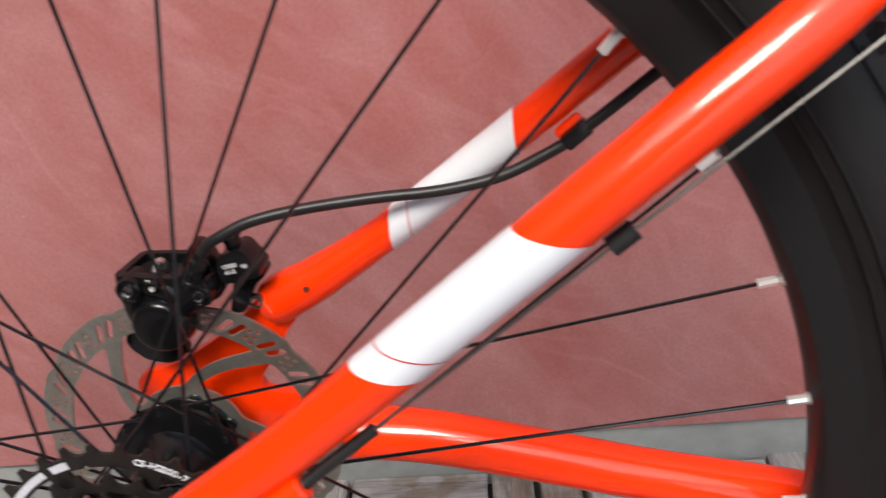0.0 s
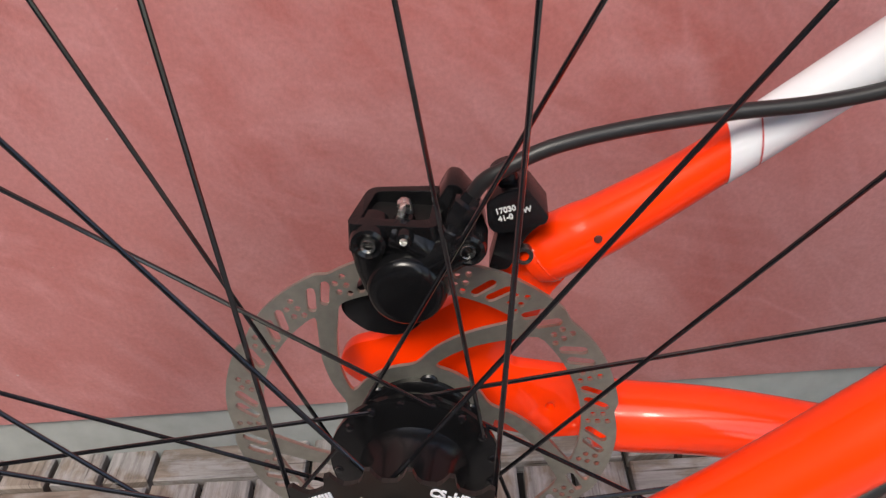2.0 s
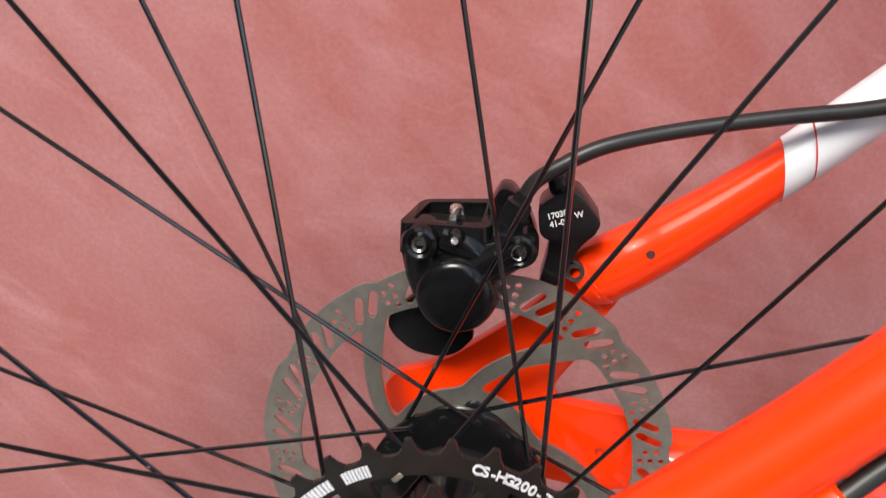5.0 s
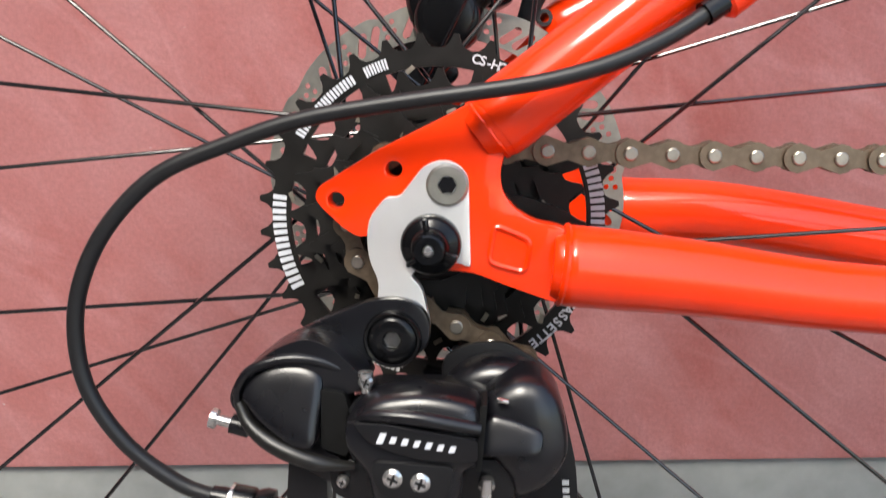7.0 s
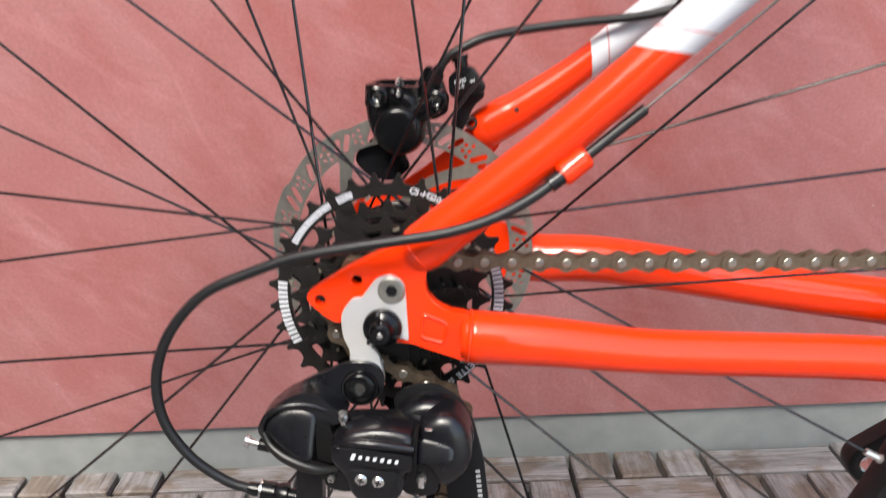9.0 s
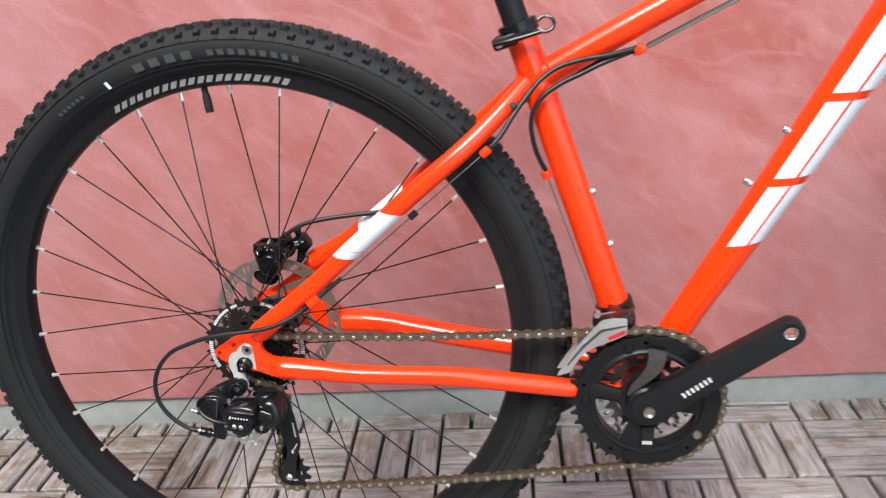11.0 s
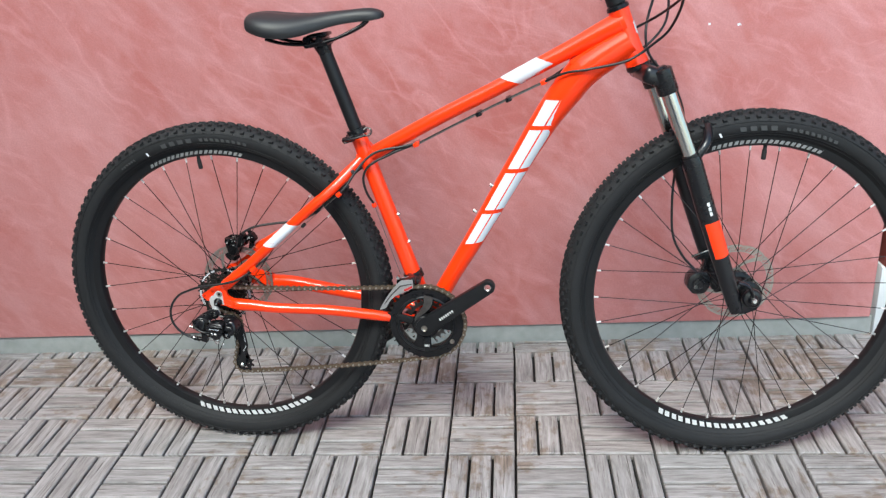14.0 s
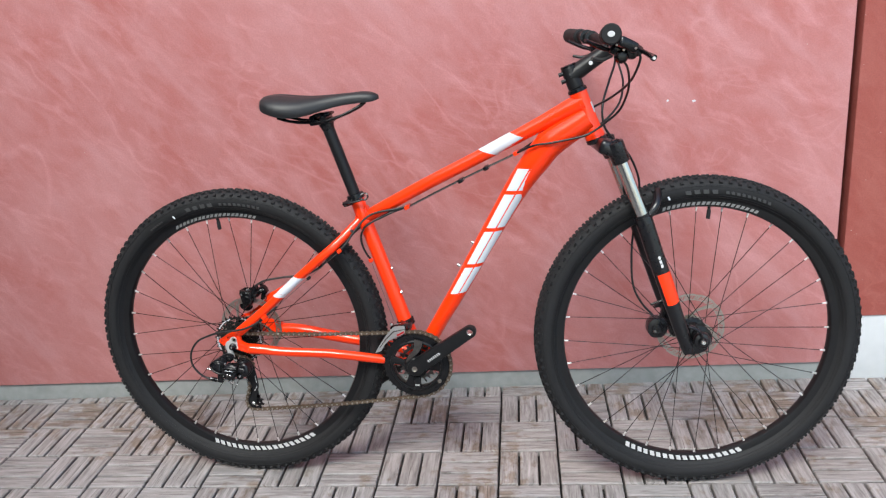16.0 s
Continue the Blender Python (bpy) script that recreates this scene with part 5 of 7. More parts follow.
bm = sweep(bmesh.new(), curve([(-0.0518, -0.0950, 0.3175), (-0.0512, -0.0956, 0.3222), (-0.0472, -0.0958, 0.3276), (-0.0390, -0.0950, 0.3306), (-0.0300, -0.0940, 0.3305), (-0.0215, -0.0930, 0.3278), (-0.0150, -0.0920, 0.3245)], 6), spread_radii([0.0012, 0.0014, 0.0014, 0.0015, 0.0016, 0.0016, 0.0012], 37), 12)
part("housing_rim", bm, GLOSS, derailleur)
bm = sweep(bmesh.new(), curve([(-0.0518, -0.0945, 0.3175), (-0.0485, -0.0962, 0.3115), (-0.0425, -0.0985, 0.3072), (-0.0350, -0.1000, 0.3040), (-0.0270, -0.1002, 0.3016), (-0.0170, -0.0975, 0.2998)], 5), spread_radii([0.0014, 0.0021, 0.0026, 0.0027, 0.0024, 0.0010], 26), 14)
part("housing_lip", bm, DUSTY, derailleur, "dusty rounded lower edge of the housing")
# dark piece set in where the shaded slot beside the panel shows
shell("link_recess", [(-0.0268, 0.3225), (-0.0200, 0.3215), (-0.0175, 0.3120), (-0.0195, 0.3020), (-0.0270, 0.3045)], -0.0965, -0.0850, 0.0006, RECESS_SHADE, r=0.001)
shell("lower_link", [(-0.0250, 0.3005), (-0.0085, 0.3005), (-0.0085, 0.2880), (-0.0160, 0.2870), (-0.0240, 0.2900)], -0.0958, -0.0850, 0.0012, BLACK, r=0.003)
# round drum round the cage pivot, and the guide wheel's cover behind it
bm = lathe(bmesh.new(), [(0.0, -0.0860), (0.0150, -0.0862), (0.0185, -0.0852), (0.0205, -0.0825), (0.0208, -0.0780), (0.0200, -0.0700), (0.0, -0.0700)], 44, (0.0245, 0.0, 0.3072))
part("pivot_drum", bm, GLOSS, derailleur, "black drum of the cage pivot")
shell("cage_pivot_housing", [(0.0130, 0.3030), (0.0290, 0.3030), (0.0300, 0.2950), (0.0285, 0.2880), (0.0202, 0.2858), (0.0128, 0.2880), (0.0115, 0.2960)], -0.0972, -0.0820, 0.0020, BLACK, r=0.003)
shell("parallelogram_back", [(-0.0200, 0.3160), (-0.0140, 0.3220), (0.0200, 0.3225), (0.0330, 0.3170), (0.0300, 0.3030), (-0.0100, 0.2960), (-0.0185, 0.3010)], -0.0965, -0.0800, 0.003, BLACK)
LINK = [(-0.0185, 0.3110), (-0.0178, 0.3180), (-0.0102, 0.3240), (0.0026, 0.3260), (0.0120, 0.3250), (0.0204, 0.3226), (0.0204, 0.3070), (0.0150, 0.3050), (0.0146, 0.2965), (0.0115, 0.2920), (0.0055, 0.2890), (-0.0060, 0.2915), (-0.0100, 0.2960), (-0.0115, 0.3035)]
pillow("outer_link_cover", LINK, -0.0940, -0.1055, -0.1112, GLOSS, "moulded black outer link", r=0.004, tilt=0.10, power=4.0)
bm = sweep(bmesh.new(), curve([(-0.0168, -0.1072, 0.3172), (-0.0095, -0.1112, 0.3208), (0.0030, -0.1122, 0.3208), (0.0195, -0.1105, 0.3176)], 6), spread_radii([0.0006, 0.0016, 0.0020, 0.0018], 19), 12)
part("link_ridge", bm, GLOSS, derailleur, "raised ridge over the link")
shell("name_panel", [(-0.0150, 0.3192), (-0.0060, 0.3190), (0.0190, 0.3152), (0.0190, 0.3090), (0.0060, 0.3090), (-0.0035, 0.3108), (-0.0110, 0.3140)], -0.1128, -0.1085, 0.0006, BLACK, r=0.0015)
bm = bmesh.new()
for k in range(7):
    x0, z0 = -0.0070 + 0.0032 * k, 0.3152 - 0.00042 * k
    w, h = (0.0009, 0.0015) if k == 0 else (0.0008, 0.0009)
    lo = [bm.verts.new((x0 + u * w + 0.4 * v * h, -0.1129, z0 + v * h)) for u, v in ((-1, -1), (1, -1), (1, 1), (-1, 1))]
    hi = [bm.verts.new(v.co + Vector((0, -0.0003, 0))) for v in lo]
    bm.faces.new(hi)
    for i in range(4):
        bm.faces.new((lo[i], lo[(i + 1) % 4], hi[(i + 1) % 4], hi[i]))
part("link_print", bm, WHITE, derailleur, "small white printed marks")
shell("screw_boss", [(-0.0098, 0.3082), (0.0126, 0.3074), (0.0118, 0.3015), (0.0092, 0.2962), (-0.0066, 0.2978), (-0.0095, 0.3030)], -0.1126, -0.1085, 0.0010, SATIN, r=0.002)
for x, z, y, r in ((-0.0040, 0.3036, -0.1126, 0.0028), (0.0036, 0.3026, -0.1126, 0.0028), (0.0215, 0.2960, -0.0990, 0.0024), (0.0185, 0.2862, -0.0960, 0.0022), (-0.0206, 0.2948, -0.0975, 0.0018), (-0.0195, 0.2888, -0.0945, 0.0016), (-0.0139, 0.3246, -0.0950, 0.0022)):
    bm = bmesh.new()
    lathe(bm, [(0.0, -0.0012), (r * 0.7, -0.0012), (r, -0.0004), (r, 0.0014)], 18, (x, y, z))
    screw = part("screw", bm, STEEL, derailleur, "small bright screw")
    bm = bmesh.new()
    for u in (0, 90):
        block(bm, (r * 1.1, 0.0005, r * 0.24), Matrix.Translation((x, y - 0.0012, z)) @ pose(0, 0, 0, 0, u + 20, 0))
    part("screw_slot", bm, BLACK, derailleur, smooth=False)
part("screw", sweep(bmesh.new(), [(-0.0139, -0.0948, 0.3215), (-0.0139, -0.0948, 0.3262), (-0.0139, -0.0948, 0.3263), (-0.0139, -0.0948, 0.3275)], [0.0014, 0.0014, 0.0022, 0.0022], 12), STEEL, derailleur, "small bright screw")
part("screw", sweep(bmesh.new(), [(0.0215, -0.1000, 0.2930), (0.0215, -0.1000, 0.2985)], 0.0017, 12), STEEL, derailleur, "small bright screw")
FRONT_KNUCKLE = [(0.0200, 0.3215), (0.0250, 0.3252), (0.0300, 0.3275), (0.0370, 0.3268), (0.0415, 0.3225), (0.0440, 0.3150), (0.0450, 0.3060), (0.0420, 0.3000), (0.0368, 0.2948), (0.0300, 0.2920), (0.0280, 0.2990), (0.0235, 0.3035), (0.0195, 0.3060)]
pillow("front_knuckle", FRONT_KNUCKLE, -0.0780, -0.0930, -0.1012, GLOSS, "rounded black front housing", tilt=0.12, power=3.4)
pillow("knuckle_cheek", [(0.0196, 0.3150), (0.0225, 0.3180), (0.0300, 0.3165), (0.0375, 0.3138), (0.0366, 0.3078), (0.0196, 0.3072)], -0.0950, -0.1014, -0.1030, GLOSS, "glossy flat on the housing", r=0.0025, tilt=0.42, power=4.0)
# dark strip painted for the shade along the seam
shell("knuckle_seam", [(0.0196, 0.3242), (0.0214, 0.3242), (0.0200, 0.3050), (0.0184, 0.3050)], -0.1098, -0.0980, 0.0006, RECESS_SHADE, r=0.0008)
bm = bmesh.new()
block(bm, (0.0036, 0.002, 0.0012), Matrix.Translation((0.0256, -0.1012, 0.3226)) @ pose(0, 0, 0, 0, 12, 0), 0.0005)
part("stop_tab", bm, STEEL, derailleur)
# cage and pulleys
CAGE = [(0.0060, 0.3235), (0.0140, 0.3290), (0.0270, 0.3300), (0.0390, 0.3225), (0.0450, 0.3110), (0.0500, 0.2900), (0.0530, 0.2590), (0.0525, 0.2540), (0.0445, 0.2330), (0.0440, 0.2180), (0.0380, 0.2065), (0.0290, 0.2060), (0.0245, 0.2150), (0.0290, 0.2280), (0.0360, 0.2430), (0.0360, 0.2530), (0.0320, 0.2640), (0.0300, 0.2850), (0.0180, 0.2950), (0.0080, 0.3050)]
cage = part("cage_plate", plate(bmesh.new(), rounded(CAGE, 0.004, 4), -0.0690, -0.0665, [], 0.0006), SATIN, derailleur, "black derailleur cage plate")
part("inner_cage_plate", plate(bmesh.new(), rounded([(0.012, 0.312), (0.028, 0.314), (0.034, 0.300), (0.044, 0.222), (0.043, 0.205), (0.030, 0.202), (0.024, 0.212), (0.018, 0.27), (0.010, 0.300)], 0.004, 4), -0.0515, -0.0500), SATIN, derailleur)
for c in (GUIDE, TENSION):
    loops = [sprocket_outline(11, 0.0205, 0.0030, 0.0030), ring_pts(0.0035, 10)]
    for k in range(5):
        a = 2 * math.pi * k / 5
        seg = [(q * math.cos(a + u), q * math.sin(a + u)) for q, us in ((0.0135, (-0.4, 0.0, 0.4)), (0.0085, (0.3, -0.3))) for u in us]
        loops.append(rounded(seg, 0.002, 2))
    bm = loops_plate(bmesh.new(), loops, -0.0610, -0.0570)
    part("jockey_wheel", bm, BLACK, derailleur, "black toothed jockey wheel", smooth=False, at=Matrix.Translation((c[0], 0, c[1])))
    part("pulley_bolt", lathe(bmesh.new(), [(0.0, -0.0025), (0.0024, -0.0025), (0.0040, -0.0012), (0.0040, 0.0)], 16, (c[0], -0.0690, c[1])), STEEL, derailleur)
for i, ch in enumerate("SPEED"):
    lettering("cage_letter", ch, 0.0024, facing(0.0452 + 0.0009 * i, -0.0692, 0.2503 + 0.00155 * i, 60), GREYPRINT, derailleur)
lettering("cage_letter", "6/7", 0.0038, facing(0.0428, -0.0692, 0.2466, 60), GREYPRINT, derailleur)
bm = bmesh.new()
for k in range(7):
    x0, z0 = 0.0483 - 0.00024 * k, 0.2672 + 0.0027 * k
    lo = [bm.verts.new((x0 + u * 0.0011, -0.0691, z0 + v * 0.0008)) for u, v in ((-1, -1), (1, -1), (1, 1), (-1, 1))]
    hi = [bm.verts.new(v.co + Vector((0, -0.0003, 0))) for v in lo]
    bm.faces.new(hi)
    for i in range(4):
        bm.faces.new((lo[i], lo[(i + 1) % 4], hi[(i + 1) % 4], hi[i]))
part("cage_print", bm, GREYPRINT, derailleur, "pale printed marks")
# adjusters, cable anchor
bm = bmesh.new()
sweep(bm, [(-0.0500, -0.0900, 0.3072), (-0.0555, -0.0900, 0.3086)], 0.0030, 12)
part("screw_sleeve", bm, BLACK, derailleur)
bm = bmesh.new()
sweep(bm, [(-0.0550, -0.0900, 0.3085), (-0.0598, -0.0900, 0.3097), (-0.0599, -0.0900, 0.3097), (-0.0617, -0.0900, 0.3102)], [0.0017, 0.0017, 0.0031, 0.0031], 12)
part("adjusting_screw", bm, STEEL, derailleur, "bright adjusting screw")
shell("cable_arm", [(-0.0375, 0.2990), (-0.0262, 0.2960), (-0.0262, 0.2745), (-0.0330, 0.2755), (-0.0400, 0.2772), (-0.0385, 0.2850)], -0.0930, -0.0850, 0.0012, BLACK, r=0.002)
bm = bmesh.new()
bp = [(-0.0628, 0.2845, 0.0030), (-0.0590, 0.2838, 0.0034), (-0.0565, 0.2833, 0.0034), (-0.0560, 0.2832, 0.0050), (-0.0500, 0.2820, 0.0052), (-0.0495, 0.2819, 0.0046), (-0.0470, 0.2814, 0.0058), (-0.0440, 0.2808, 0.0058), (-0.0435, 0.2807, 0.0038), (-0.0390, 0.2798, 0.0038)]
sweep(bm, [(x, -0.089, z) for x, z, r in bp], [r for x, z, r in bp], 12)
part("barrel_adjuster", bm, BLACK, derailleur, "ribbed black barrel adjuster")
part("adjuster_collar", sweep(bmesh.new(), [(-0.0572, -0.089, 0.2834), (-0.0562, -0.089, 0.2832)], 0.0052, 16), STEEL, derailleur)
bm = sweep(bmesh.new(), curve([(-0.030, -0.0895, 0.2805), (-0.010, -0.0965, 0.2812), (0.0, -0.0985, 0.2812), (0.0085, -0.0990, 0.2785), (0.0118, -0.0985, 0.2745)], 5), 0.0007, 6)
part("gear_wire", bm, STEEL, derailleur, "thin steel gear wire")
part("wire_cap", sweep(bmesh.new(), [(0.0114, -0.0985, 0.2752), (0.0122, -0.0985, 0.2725)], 0.0014, 8), ALLOY, derailleur)
bm = bmesh.new()
lathe(bm, [(0.0, 0.0), (0.0038, 0.0), (0.0046, 0.0008), (0.0046, 0.0058), (0.0, 0.0058)], 6, (-0.0005, -0.1010, 0.2762), axis="z")
lathe(bm, [(0.0, 0.0058), (0.0058, 0.0058), (0.0062, 0.0066), (0.0062, 0.0080), (0.0, 0.0080)], 24, (-0.0005, -0.1010, 0.2762), axis="z")
lathe(bm, [(0.0, 0.0084), (0.0072, 0.0084), (0.0074, 0.0100), (0.0070, 0.0112), (0.0046, 0.0116), (0.0046, 0.0190), (0.0, 0.0190)], 24, (-0.0005, -0.1010, 0.2762), axis="z")
part("anchor_bolt", bm, STEEL, derailleur, "bright cable anchor bolt")

# ---- fork, steered -----------------------------------------------------------
turn = Matrix.Translation(HT_BOT) @ Matrix.Rotation(radians(STEER), 4, axis) @ Matrix.Translation(-HT_BOT)


def steered(name, bm, mat, parent=None, label="", smooth=True):
    return piece(name, bm, mat, parent, label, smooth, at=turn) if parent is None else part(name, bm, mat, parent, label, smooth)


down = -axis
ahead = Vector((axis.z, 0, -axis.x))
LEG = HT_BOT + down * 0.020 + ahead * 0.026
bm = bmesh.new()
sweep(bm, [HT_BOT + down * 0.0005, HT_BOT + down * 0.003, HT_BOT + down * 0.009, HT_BOT + down * 0.012], [0.0195, 0.0225, 0.0225, 0.020], 28)
block(bm, (0.05, 0.156, 0.032), Matrix.Translation(HT_BOT + down * 0.027 + ahead * 0.014) @ pose(0, 0, 0, 0, 20, 0), 0.010, 3)
fork = steered("fork", bm, GLOSS, None, "black suspension fork with polished stanchions and orange band")
for s in (-1, 1):
    top = LEG + Vector((0, s * 0.0635, 0)) - down * 0.004
    bm = sweep(bmesh.new(), [top, top + down * 0.002, top + down * 0.044, top + down * 0.047], [0.0165, 0.0195, 0.0195, 0.0175], 28)
    part("crown_sleeve", bm, GLOSS, fork)
    bm = lathe(bmesh.new(), [(0.0, 0.004), (0.009, 0.004), (0.0125, 0.001), (0.0125, -0.002)], 20, axis="z")
    part("stanchion_cap", bm, BLACK, fork, at=Matrix.Translation(top) @ (-down).to_track_quat("Z", "Y").to_matrix().to_4x4())
    bm = sweep(bmesh.new(), [top + down * 0.04, top + down * 0.195], 0.0140, 28)
    part("stanchion", bm, CHROME, fork, "polished silver stanchion")
    low = top + down * 0.171
    end = Vector((1.0490, s * 0.0635, 0.362))
    d = (end - low).normalized()
    pts = [low, low + down * 0.002, low + down * 0.014, low + down * 0.020, low.lerp(end, 0.3), low.lerp(end, 0.6), low.lerp(end, 0.9), end, end + d * 0.012]
    bm = sweep(bmesh.new(), pts, [0.0145, 0.0185, 0.0190, 0.0188, 0.0184, 0.0172, 0.0150, 0.0138, 0.0118], 28)
    leg = part("lower_leg", bm, GLOSS, fork, "glossy black lower fork leg")
    part("dust_wiper", sweep(bmesh.new(), [low - down * 0.004, low - down * 0.003, low + down * 0.002], [0.0150, 0.0165, 0.0165], 28), BLACK, fork)
    part("decal", sleeve(bmesh.new(), low.lerp(end, 0.425), low.lerp(end, 0.640), 0.0182, 0.0172, -0.002, 0.004, (0, s, 0), 20, *((-110, 40) if s < 0 else (-40, 110))), ORANGE, fork, "orange painted band")
    bm = bmesh.new()
    for k in range(3):
        c = low.lerp(end, 0.290 + 0.03 * k)
        sleeve(bm, c, c + d * 0.0055, 0.0186, 0.0186, 0, 0.002, (0, s, 0), 4, -20, -4, 1)
    part("fork_print", bm, GREYPRINT, fork, "pale printed marks")
    tab = [(1.060, 0.372), (1.078, 0.380), (1.094, 0.376), (1.098, 0.364), (1.090, 0.353), (1.072, 0.346), (1.056, 0.344)]
    part("fork_dropout", plate(bmesh.new(), rounded(tab, 0.005, 3), s * 0.060 - 0.004, s * 0.060 + 0.004, [], 0.001), GLOSS, fork)
# arch between the legs
mid = LEG + down * 0.175
bm = sweep(bmesh.new(), curve([mid + Vector((0.006, -0.062, 0)), mid + Vector((0.028, -0.057, 0.030)), mid + Vector((0.036, -0.03, 0.052)), mid + Vector((0.037, 0.0, 0.058)), mid + Vector((0.036, 0.03, 0.052)), mid + Vector((0.028, 0.057, 0.030)), mid + Vector((0.006, 0.062, 0))], 6), 0.0085, 14, up=(1, 0, 0))
part("fork_arch", bm, GLOSS, fork, "black fork arch")
# front axle lever cup
bm = lathe(bmesh.new(), [(0.0, -0.082), (0.0075, -0.082), (0.0095, -0.079), (0.0100, -0.074), (0.0165, -0.0725), (0.0185, -0.070), (0.0190, -0.063), (0.0165, -0.058), (0.0, -0.056)], 32, (1.0805, 0, 0.3780))
cup = piece("axle_lever", bm, GLOSS, None, "black front quick-release lever", at=turn)
part("lever_blade", sweep(bmesh.new(), curve([(1.080, -0.076, 0.385), (1.072, -0.083, 0.402), (1.062, -0.085, 0.412), (1.048, -0.083, 0.417)], 4), [0.006] * 13, 10, flat=0.6), GLOSS, cup)
part("lever_pin", lathe(bmesh.new(), [(0.0, -0.086), (0.004, -0.086), (0.005, -0.084), (0.005, -0.078)], 14, (1.0800, 0, 0.3785)), STEEL, cup)

# ---- brake calipers ----------------------------------------------------------
def caliper_rear():
    """A cast caliper: open box over the pads, round piston housing, two bolted lugs, hose nut, and the adapter behind."""
    out = [(-0.0185, 0.4545), (-0.0172, 0.4585), (-0.0120, 0.4600), (0.0085, 0.4585), (0.0140, 0.4560), (0.0165, 0.4480), (0.0150, 0.4350), (0.0105, 0.4285), (0.0010, 0.4238), (-0.0090, 0.4268), (-0.0140, 0.4340), (-0.0165, 0.4440)]
    bm = plate(bmesh.new(), rounded(out, 0.004, 4), 0.0410, 0.0640, [], 0.0030)
    body = piece("rear_brake_caliper", bm, GLASSY, None, "black hydraulic brake caliper on the left stay")
    # cast walls of the box over the pads, round a deep opening
    outer = rounded([(-0.0184, 0.0404), (0.0135, 0.0410), (0.0150, 0.0655), (-0.0132, 0.0655)], 0.0045, 5)
    inner = rounded([(-0.0136, 0.0446), (0.0100, 0.0452), (0.0112, 0.0622), (-0.0100, 0.0622)], 0.0022, 4)
    bm = loops_plate(bmesh.new(), [outer, inner], 0.4535, 0.4660)
    for v in bm.verts:
        x, top, y = v.co
        drop = (0.10 * max(0.0, x + 0.012) + 0.0016) * max(0.0, 0.0655 - y) / 0.027 if top > 0.46 else 0.0
        flare = 0.0016 if top < 0.46 else 0.0
        v.co = (x - math.copysign(flare, -x) * 0.6, y, top - drop)
    bmesh.ops.recalc_face_normals(bm, faces=bm.faces)
    rim_edges = [e for e in bm.edges if all(v.co.z > 0.459 for v in e.verts)]
    bmesh.ops.bevel(bm, geom=rim_edges, offset=0.0014, segments=4, affect="EDGES", clamp_overlap=True)
    part("pad_box", bm, GLASSY, body, "cast black box round the pads")
    # dark floor of the opening, its depth of shade in the colour
    bm = bmesh.new()
    block(bm, (0.0250, 0.0200, 0.0012), Matrix.Translation((-0.0015, 0.0530, 0.4602)) @ pose(0, 0, 0, 0, 6, 0))
    part("pad_opening", bm, RECESS_SHADE, body)
    bm = sweep(bmesh.new(), curve([(0.0000, 0.0478, 0.4606), (0.0002, 0.0482, 0.4642), (0.0010, 0.0502, 0.4662), (0.0020, 0.0528, 0.4650), (0.0022, 0.0540, 0.4612)], 4), 0.0030, 8, flat=0.5)
    part("pad_spring", bm, STEEL, body, "bright pad spring")
    # piston housing with its flat cap, and the shoulders that run into the bolt lugs
    bm = lathe(bmesh.new(), [(0.0, 0.0), (0.0098, 0.0002), (0.0118, 0.0007), (0.0131, 0.0018), (0.0140, 0.0036), (0.0147, 0.0064), (0.0153, 0.0110)], 48, (0.0011, 0.0348, 0.4386))
    part("piston_housing", bm, GLASSY, body, "round black piston housing")
    for pts, radii in (([(-0.0106, 0.0445, 0.4577), (-0.0112, 0.0450, 0.4480), (-0.0085, 0.0452, 0.4390)], [0.0072, 0.0064, 0.0070]), ([(0.0060, 0.0450, 0.4450), (0.0150, 0.0440, 0.4505), (0.0234, 0.0432, 0.4550)], [0.0085, 0.0074, 0.0066]), ([(-0.0040, 0.0450, 0.4590), (0.0060, 0.0455, 0.4540), (0.0130, 0.0450, 0.4480)], [0.0060, 0.0072, 0.0070])):
        line = curve(pts, 5)
        part("shoulder", sweep(bmesh.new(), line, spread_radii(radii, len(line)), 18), GLASSY, body)
    for x, z, r, boss in ((-0.0106, 0.4577, 0.0029, 0.0068), (0.0234, 0.4550, 0.0029, 0.0066), (0.0017, 0.4593, 0.0014, 0.0034)):
        part("bolt_boss", lathe(bmesh.new(), [(r + 0.0002, 0.0010), (boss - 0.0020, 0.0), (boss - 0.0007, 0.0006), (boss, 0.0026), (boss, 0.014)], 28, (x, 0.0372, z)), GLASSY, body)
        part("caliper_bolt", lathe(bmesh.new(), [(0.0, 0.0012), (r * 0.5, 0.0012), (r * 0.55, 0.0002), (r * 0.88, -0.0004), (r, 0.0002), (r, 0.003)], 18, (x, 0.0370, z)), BOLT if r > 0.002 else STEEL, body, "steel socket bolt")
    lug = [(0.0105, 0.4610), (0.0127, 0.4680), (0.0165, 0.4740), (0.0205, 0.4734), (0.0256, 0.4664), (0.0290, 0.4560), (0.0290, 0.4470), (0.0200, 0.4420), (0.0130, 0.4470)]
    part("bridge_lug", plate(bmesh.new(), rounded(lug, 0.003, 4), 0.0512, 0.0660, [], 0.0020), GLASSY, body)
    bm = bmesh.new()
    sweep(bm, [(0.0178, 0.0442, 0.4580), (0.0186, 0.0442, 0.4600), (0.0188, 0.0442, 0.4605), (0.0198, 0.0442, 0.4630)], [0.0046, 0.0046, 0.0040, 0.0040], 20)
    part("hose_thread", bm, BLACK, body)
    bm = bmesh.new()
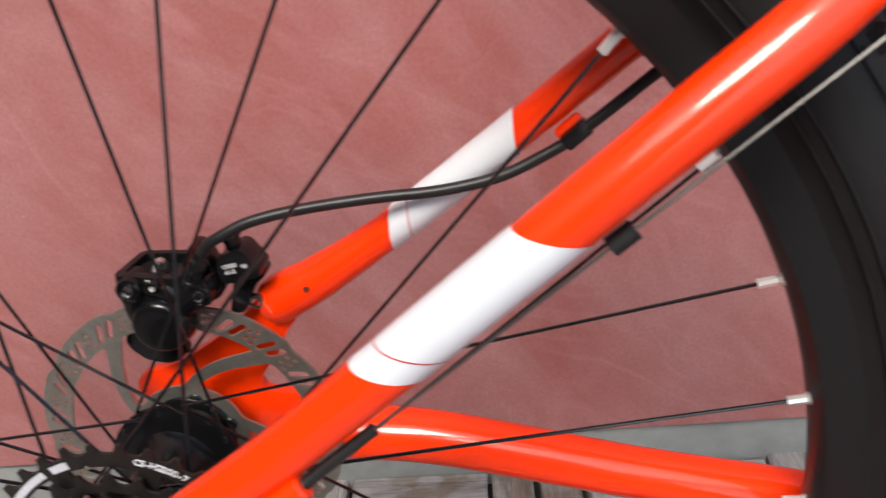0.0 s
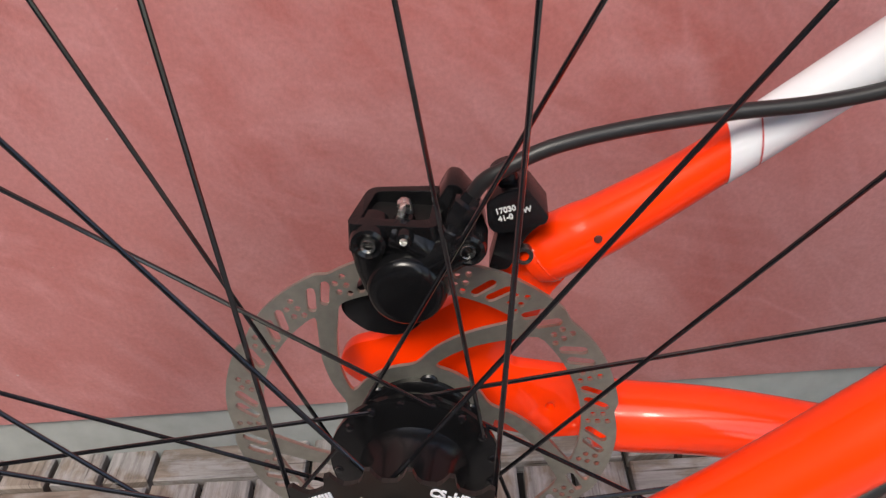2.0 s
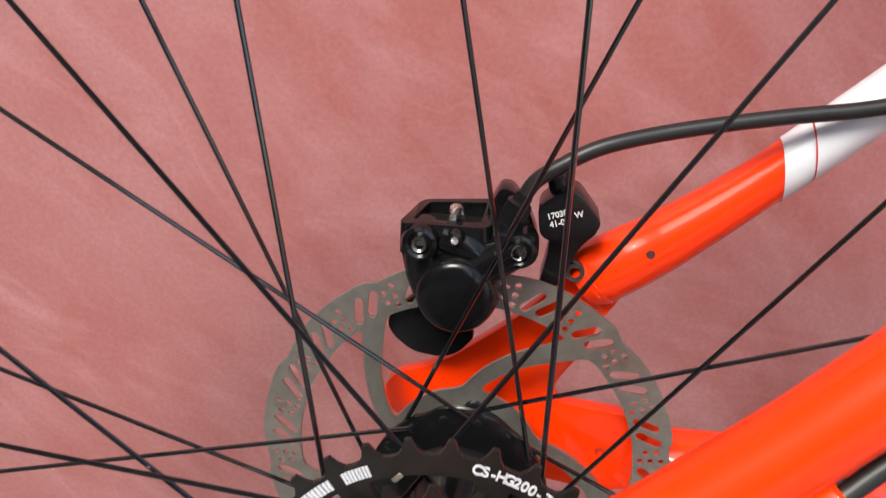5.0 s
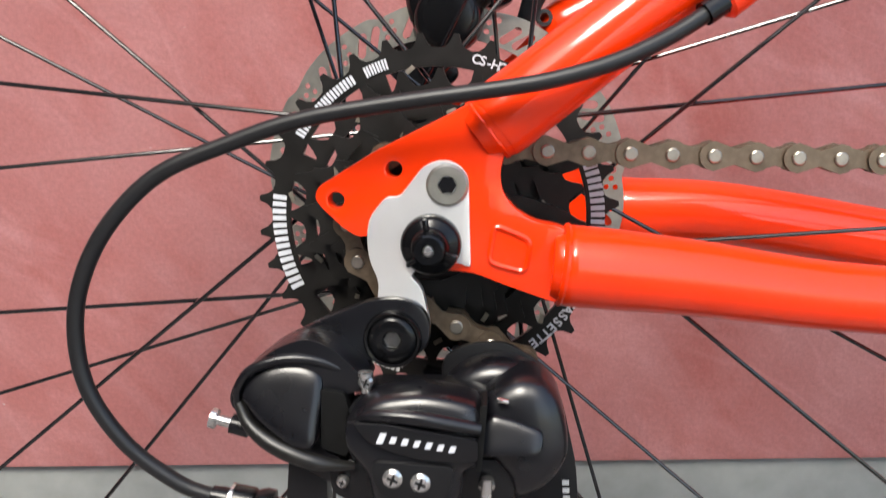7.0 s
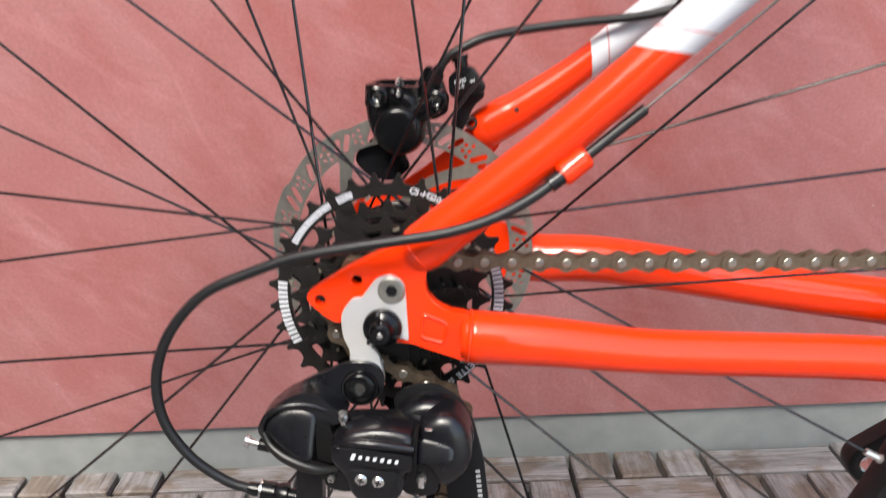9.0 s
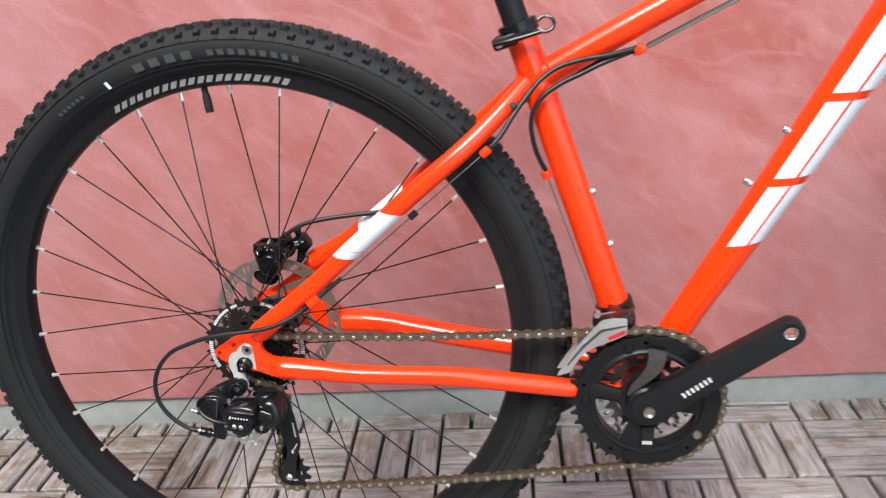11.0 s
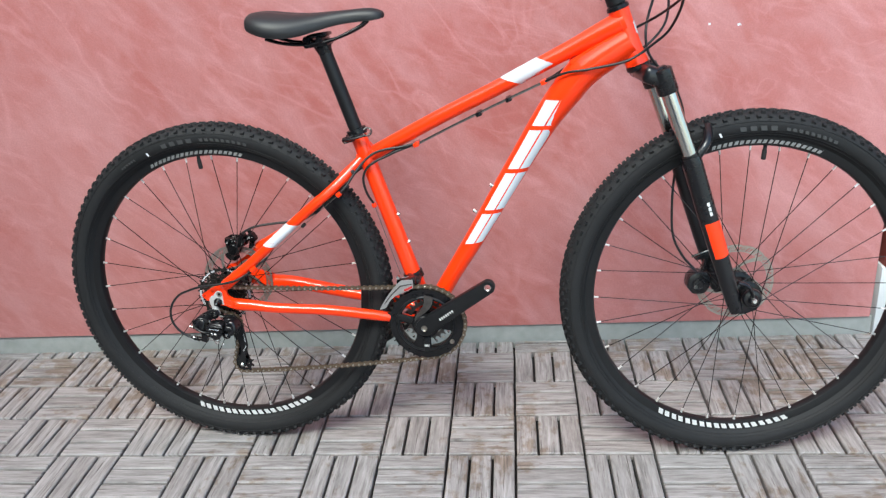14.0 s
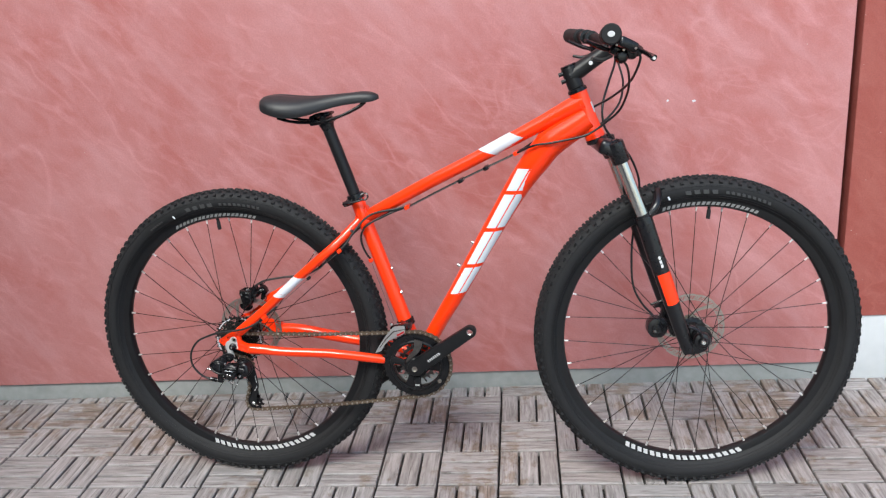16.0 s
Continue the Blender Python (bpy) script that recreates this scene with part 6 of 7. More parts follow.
    sweep(bm, [(0.0198, 0.0442, 0.4628), (0.0203, 0.0442, 0.4640), (0.0236, 0.0442, 0.4704), (0.0240, 0.0442, 0.4712), (0.0255, 0.0442, 0.4738)], [0.0044, 0.0050, 0.0050, 0.0036, 0.0033], 6)
    part("hose_nut", bm, BLACK, body, "black hexagonal hose nut")
    post = [(0.0296, 0.4675), (0.0330, 0.4708), (0.0405, 0.4738), (0.0440, 0.4727), (0.0512, 0.4622), (0.0502, 0.4590), (0.0330, 0.4552), (0.0300, 0.4580)]
    part("mount_adapter", plate(bmesh.new(), rounded(post, 0.002, 3), 0.0480, 0.0650, [], 0.0010), BLACK, body, "black brake mount adapter")
    arm = [(0.0340, 0.4580), (0.0490, 0.4600), (0.0508, 0.4560), (0.0440, 0.4500), (0.0400, 0.4420), (0.0372, 0.4350), (0.0290, 0.4350), (0.0325, 0.4480)]
    part("adapter_arm", plate(bmesh.new(), rounded(arm, 0.003, 3), 0.0560, 0.0680, [], 0.0012), BLACK, body)
    for word, x, z in (("17030", 0.0362, 0.4652), ("41-0", 0.0362, 0.4621), ("W", 0.0436, 0.4652)):
        lettering("adapter_letter", word, 0.0029, facing(x, 0.0477, z, 14), GREYPRINT, body)
    bm = bmesh.new()
    sweep(bm, [(0.0372, 0.0560, 0.4720), (0.0366, 0.0560, 0.4765), (0.0365, 0.0560, 0.4767), (0.0358, 0.0560, 0.4790)], [0.0040, 0.0040, 0.0050, 0.0050], 18)
    part("adapter_bolt", bm, BLACK, body)
    part("mount_washer", lathe(bmesh.new(), [(0.0020, 0.0), (0.0036, 0.0), (0.0038, 0.0006), (0.0038, 0.003)], 24, (0.0425, 0.0580, 0.4400)), BOLT, body, "dull steel mount washer")
    tail = [(-0.0277, 0.4200), (-0.0255, 0.4255), (-0.0150, 0.4330), (0.0000, 0.4280), (0.0060, 0.4150), (-0.0010, 0.4080), (-0.0074, 0.4062), (-0.0184, 0.4085), (-0.0255, 0.4150)]
    part("pad_backplate", plate(bmesh.new(), rounded(tail, 0.003, 3), 0.0545, 0.0590, [], 0.001), BLACK, body)
    return body


caliper_rear()
cal = piece("front_brake_caliper", plate(bmesh.new(), rounded([(0.976, 0.365), (0.978, 0.385), (0.990, 0.396), (1.010, 0.398), (1.022, 0.388), (1.024, 0.366), (1.012, 0.350), (0.988, 0.350)], 0.007, 4), 0.030, 0.064, [], 0.004), GLOSS, None, "black hydraulic brake caliper on the fork leg", at=turn @ Matrix.Translation((0.004, 0, 0.004)))
part("piston_housing", lathe(bmesh.new(), [(0.0, -0.003), (0.0085, -0.003), (0.0095, -0.0042), (0.0112, -0.004), (0.0125, -0.001), (0.0130, 0.006)], 28, (0.999, 0.030, 0.372)), GLOSS, cal)
part("housing_cap", lathe(bmesh.new(), [(0.0, -0.0055), (0.0035, -0.0055), (0.0045, -0.004)], 16, (0.993, 0.030, 0.367)), BOLT, cal)
part("mount_adapter", plate(bmesh.new(), rounded([(0.995, 0.417), (0.998, 0.425), (1.008, 0.430), (1.022, 0.435), (1.032, 0.430), (1.026, 0.412), (1.020, 0.394), (1.006, 0.392), (1.012, 0.408), (1.013, 0.420)], 0.002, 3), 0.046, 0.062, [], 0.002), BLACK, cal)
part("bracket_screw", sweep(bmesh.new(), [(0.985, 0.040, 0.428), (1.020, 0.042, 0.440)], 0.0026, 10), BOLT, cal)

# ---- stem, bar, grips, levers ------------------------------------------------
bm = bmesh.new()
sweep(bm, [HT_TOP - axis * 0.001, HT_TOP + axis * 0.001, HT_TOP + axis * 0.007, HT_TOP + axis * 0.010], [0.0185, 0.0215, 0.0205, 0.0165], 28)
headset = piece("headset_cap", bm, BLACK, None, "black headset cap")
BAR = Vector((0.9050, 0, 1.0190))
st0 = HT_TOP + axis * 0.010
st1 = HT_TOP + axis * 0.056
bm = bmesh.new()
sweep(bm, [st0, st0 + axis * 0.001, st1 - axis * 0.002, st1], [0.0165, 0.0175, 0.0175, 0.0165], 28)
neck = HT_TOP + axis * 0.036
sweep(bm, curve([neck - ahead * 0.004, neck.lerp(BAR, 0.35) + Vector((0, 0, 0.001)), neck.lerp(BAR, 0.7), BAR], 5), spread_radii([0.0185, 0.0170, 0.0158, 0.0165], 16), 24)
lathe(bm, [(0.017, -0.021), (0.0195, -0.019), (0.0195, 0.019), (0.017, 0.021)], 28, BAR)
stem = steered("stem", bm, SATIN, None, "satin black handlebar stem")
part("stem_cap", sweep(bmesh.new(), [st1, st1 + axis * 0.004, st1 + axis * 0.005], [0.0170, 0.0170, 0.0145], 28), BLACK, stem)
for h in (0.022, 0.038):
    part("stem_bolt", sweep(bmesh.new(), [st0 + axis * h - ahead * 0.016 + Vector((0, -0.008, 0)), st0 + axis * h - ahead * 0.026 + Vector((0, -0.008, 0))], 0.0046, 14), SATIN, stem)
part("stem_print", lathe(bmesh.new(), [(0.0, -0.0005), (0.0042, -0.0005), (0.0042, 0.002)], 20, (neck.lerp(BAR, 0.42).x, -0.0172, neck.lerp(BAR, 0.42).z)), GREYPRINT, stem, "small round white mark")
END_R = Vector((0.8457, -0.3548, 1.0330))
END_L = Vector((0.8473, 0.3500, 1.0500))
line = curve([END_R, (0.8560, -0.25, 1.0340), (0.8800, -0.14, 1.0310), (0.9040, -0.06, 1.0215), BAR, (0.9040, 0.06, 1.0215), (0.8800, 0.14, 1.0370), (0.8560, 0.25, 1.0460), END_L], 8)
bar = steered("handlebar", sweep(bmesh.new(), line, 0.0115, 20), SATIN, None, "black riser handlebar with rubber grips")
for s, e in ((-1, END_R), (1, END_L)):
    inner = Vector((0.8600, s * 0.225, 1.0335 if s < 0 else 1.0445))
    outw = (e - inner).normalized()
    bm = sweep(bmesh.new(), [inner, inner + outw * 0.003, inner + outw * 0.008, inner.lerp(e, 0.5), e - outw * 0.008, e + outw * 0.001, e + outw * 0.004], [0.0145, 0.0175, 0.0160, 0.0168, 0.0178, 0.0180, 0.0160], 24)
    part("grip", bm, RUBBER, bar, "black rubber grip with closed end")
    part("grip_mark", sweep(bmesh.new(), [e + outw * 0.0038, e + outw * 0.0046], 0.0062, 20, flat=0.8), GREYPRINT, bar, "round pale mark on the grip end")
    # brake lever and shifter pods
    c = Vector((0.8690, s * 0.185, 1.0325 if s < 0 else 1.0415))
    bm = bmesh.new()
    sweep(bm, [c + Vector((0, s * 0.010, 0)), c - Vector((0, s * 0.010, 0))], 0.0165, 20)
    sweep(bm, curve([c + Vector((0.010, 0, -0.008)), c + Vector((0.036, -s * 0.018, -0.018)), c + Vector((0.060, -s * 0.040, -0.030))], 4), [0.0115] * 9, 14)
    part("brake_lever", bm, BLACK, bar, "black brake lever body")
    bm = sweep(bmesh.new(), curve([c + Vector((0.036, -s * 0.012, -0.014)), c + Vector((0.060, s * 0.000, -0.030)), c + Vector((0.068, s * 0.042, -0.040)), c + Vector((0.066, s * 0.085, -0.044))], 5), 0.0064, 12, flat=0.7)
    part("lever_blade", bm, BLACK, bar)
    part("blade_tip", sweep(bmesh.new(), [c + Vector((0.0662, s * 0.082, -0.0438)), c + Vector((0.0660, s * 0.0865, -0.0441))], 0.0030, 12), GREYPRINT, bar)
    if s < 0:  # the rounded shifter pod under the right end of the bar, and its bright screws
        pod = part("shifter_pod", lathe(bmesh.new(), [(0.0, -0.017), (0.008, -0.016), (0.0125, -0.011), (0.0145, 0.0), (0.0125, 0.011), (0.008, 0.016), (0.0, 0.017)], 20, (0.8932, -0.160, 0.9945)), BLACK, bar, "rounded black shifter pod")
        block_m = Matrix.Translation((0.8985, -0.200, 1.0160)) @ pose(0, 0, 0, 0, 25, 20)
        bm = bmesh.new()
        block(bm, (0.042, 0.022, 0.020), block_m, 0.006, 3)
        part("lever_clamp", bm, BLACK, bar)
        for p in ((0.8785, -0.205, 1.0160), (0.8900, -0.212, 1.0060), (0.9120, -0.214, 1.0080)):
            part("clamp_screw", lathe(bmesh.new(), [(0.0, -0.002), (0.0016, -0.002), (0.0022, -0.001), (0.0022, 0.004)], 12, p), PIN, bar)
    c = Vector((0.8760, s * 0.150, 1.0315 if s < 0 else 1.0380))
    bm = bmesh.new()
    block(bm, (0.055, 0.040, 0.026), Matrix.Translation(c + Vector((0.022, 0, -0.026))) @ pose(0, 0, 0, 0, 18, 0), 0.009, 3)
    sweep(bm, [c + Vector((0, 0.008, 0)), c - Vector((0, 0.008, 0))], 0.0160, 18)
    part("shifter", bm, BLACK, bar, "black trigger shifter")
    part("shift_lever", sweep(bmesh.new(), curve([c + Vector((0.0, -s * 0.004, -0.026)), c + Vector((-0.022, s * 0.004, -0.018)), c + Vector((-0.052, s * 0.018, -0.004))], 5), spread_radii([0.006, 0.0085, 0.0065], 11), 12, flat=0.6), BLACK, bar)
    part("shift_lever", sweep(bmesh.new(), curve([c + Vector((0.0, s * 0.004, -0.036)), c + Vector((-0.020, s * 0.010, -0.042)), c + Vector((-0.040, s * 0.020, -0.038))], 5), spread_radii([0.005, 0.0065, 0.0055], 11), 12, flat=0.6), DIMPRINT, bar)
    part("window_mark", lathe(bmesh.new(), [(0, -0.001), (0.006, -0.001), (0.006, 0.001)], 14, c + Vector((0.035, s * 0.021, -0.024))), GREYPRINT, bar)

# ---- cables and hoses --------------------------------------------------------
def cable(name, pts, r, mat, label, steps=8, n=10):
    return piece(name, sweep(bmesh.new(), curve(pts, steps), r, n), mat, None, label)


cable("gear_housing", [(0.1216, -0.0666, 0.4603), (0.1100, -0.0690, 0.4515), (0.0965, -0.0722, 0.4412), (0.0828, -0.0775, 0.4312), (0.0705, -0.0812, 0.4232), (0.0561, -0.0848, 0.4163), (0.0412, -0.0870, 0.4116), (0.0263, -0.0880, 0.4086), (-0.0090, -0.0882, 0.4035), (-0.0340, -0.0878, 0.3988), (-0.0535, -0.0880, 0.3922), (-0.0746, -0.0890, 0.3830), (-0.0903, -0.0900, 0.3675), (-0.0992, -0.0905, 0.3500), (-0.1016, -0.0905, 0.3325), (-0.0982, -0.0905, 0.3160), (-0.0875, -0.0900, 0.2998), (-0.0727, -0.0895, 0.2883), (-0.0625, -0.0890, 0.2842)], 0.0025, HOSE, "black gear cable housing in a loose loop", 6)
cable("gear_wire", [(0.1210, -0.0667, 0.4598), (0.2036, -0.0587, 0.5274), (0.2870, -0.0490, 0.5940)], 0.0007, CABLE, "bare steel gear wire", 4, 6)
cable("wire_donut", [(0.2000, -0.0591, 0.5245), (0.2072, -0.0583, 0.5304)], 0.0036, RUBBER, "small black rubber ring on the wire", 2)
cable("housing_ferrule", [(0.0795, -0.0785, 0.4290), (0.0855, -0.0765, 0.4330)], 0.0036, BLACK, "black cable ferrule", 2)
bm = sweep(bmesh.new(), [(0.0846, -0.0752, 0.4322), (0.0856, -0.0750, 0.4329), (0.0952, -0.0728, 0.4402), (0.0962, -0.0726, 0.4410)], [0.0044, 0.0056, 0.0056, 0.0044], 16)
piece("cable_stop", bm, ORANGE)
bm = sweep(bmesh.new(), [(0.2775, -0.0545, 0.5872), (0.2785, -0.0543, 0.5880), (0.2850, -0.0535, 0.5932), (0.2860, -0.0533, 0.5940)], [0.0036, 0.0048, 0.0048, 0.0036], 16)
piece("cable_stop", bm, ORANGE)
cable("gear_housing", [(0.2850, -0.0540, 0.5935), (0.2892, -0.0545, 0.5976), (0.2991, -0.0500, 0.6086), (0.3100, -0.0425, 0.6248), (0.3236, -0.0335, 0.6420), (0.3378, -0.0270, 0.6571), (0.3552, -0.0225, 0.6682), (0.3786, -0.0200, 0.6744), (0.4076, -0.0175, 0.6779), (0.4330, -0.0115, 0.6825)], 0.0026, HOSE, "black gear cable housing by the seat tube")
bm = sweep(bmesh.new(), [(0.3092, -0.0405, 0.6335), (0.3105, -0.0412, 0.6345), (0.3130, -0.0420, 0.6362)], [0.0036, 0.0040, 0.0030], 12)
piece("frame_plug", bm, CABLE, None, "small grey rubber plug")
cable("brake_hose", [(0.0250, 0.0440, 0.4728), (0.0292, 0.0435, 0.4785), (0.0366, 0.0432, 0.4832), (0.0514, 0.0450, 0.4895), (0.0750, 0.0490, 0.4935), (0.1072, 0.0520, 0.4968), (0.1365, 0.0530, 0.4992), (0.1626, 0.0540, 0.5045), (0.1832, 0.0545, 0.5140), (0.1976, 0.0540, 0.5235), (0.2300, 0.0490, 0.5515), (0.2650, 0.0390, 0.5850), (0.3000, 0.0230, 0.6170), (0.3350, 0.0140, 0.6400), (0.3800, 0.0080, 0.6620), (0.4300, 0.0060, 0.6795)], 0.0027, HOSE, "black hydraulic brake hose along the left stay", 6)
bm = bmesh.new()
block(bm, (0.0135, 0.0090, 0.0075), Matrix.Translation((0.1976, 0.0555, 0.5235)) @ pose(0, 0, 0, 0, -41, 0), 0.0015)
piece("hose_clip", bm, BLACK, None, "black plastic hose clip")
bm = bmesh.new()
block(bm, (0.014, 0.006, 0.007), Matrix.Translation((0.1950, 0.0590, 0.5255)) @ pose(0, 0, 0, 0, -41, 0), 0.002)
piece("hose_guide", bm, ORANGE)
TTU = [(0.4300, 0.6800), (0.5050, 0.7165), (0.5640, 0.7440), (0.6224, 0.7705), (0.6802, 0.7960), (0.7180, 0.8130)]
for y, r, mat, lab in ((-0.010, 0.0009, CABLE, "bare steel gear wire"), (0.002, 0.0026, HOSE, "black brake hose"), (0.011, 0.0009, CABLE, "bare steel gear wire")):
    cable("cable_run" if mat is HOSE else "gear_wire", [(x, y, z - 0.0045) for x, z in TTU], r, mat, lab + " under the top tube", 4)
for x, z, mat in ((0.4370, 0.6835, ORANGE), (0.5640, 0.7420, BLACK), (0.6224, 0.7690, BLACK), (0.6900, 0.8000, ORANGE)):
    bm = bmesh.new()
    block(bm, (0.012, 0.030, 0.009), Matrix.Translation((x, 0, z - 0.003)) @ pose(0, 0, 0, 0, -24, 0), 0.002)
    piece("cable_guide", bm, mat)
cable("gear_housing", [(0.6880, -0.010, 0.7965), (0.7300, -0.031, 0.8160), (0.7730, -0.037, 0.8225), (0.8337, -0.034, 0.8330), (0.8600, -0.032, 0.8440), (0.8828, -0.034, 0.8604), (0.9115, -0.050, 0.8869), (0.9257, -0.090, 0.9241), (0.9282, -0.120, 0.9539), (0.9220, -0.148, 0.9830), (0.9080, -0.156, 0.9985)], 0.0025, HOSE, "black gear cable housing to the shifter")
cable("gear_housing", [(0.6880, 0.011, 0.7965), (0.7400, 0.024, 0.8150), (0.8000, 0.028, 0.8250), (0.8500, 0.026, 0.8380), (0.8845, 0.024, 0.8596), (0.9144, 0.050, 0.8915), (0.9253, 0.100, 0.9295), (0.9190, 0.138, 0.9640), (0.9050, 0.145, 1.0050)], 0.0025, HOSE, "black gear cable housing to the shifter")
cable("brake_hose", [(0.6950, 0.002, 0.7985), (0.7500, 0.026, 0.8300), (0.8200, 0.030, 0.8700), (0.8643, 0.028, 0.8904), (0.8995, 0.000, 0.9120), (0.9259, -0.060, 0.9386), (0.9381, -0.120, 0.9631), (0.9470, -0.165, 0.9960), (0.9400, -0.172, 1.0120)], 0.0026, HOSE, "black rear brake hose to the lever")
cable("brake_hose", [(0.9020, 0.150, 1.0120), (0.9080, 0.110, 0.9800), (0.8930, 0.060, 0.9380), (0.8790, 0.020, 0.8950), (0.8800, 0.012, 0.8548), (0.8950, 0.020, 0.8250), (0.9200, 0.040, 0.8000), (0.9450, 0.055, 0.7600), (0.9600, 0.070, 0.7100), (0.9550, 0.075, 0.6600), (0.9480, 0.066, 0.6100), (0.9420, 0.045, 0.5500), (0.9450, 0.035, 0.4800), (0.9650, 0.035, 0.4350), (0.9900, 0.038, 0.4050)], 0.0026, HOSE, "black brake hose down to the front caliper")
cable("gear_housing", [(0.4340, -0.0040, 0.6805), (0.4017, -0.0170, 0.6706), (0.3782, -0.0190, 0.6605), (0.3577, -0.0215, 0.6518), (0.3398, -0.0240, 0.6402), (0.3306, -0.0245, 0.6268), (0.3271, -0.0240, 0.6117), (0.3292, -0.0215, 0.5928), (0.3337, -0.0160, 0.5758), (0.3405, -0.0080, 0.5596)], 0.0026, HOSE, "black gear cable housing behind the seat tube")
bm = sweep(bmesh.new(), [(0.3398, -0.0075, 0.5590), (0.3405, -0.0070, 0.5570), (0.3420, -0.0050, 0.5520), (0.3425, -0.0045, 0.5505)], [0.0040, 0.0054, 0.0054, 0.0040], 14)
piece("cable_stop", bm, ORANGE)
cable("gear_wire", [(0.3422, -0.0060, 0.5520), (0.3700, -0.0200, 0.4750), (0.3920, -0.0300, 0.4130)], 0.0007, CABLE, "bare steel gear wire to the front derailleur", 4, 6)
for p, d in (((0.3895, 0, 0.5333), (0.95, 0, 0.30)), ((0.4083, 0, 0.4739), (0.95, 0, 0.30)), ((0.5835, 0, 0.5935), (-0.82, 0, 0.57)), ((0.5480, 0, 0.5405), (-0.82, 0, 0.57))):
    p, d = Vector(p), Vector(d)
    piece("bottle_bolt", sweep(bmesh.new(), [p - d * 0.005, p + d * 0.001, p + d * 0.0035], [0.0042, 0.0042, 0.0030], 14), STEEL, None, "bright bottle cage bolt")
# specks of flaked plaster on the wall
for x, z, w in ((1.059, 0.827, 0.010), (1.127, 0.823, 0.013)):
    bm = bmesh.new()
    rng = random.Random(int(x * 1000))
    loops_plate(bm, [[(w * 0.5 * rng.uniform(0.5, 1.1) * math.cos(2 * math.pi * k / 9), w * 0.35 * rng.uniform(0.4, 1.1) * math.sin(2 * math.pi * k / 9)) for k in range(9)]], -0.0008, 0.0)
    tagged(part("plaster_fleck", bm, WHITE, None, smooth=False, at=WALL @ pose(x, 0, z)), "white fleck of bare plaster on the red wall", "paint chip", "flecks on the wall")

# ---------------------------------------------------------------- wooden deck tiles, slat by slat
def wood_material():
    """Weathered grey-brown hardwood: long grain, dark checks, each slat a little different."""
    m = bpy.data.materials.new("weathered_deck_wood")
    m.use_nodes = True
    t = m.node_tree
    b = t.nodes["Principled BSDF"]
    co, info = t.nodes.new("ShaderNodeTexCoord"), t.nodes.new("ShaderNodeObjectInfo")
    geo = t.nodes.new("ShaderNodeNewGeometry")
    rnd = t.nodes.new("ShaderNodeMath")
    rnd.operation = "ADD"
    t.links.new(info.outputs["Random"], rnd.inputs[0])
    t.links.new(geo.outputs["Random Per Island"], rnd.inputs[1])
    comb = t.nodes.new("ShaderNodeCombineXYZ")
    big = t.nodes.new("ShaderNodeMath")
    big.operation, big.inputs[1].default_value = "MULTIPLY", 37.0
    t.links.new(rnd.outputs[0], big.inputs[0])
    for i in range(3):
        t.links.new(big.outputs[0], comb.inputs[i])
    add = t.nodes.new("ShaderNodeVectorMath")
    t.links.new(co.outputs["UV"], add.inputs[0])
    t.links.new(comb.outputs[0], add.inputs[1])

    def grain(sx, sy, detail, rough):
        mp, n = t.nodes.new("ShaderNodeMapping"), t.nodes.new("ShaderNodeTexNoise")
        mp.inputs["Scale"].default_value = (sx, sy, 1)
        n.inputs["Scale"].default_value, n.inputs["Detail"].default_value, n.inputs["Roughness"].default_value = 1.0, detail, rough
        t.links.new(add.outputs[0], mp.inputs[0])
        t.links.new(mp.outputs[0], n.inputs["Vector"])
        return n.outputs["Fac"]

    def ramp(fac, stops):
        r = t.nodes.new("ShaderNodeValToRGB")
        for i, (p, c) in enumerate(stops):
            e = r.color_ramp.elements[i] if i < 2 else r.color_ramp.elements.new(p)
            e.position, e.color = p, (*c, 1)
        t.links.new(fac, r.inputs[0])
        return r.outputs[0]

    def mixed(kind, fac, a, c):
        x = t.nodes.new("ShaderNodeMix")
        x.data_type, x.blend_type = "RGBA", kind
        if isinstance(fac, float):
            x.inputs[0].default_value = fac
        else:
            t.links.new(fac, x.inputs[0])
        t.links.new(a, x.inputs[6])
        t.links.new(c, x.inputs[7])
        return x.outputs[2]

    long = grain(11, 115, 6, 0.68)
    patch = grain(22, 34, 5, 0.6)
    col = ramp(long, [(0.26, (0.088, 0.079, 0.077)), (0.5, (0.216, 0.199, 0.194)), (0.78, (0.352, 0.331, 0.328))])
    warm = ramp(long, [(0.3, (0.070, 0.050, 0.039)), (0.7, (0.225, 0.182, 0.152))])
    # some stretches of the deck are browner
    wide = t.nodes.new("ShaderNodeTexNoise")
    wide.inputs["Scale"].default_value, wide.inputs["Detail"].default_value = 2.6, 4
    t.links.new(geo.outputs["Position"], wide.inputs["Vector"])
    brown_mix = t.nodes.new("ShaderNodeMath")
    brown_mix.operation = "MULTIPLY_ADD"
    t.links.new(wide.outputs["Fac"], brown_mix.inputs[0])
    brown_mix.inputs[1].default_value = 0.9
    # browner towards the wall, greyer away from it, by position
    parts_, wallward, bias = t.nodes.new("ShaderNodeSeparateXYZ"), t.nodes.new("ShaderNodeMapRange"), t.nodes.new("ShaderNodeMath")
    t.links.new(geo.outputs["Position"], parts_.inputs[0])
    t.links.new(parts_.outputs[1], wallward.inputs["Value"])
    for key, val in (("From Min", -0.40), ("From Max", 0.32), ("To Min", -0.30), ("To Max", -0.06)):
        wallward.inputs[key].default_value = val
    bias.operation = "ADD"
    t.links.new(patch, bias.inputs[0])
    t.links.new(wallward.outputs[0], bias.inputs[1])
    t.links.new(bias.outputs[0], brown_mix.inputs[2])
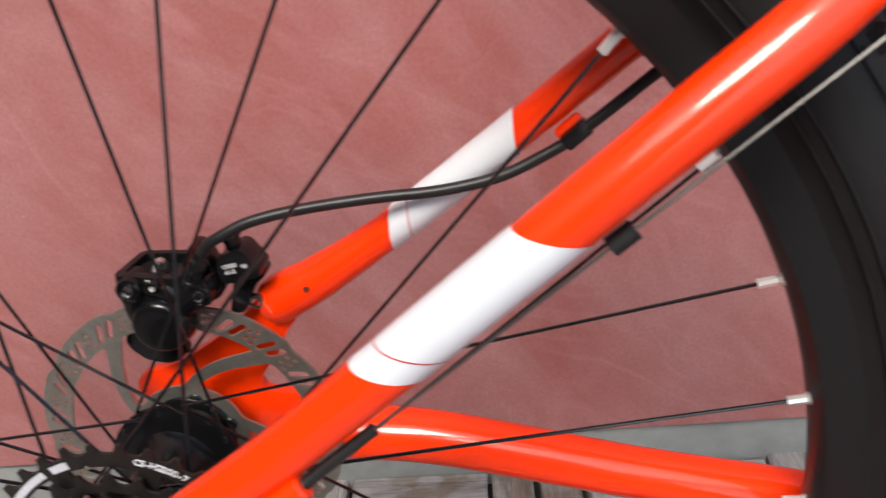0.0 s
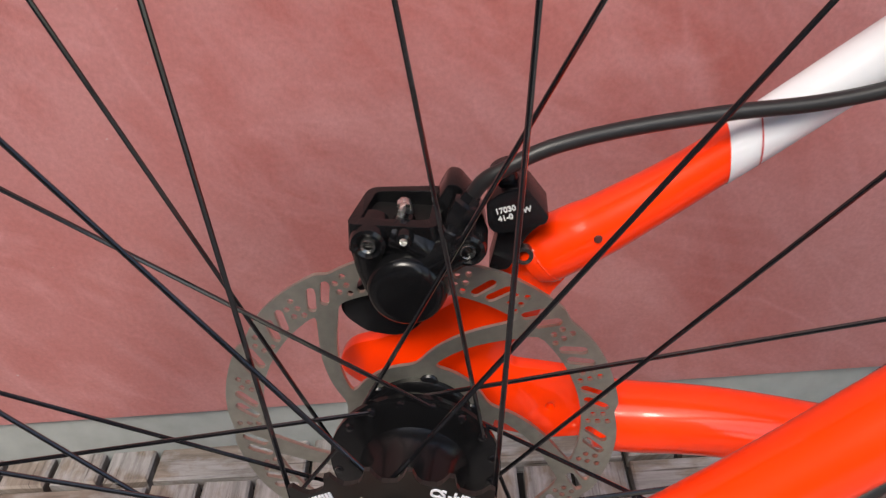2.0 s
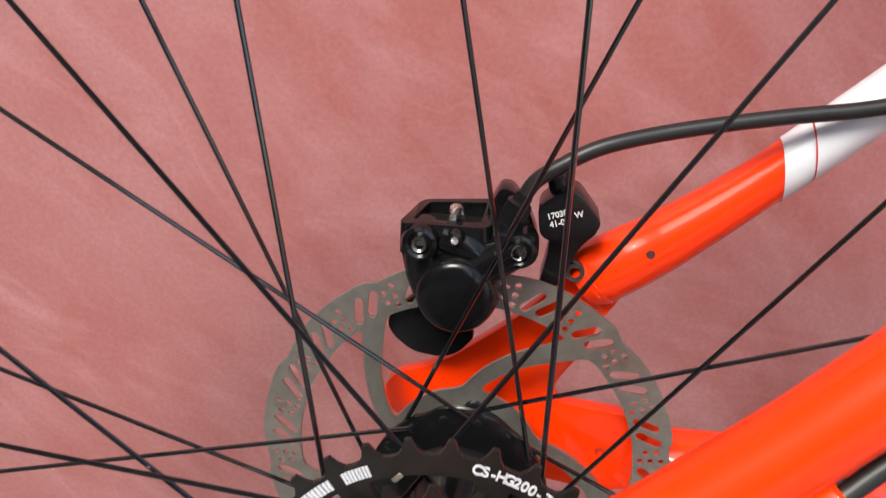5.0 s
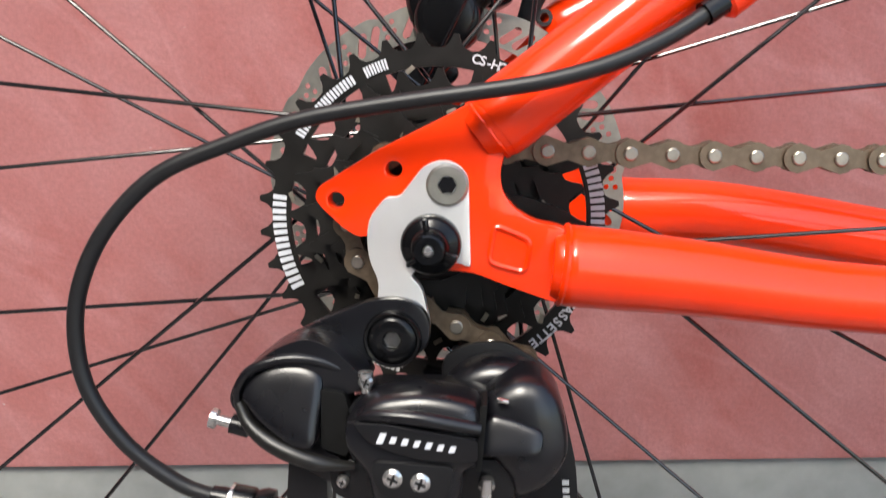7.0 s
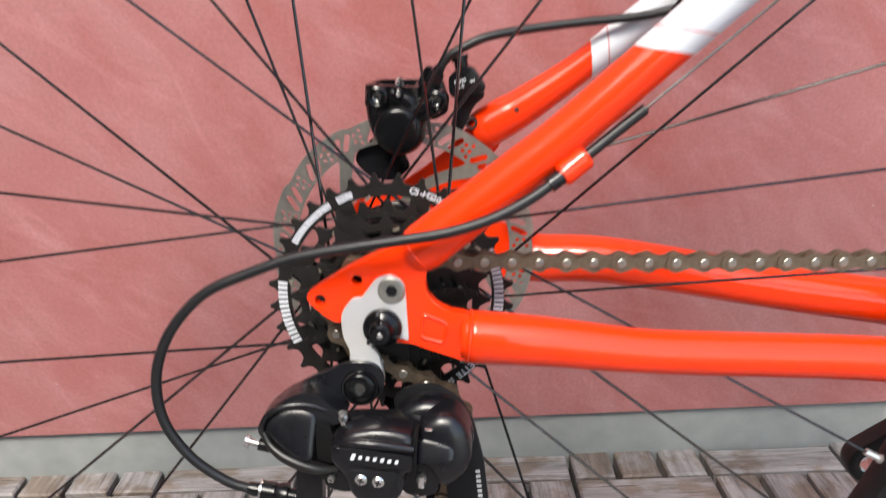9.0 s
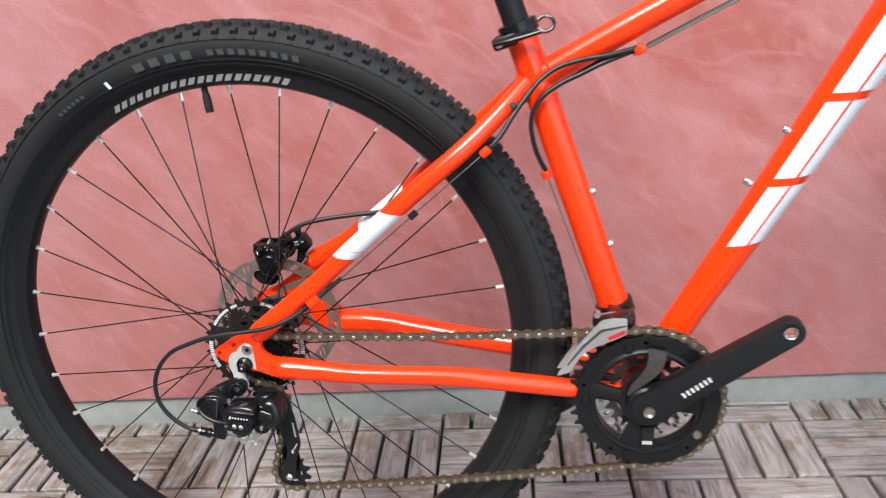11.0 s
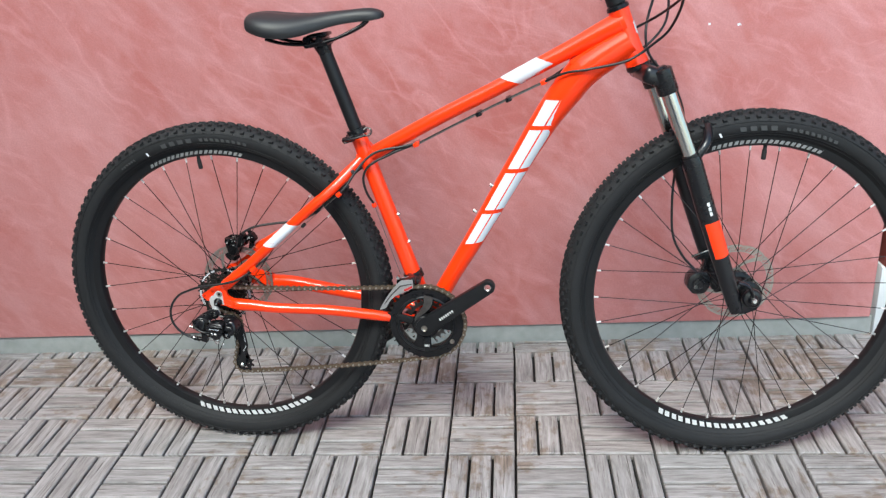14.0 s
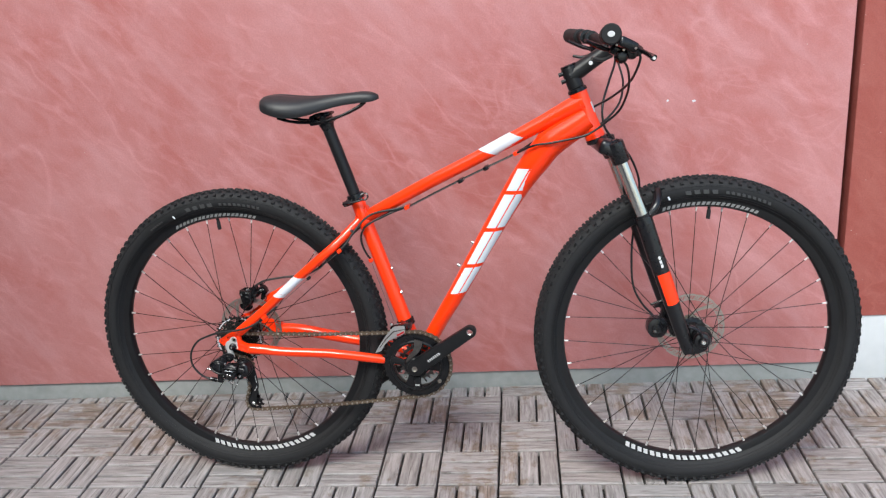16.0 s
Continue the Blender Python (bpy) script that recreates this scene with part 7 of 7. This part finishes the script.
    col = mixed("MIX", ramp(brown_mix.outputs[0], [(0.88, (0, 0, 0)), (1.24, (1, 1, 1))]), col, warm)
    tone = ramp(rnd.outputs[0], [(0.0, (0.74, 0.71, 0.69)), (1.0, (1.12, 1.12, 1.12))])
    col = mixed("MULTIPLY", 1.0, col, tone)
    cracks = ramp(grain(9, 300, 3, 0.5), [(0.30, (0.35, 0.32, 0.3)), (0.37, (1, 1, 1))])
    col = mixed("MULTIPLY", 1.0, col, cracks)
    t.links.new(col, b.inputs["Base Color"])
    b.inputs["Roughness"].default_value = 0.68
    bp = t.nodes.new("ShaderNodeBump")
    bp.inputs["Strength"].default_value, bp.inputs["Distance"].default_value = 0.6, 0.0012
    t.links.new(long, bp.inputs["Height"])
    t.links.new(bp.outputs[0], b.inputs["Normal"])
    return m


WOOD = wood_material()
UNDER = material("black_plastic_grid", (0.012, 0.011, 0.010), 0.8, grain=0.3, scale=40)
PITCH, TILE_TURN, TILE_X, TILE_Y = 0.1497, 4.45, 0.3142, 0.0848
SLAT_L, SLAT_W, SLAT_H = 0.1448, 0.0438, 0.018


def slat_verts(rng):
    """The corners of one slat with eased, slightly uneven edges; top at z = 0."""
    l, w, e = SLAT_L / 2, SLAT_W / 2, 0.0022
    j = lambda: rng.uniform(-0.0007, 0.0007)
    v = [(-l + j(), -w + j(), -SLAT_H), (l + j(), -w + j(), -SLAT_H), (l + j(), w + j(), -SLAT_H), (-l + j(), w + j(), -SLAT_H)]
    v += [(x, y, -e) for x, y, _ in v]
    v += [(x - math.copysign(e, x), y - math.copysign(e, y), 0.0) for x, y, _ in v[:4]]
    return v


SLAT_F = [(0, 1, 5, 4), (1, 2, 6, 5), (2, 3, 7, 6), (3, 0, 4, 7), (4, 5, 9, 8), (5, 6, 10, 9), (6, 7, 11, 10), (7, 4, 8, 11), (8, 9, 10, 11)]


def slat_uv(me, verts):
    uv = me.uv_layers.new(name="UVMap")
    for loop in me.loops:
        x, y, z = verts[loop.vertex_index]
        uv.data[loop.index].uv = (x, y + z)


rng = random.Random(11)
slat_meshes = []
for i in range(8):
    v = slat_verts(rng)
    me = bpy.data.meshes.new("slat")
    me.from_pydata(v, [], SLAT_F)
    slat_uv(me, v)
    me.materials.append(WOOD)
    slat_meshes.append(me)

bm = bmesh.new()
block(bm, (4.34, 1.70, 0.008), Matrix.Translation((0.2245, -0.345, -0.023)), 0.001)
floor = tagged(part("floor", bm, UNDER, None, smooth=False, at=pose(TILE_X, TILE_Y, 0, 0, 0, TILE_TURN)), "weathered wooden deck tiles, three slats to a square", "floor", kind="structure")
rest_v, rest_f, rest_local = [], [], []
for row in range(-8, 4):
    for col in range(-13, 16):
        for k in range(3):
            cx, cy = (col + 0.5) * PITCH, (row + 0.5) * PITCH
            off = (k - 1) * PITCH / 3
            along = (col + row) % 2 == 0
            m = Matrix.Translation((cx, cy + off, 0)) if along else Matrix.Translation((cx + off, cy, 0)) @ pose(0, 0, 0, 0, 0, 90)
            m = m @ pose(0, 0, rng.uniform(-0.0008, 0.0), rng.uniform(-0.5, 0.5), rng.uniform(-0.3, 0.3), rng.uniform(-0.4, 0.4) + 180 * rng.randint(0, 1))
            if row == 3 and (not along or k > 0):
                if cy + (off if along else 0) > 3.02 * PITCH + 0.05:
                    continue
            if -2 <= row <= 2 and -7 <= col <= 9 and len(floor.children) < 300:
                share("slat", slat_meshes[rng.randrange(8)], floor, m)
            else:
                v = slat_verts(rng)
                n = len(rest_v)
                rest_local += v
                rest_v += [tuple(m @ Vector(p)) for p in v]
                rest_f += [tuple(i + n for i in f) for f in SLAT_F]
me = bpy.data.meshes.new("outer_slats")
me.from_pydata(rest_v, [], rest_f)
slat_uv(me, rest_local)
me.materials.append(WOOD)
rest = new("outer_slats", me)
rest.parent = floor
tagged(rest, "further weathered wooden slats", kind="stuff")
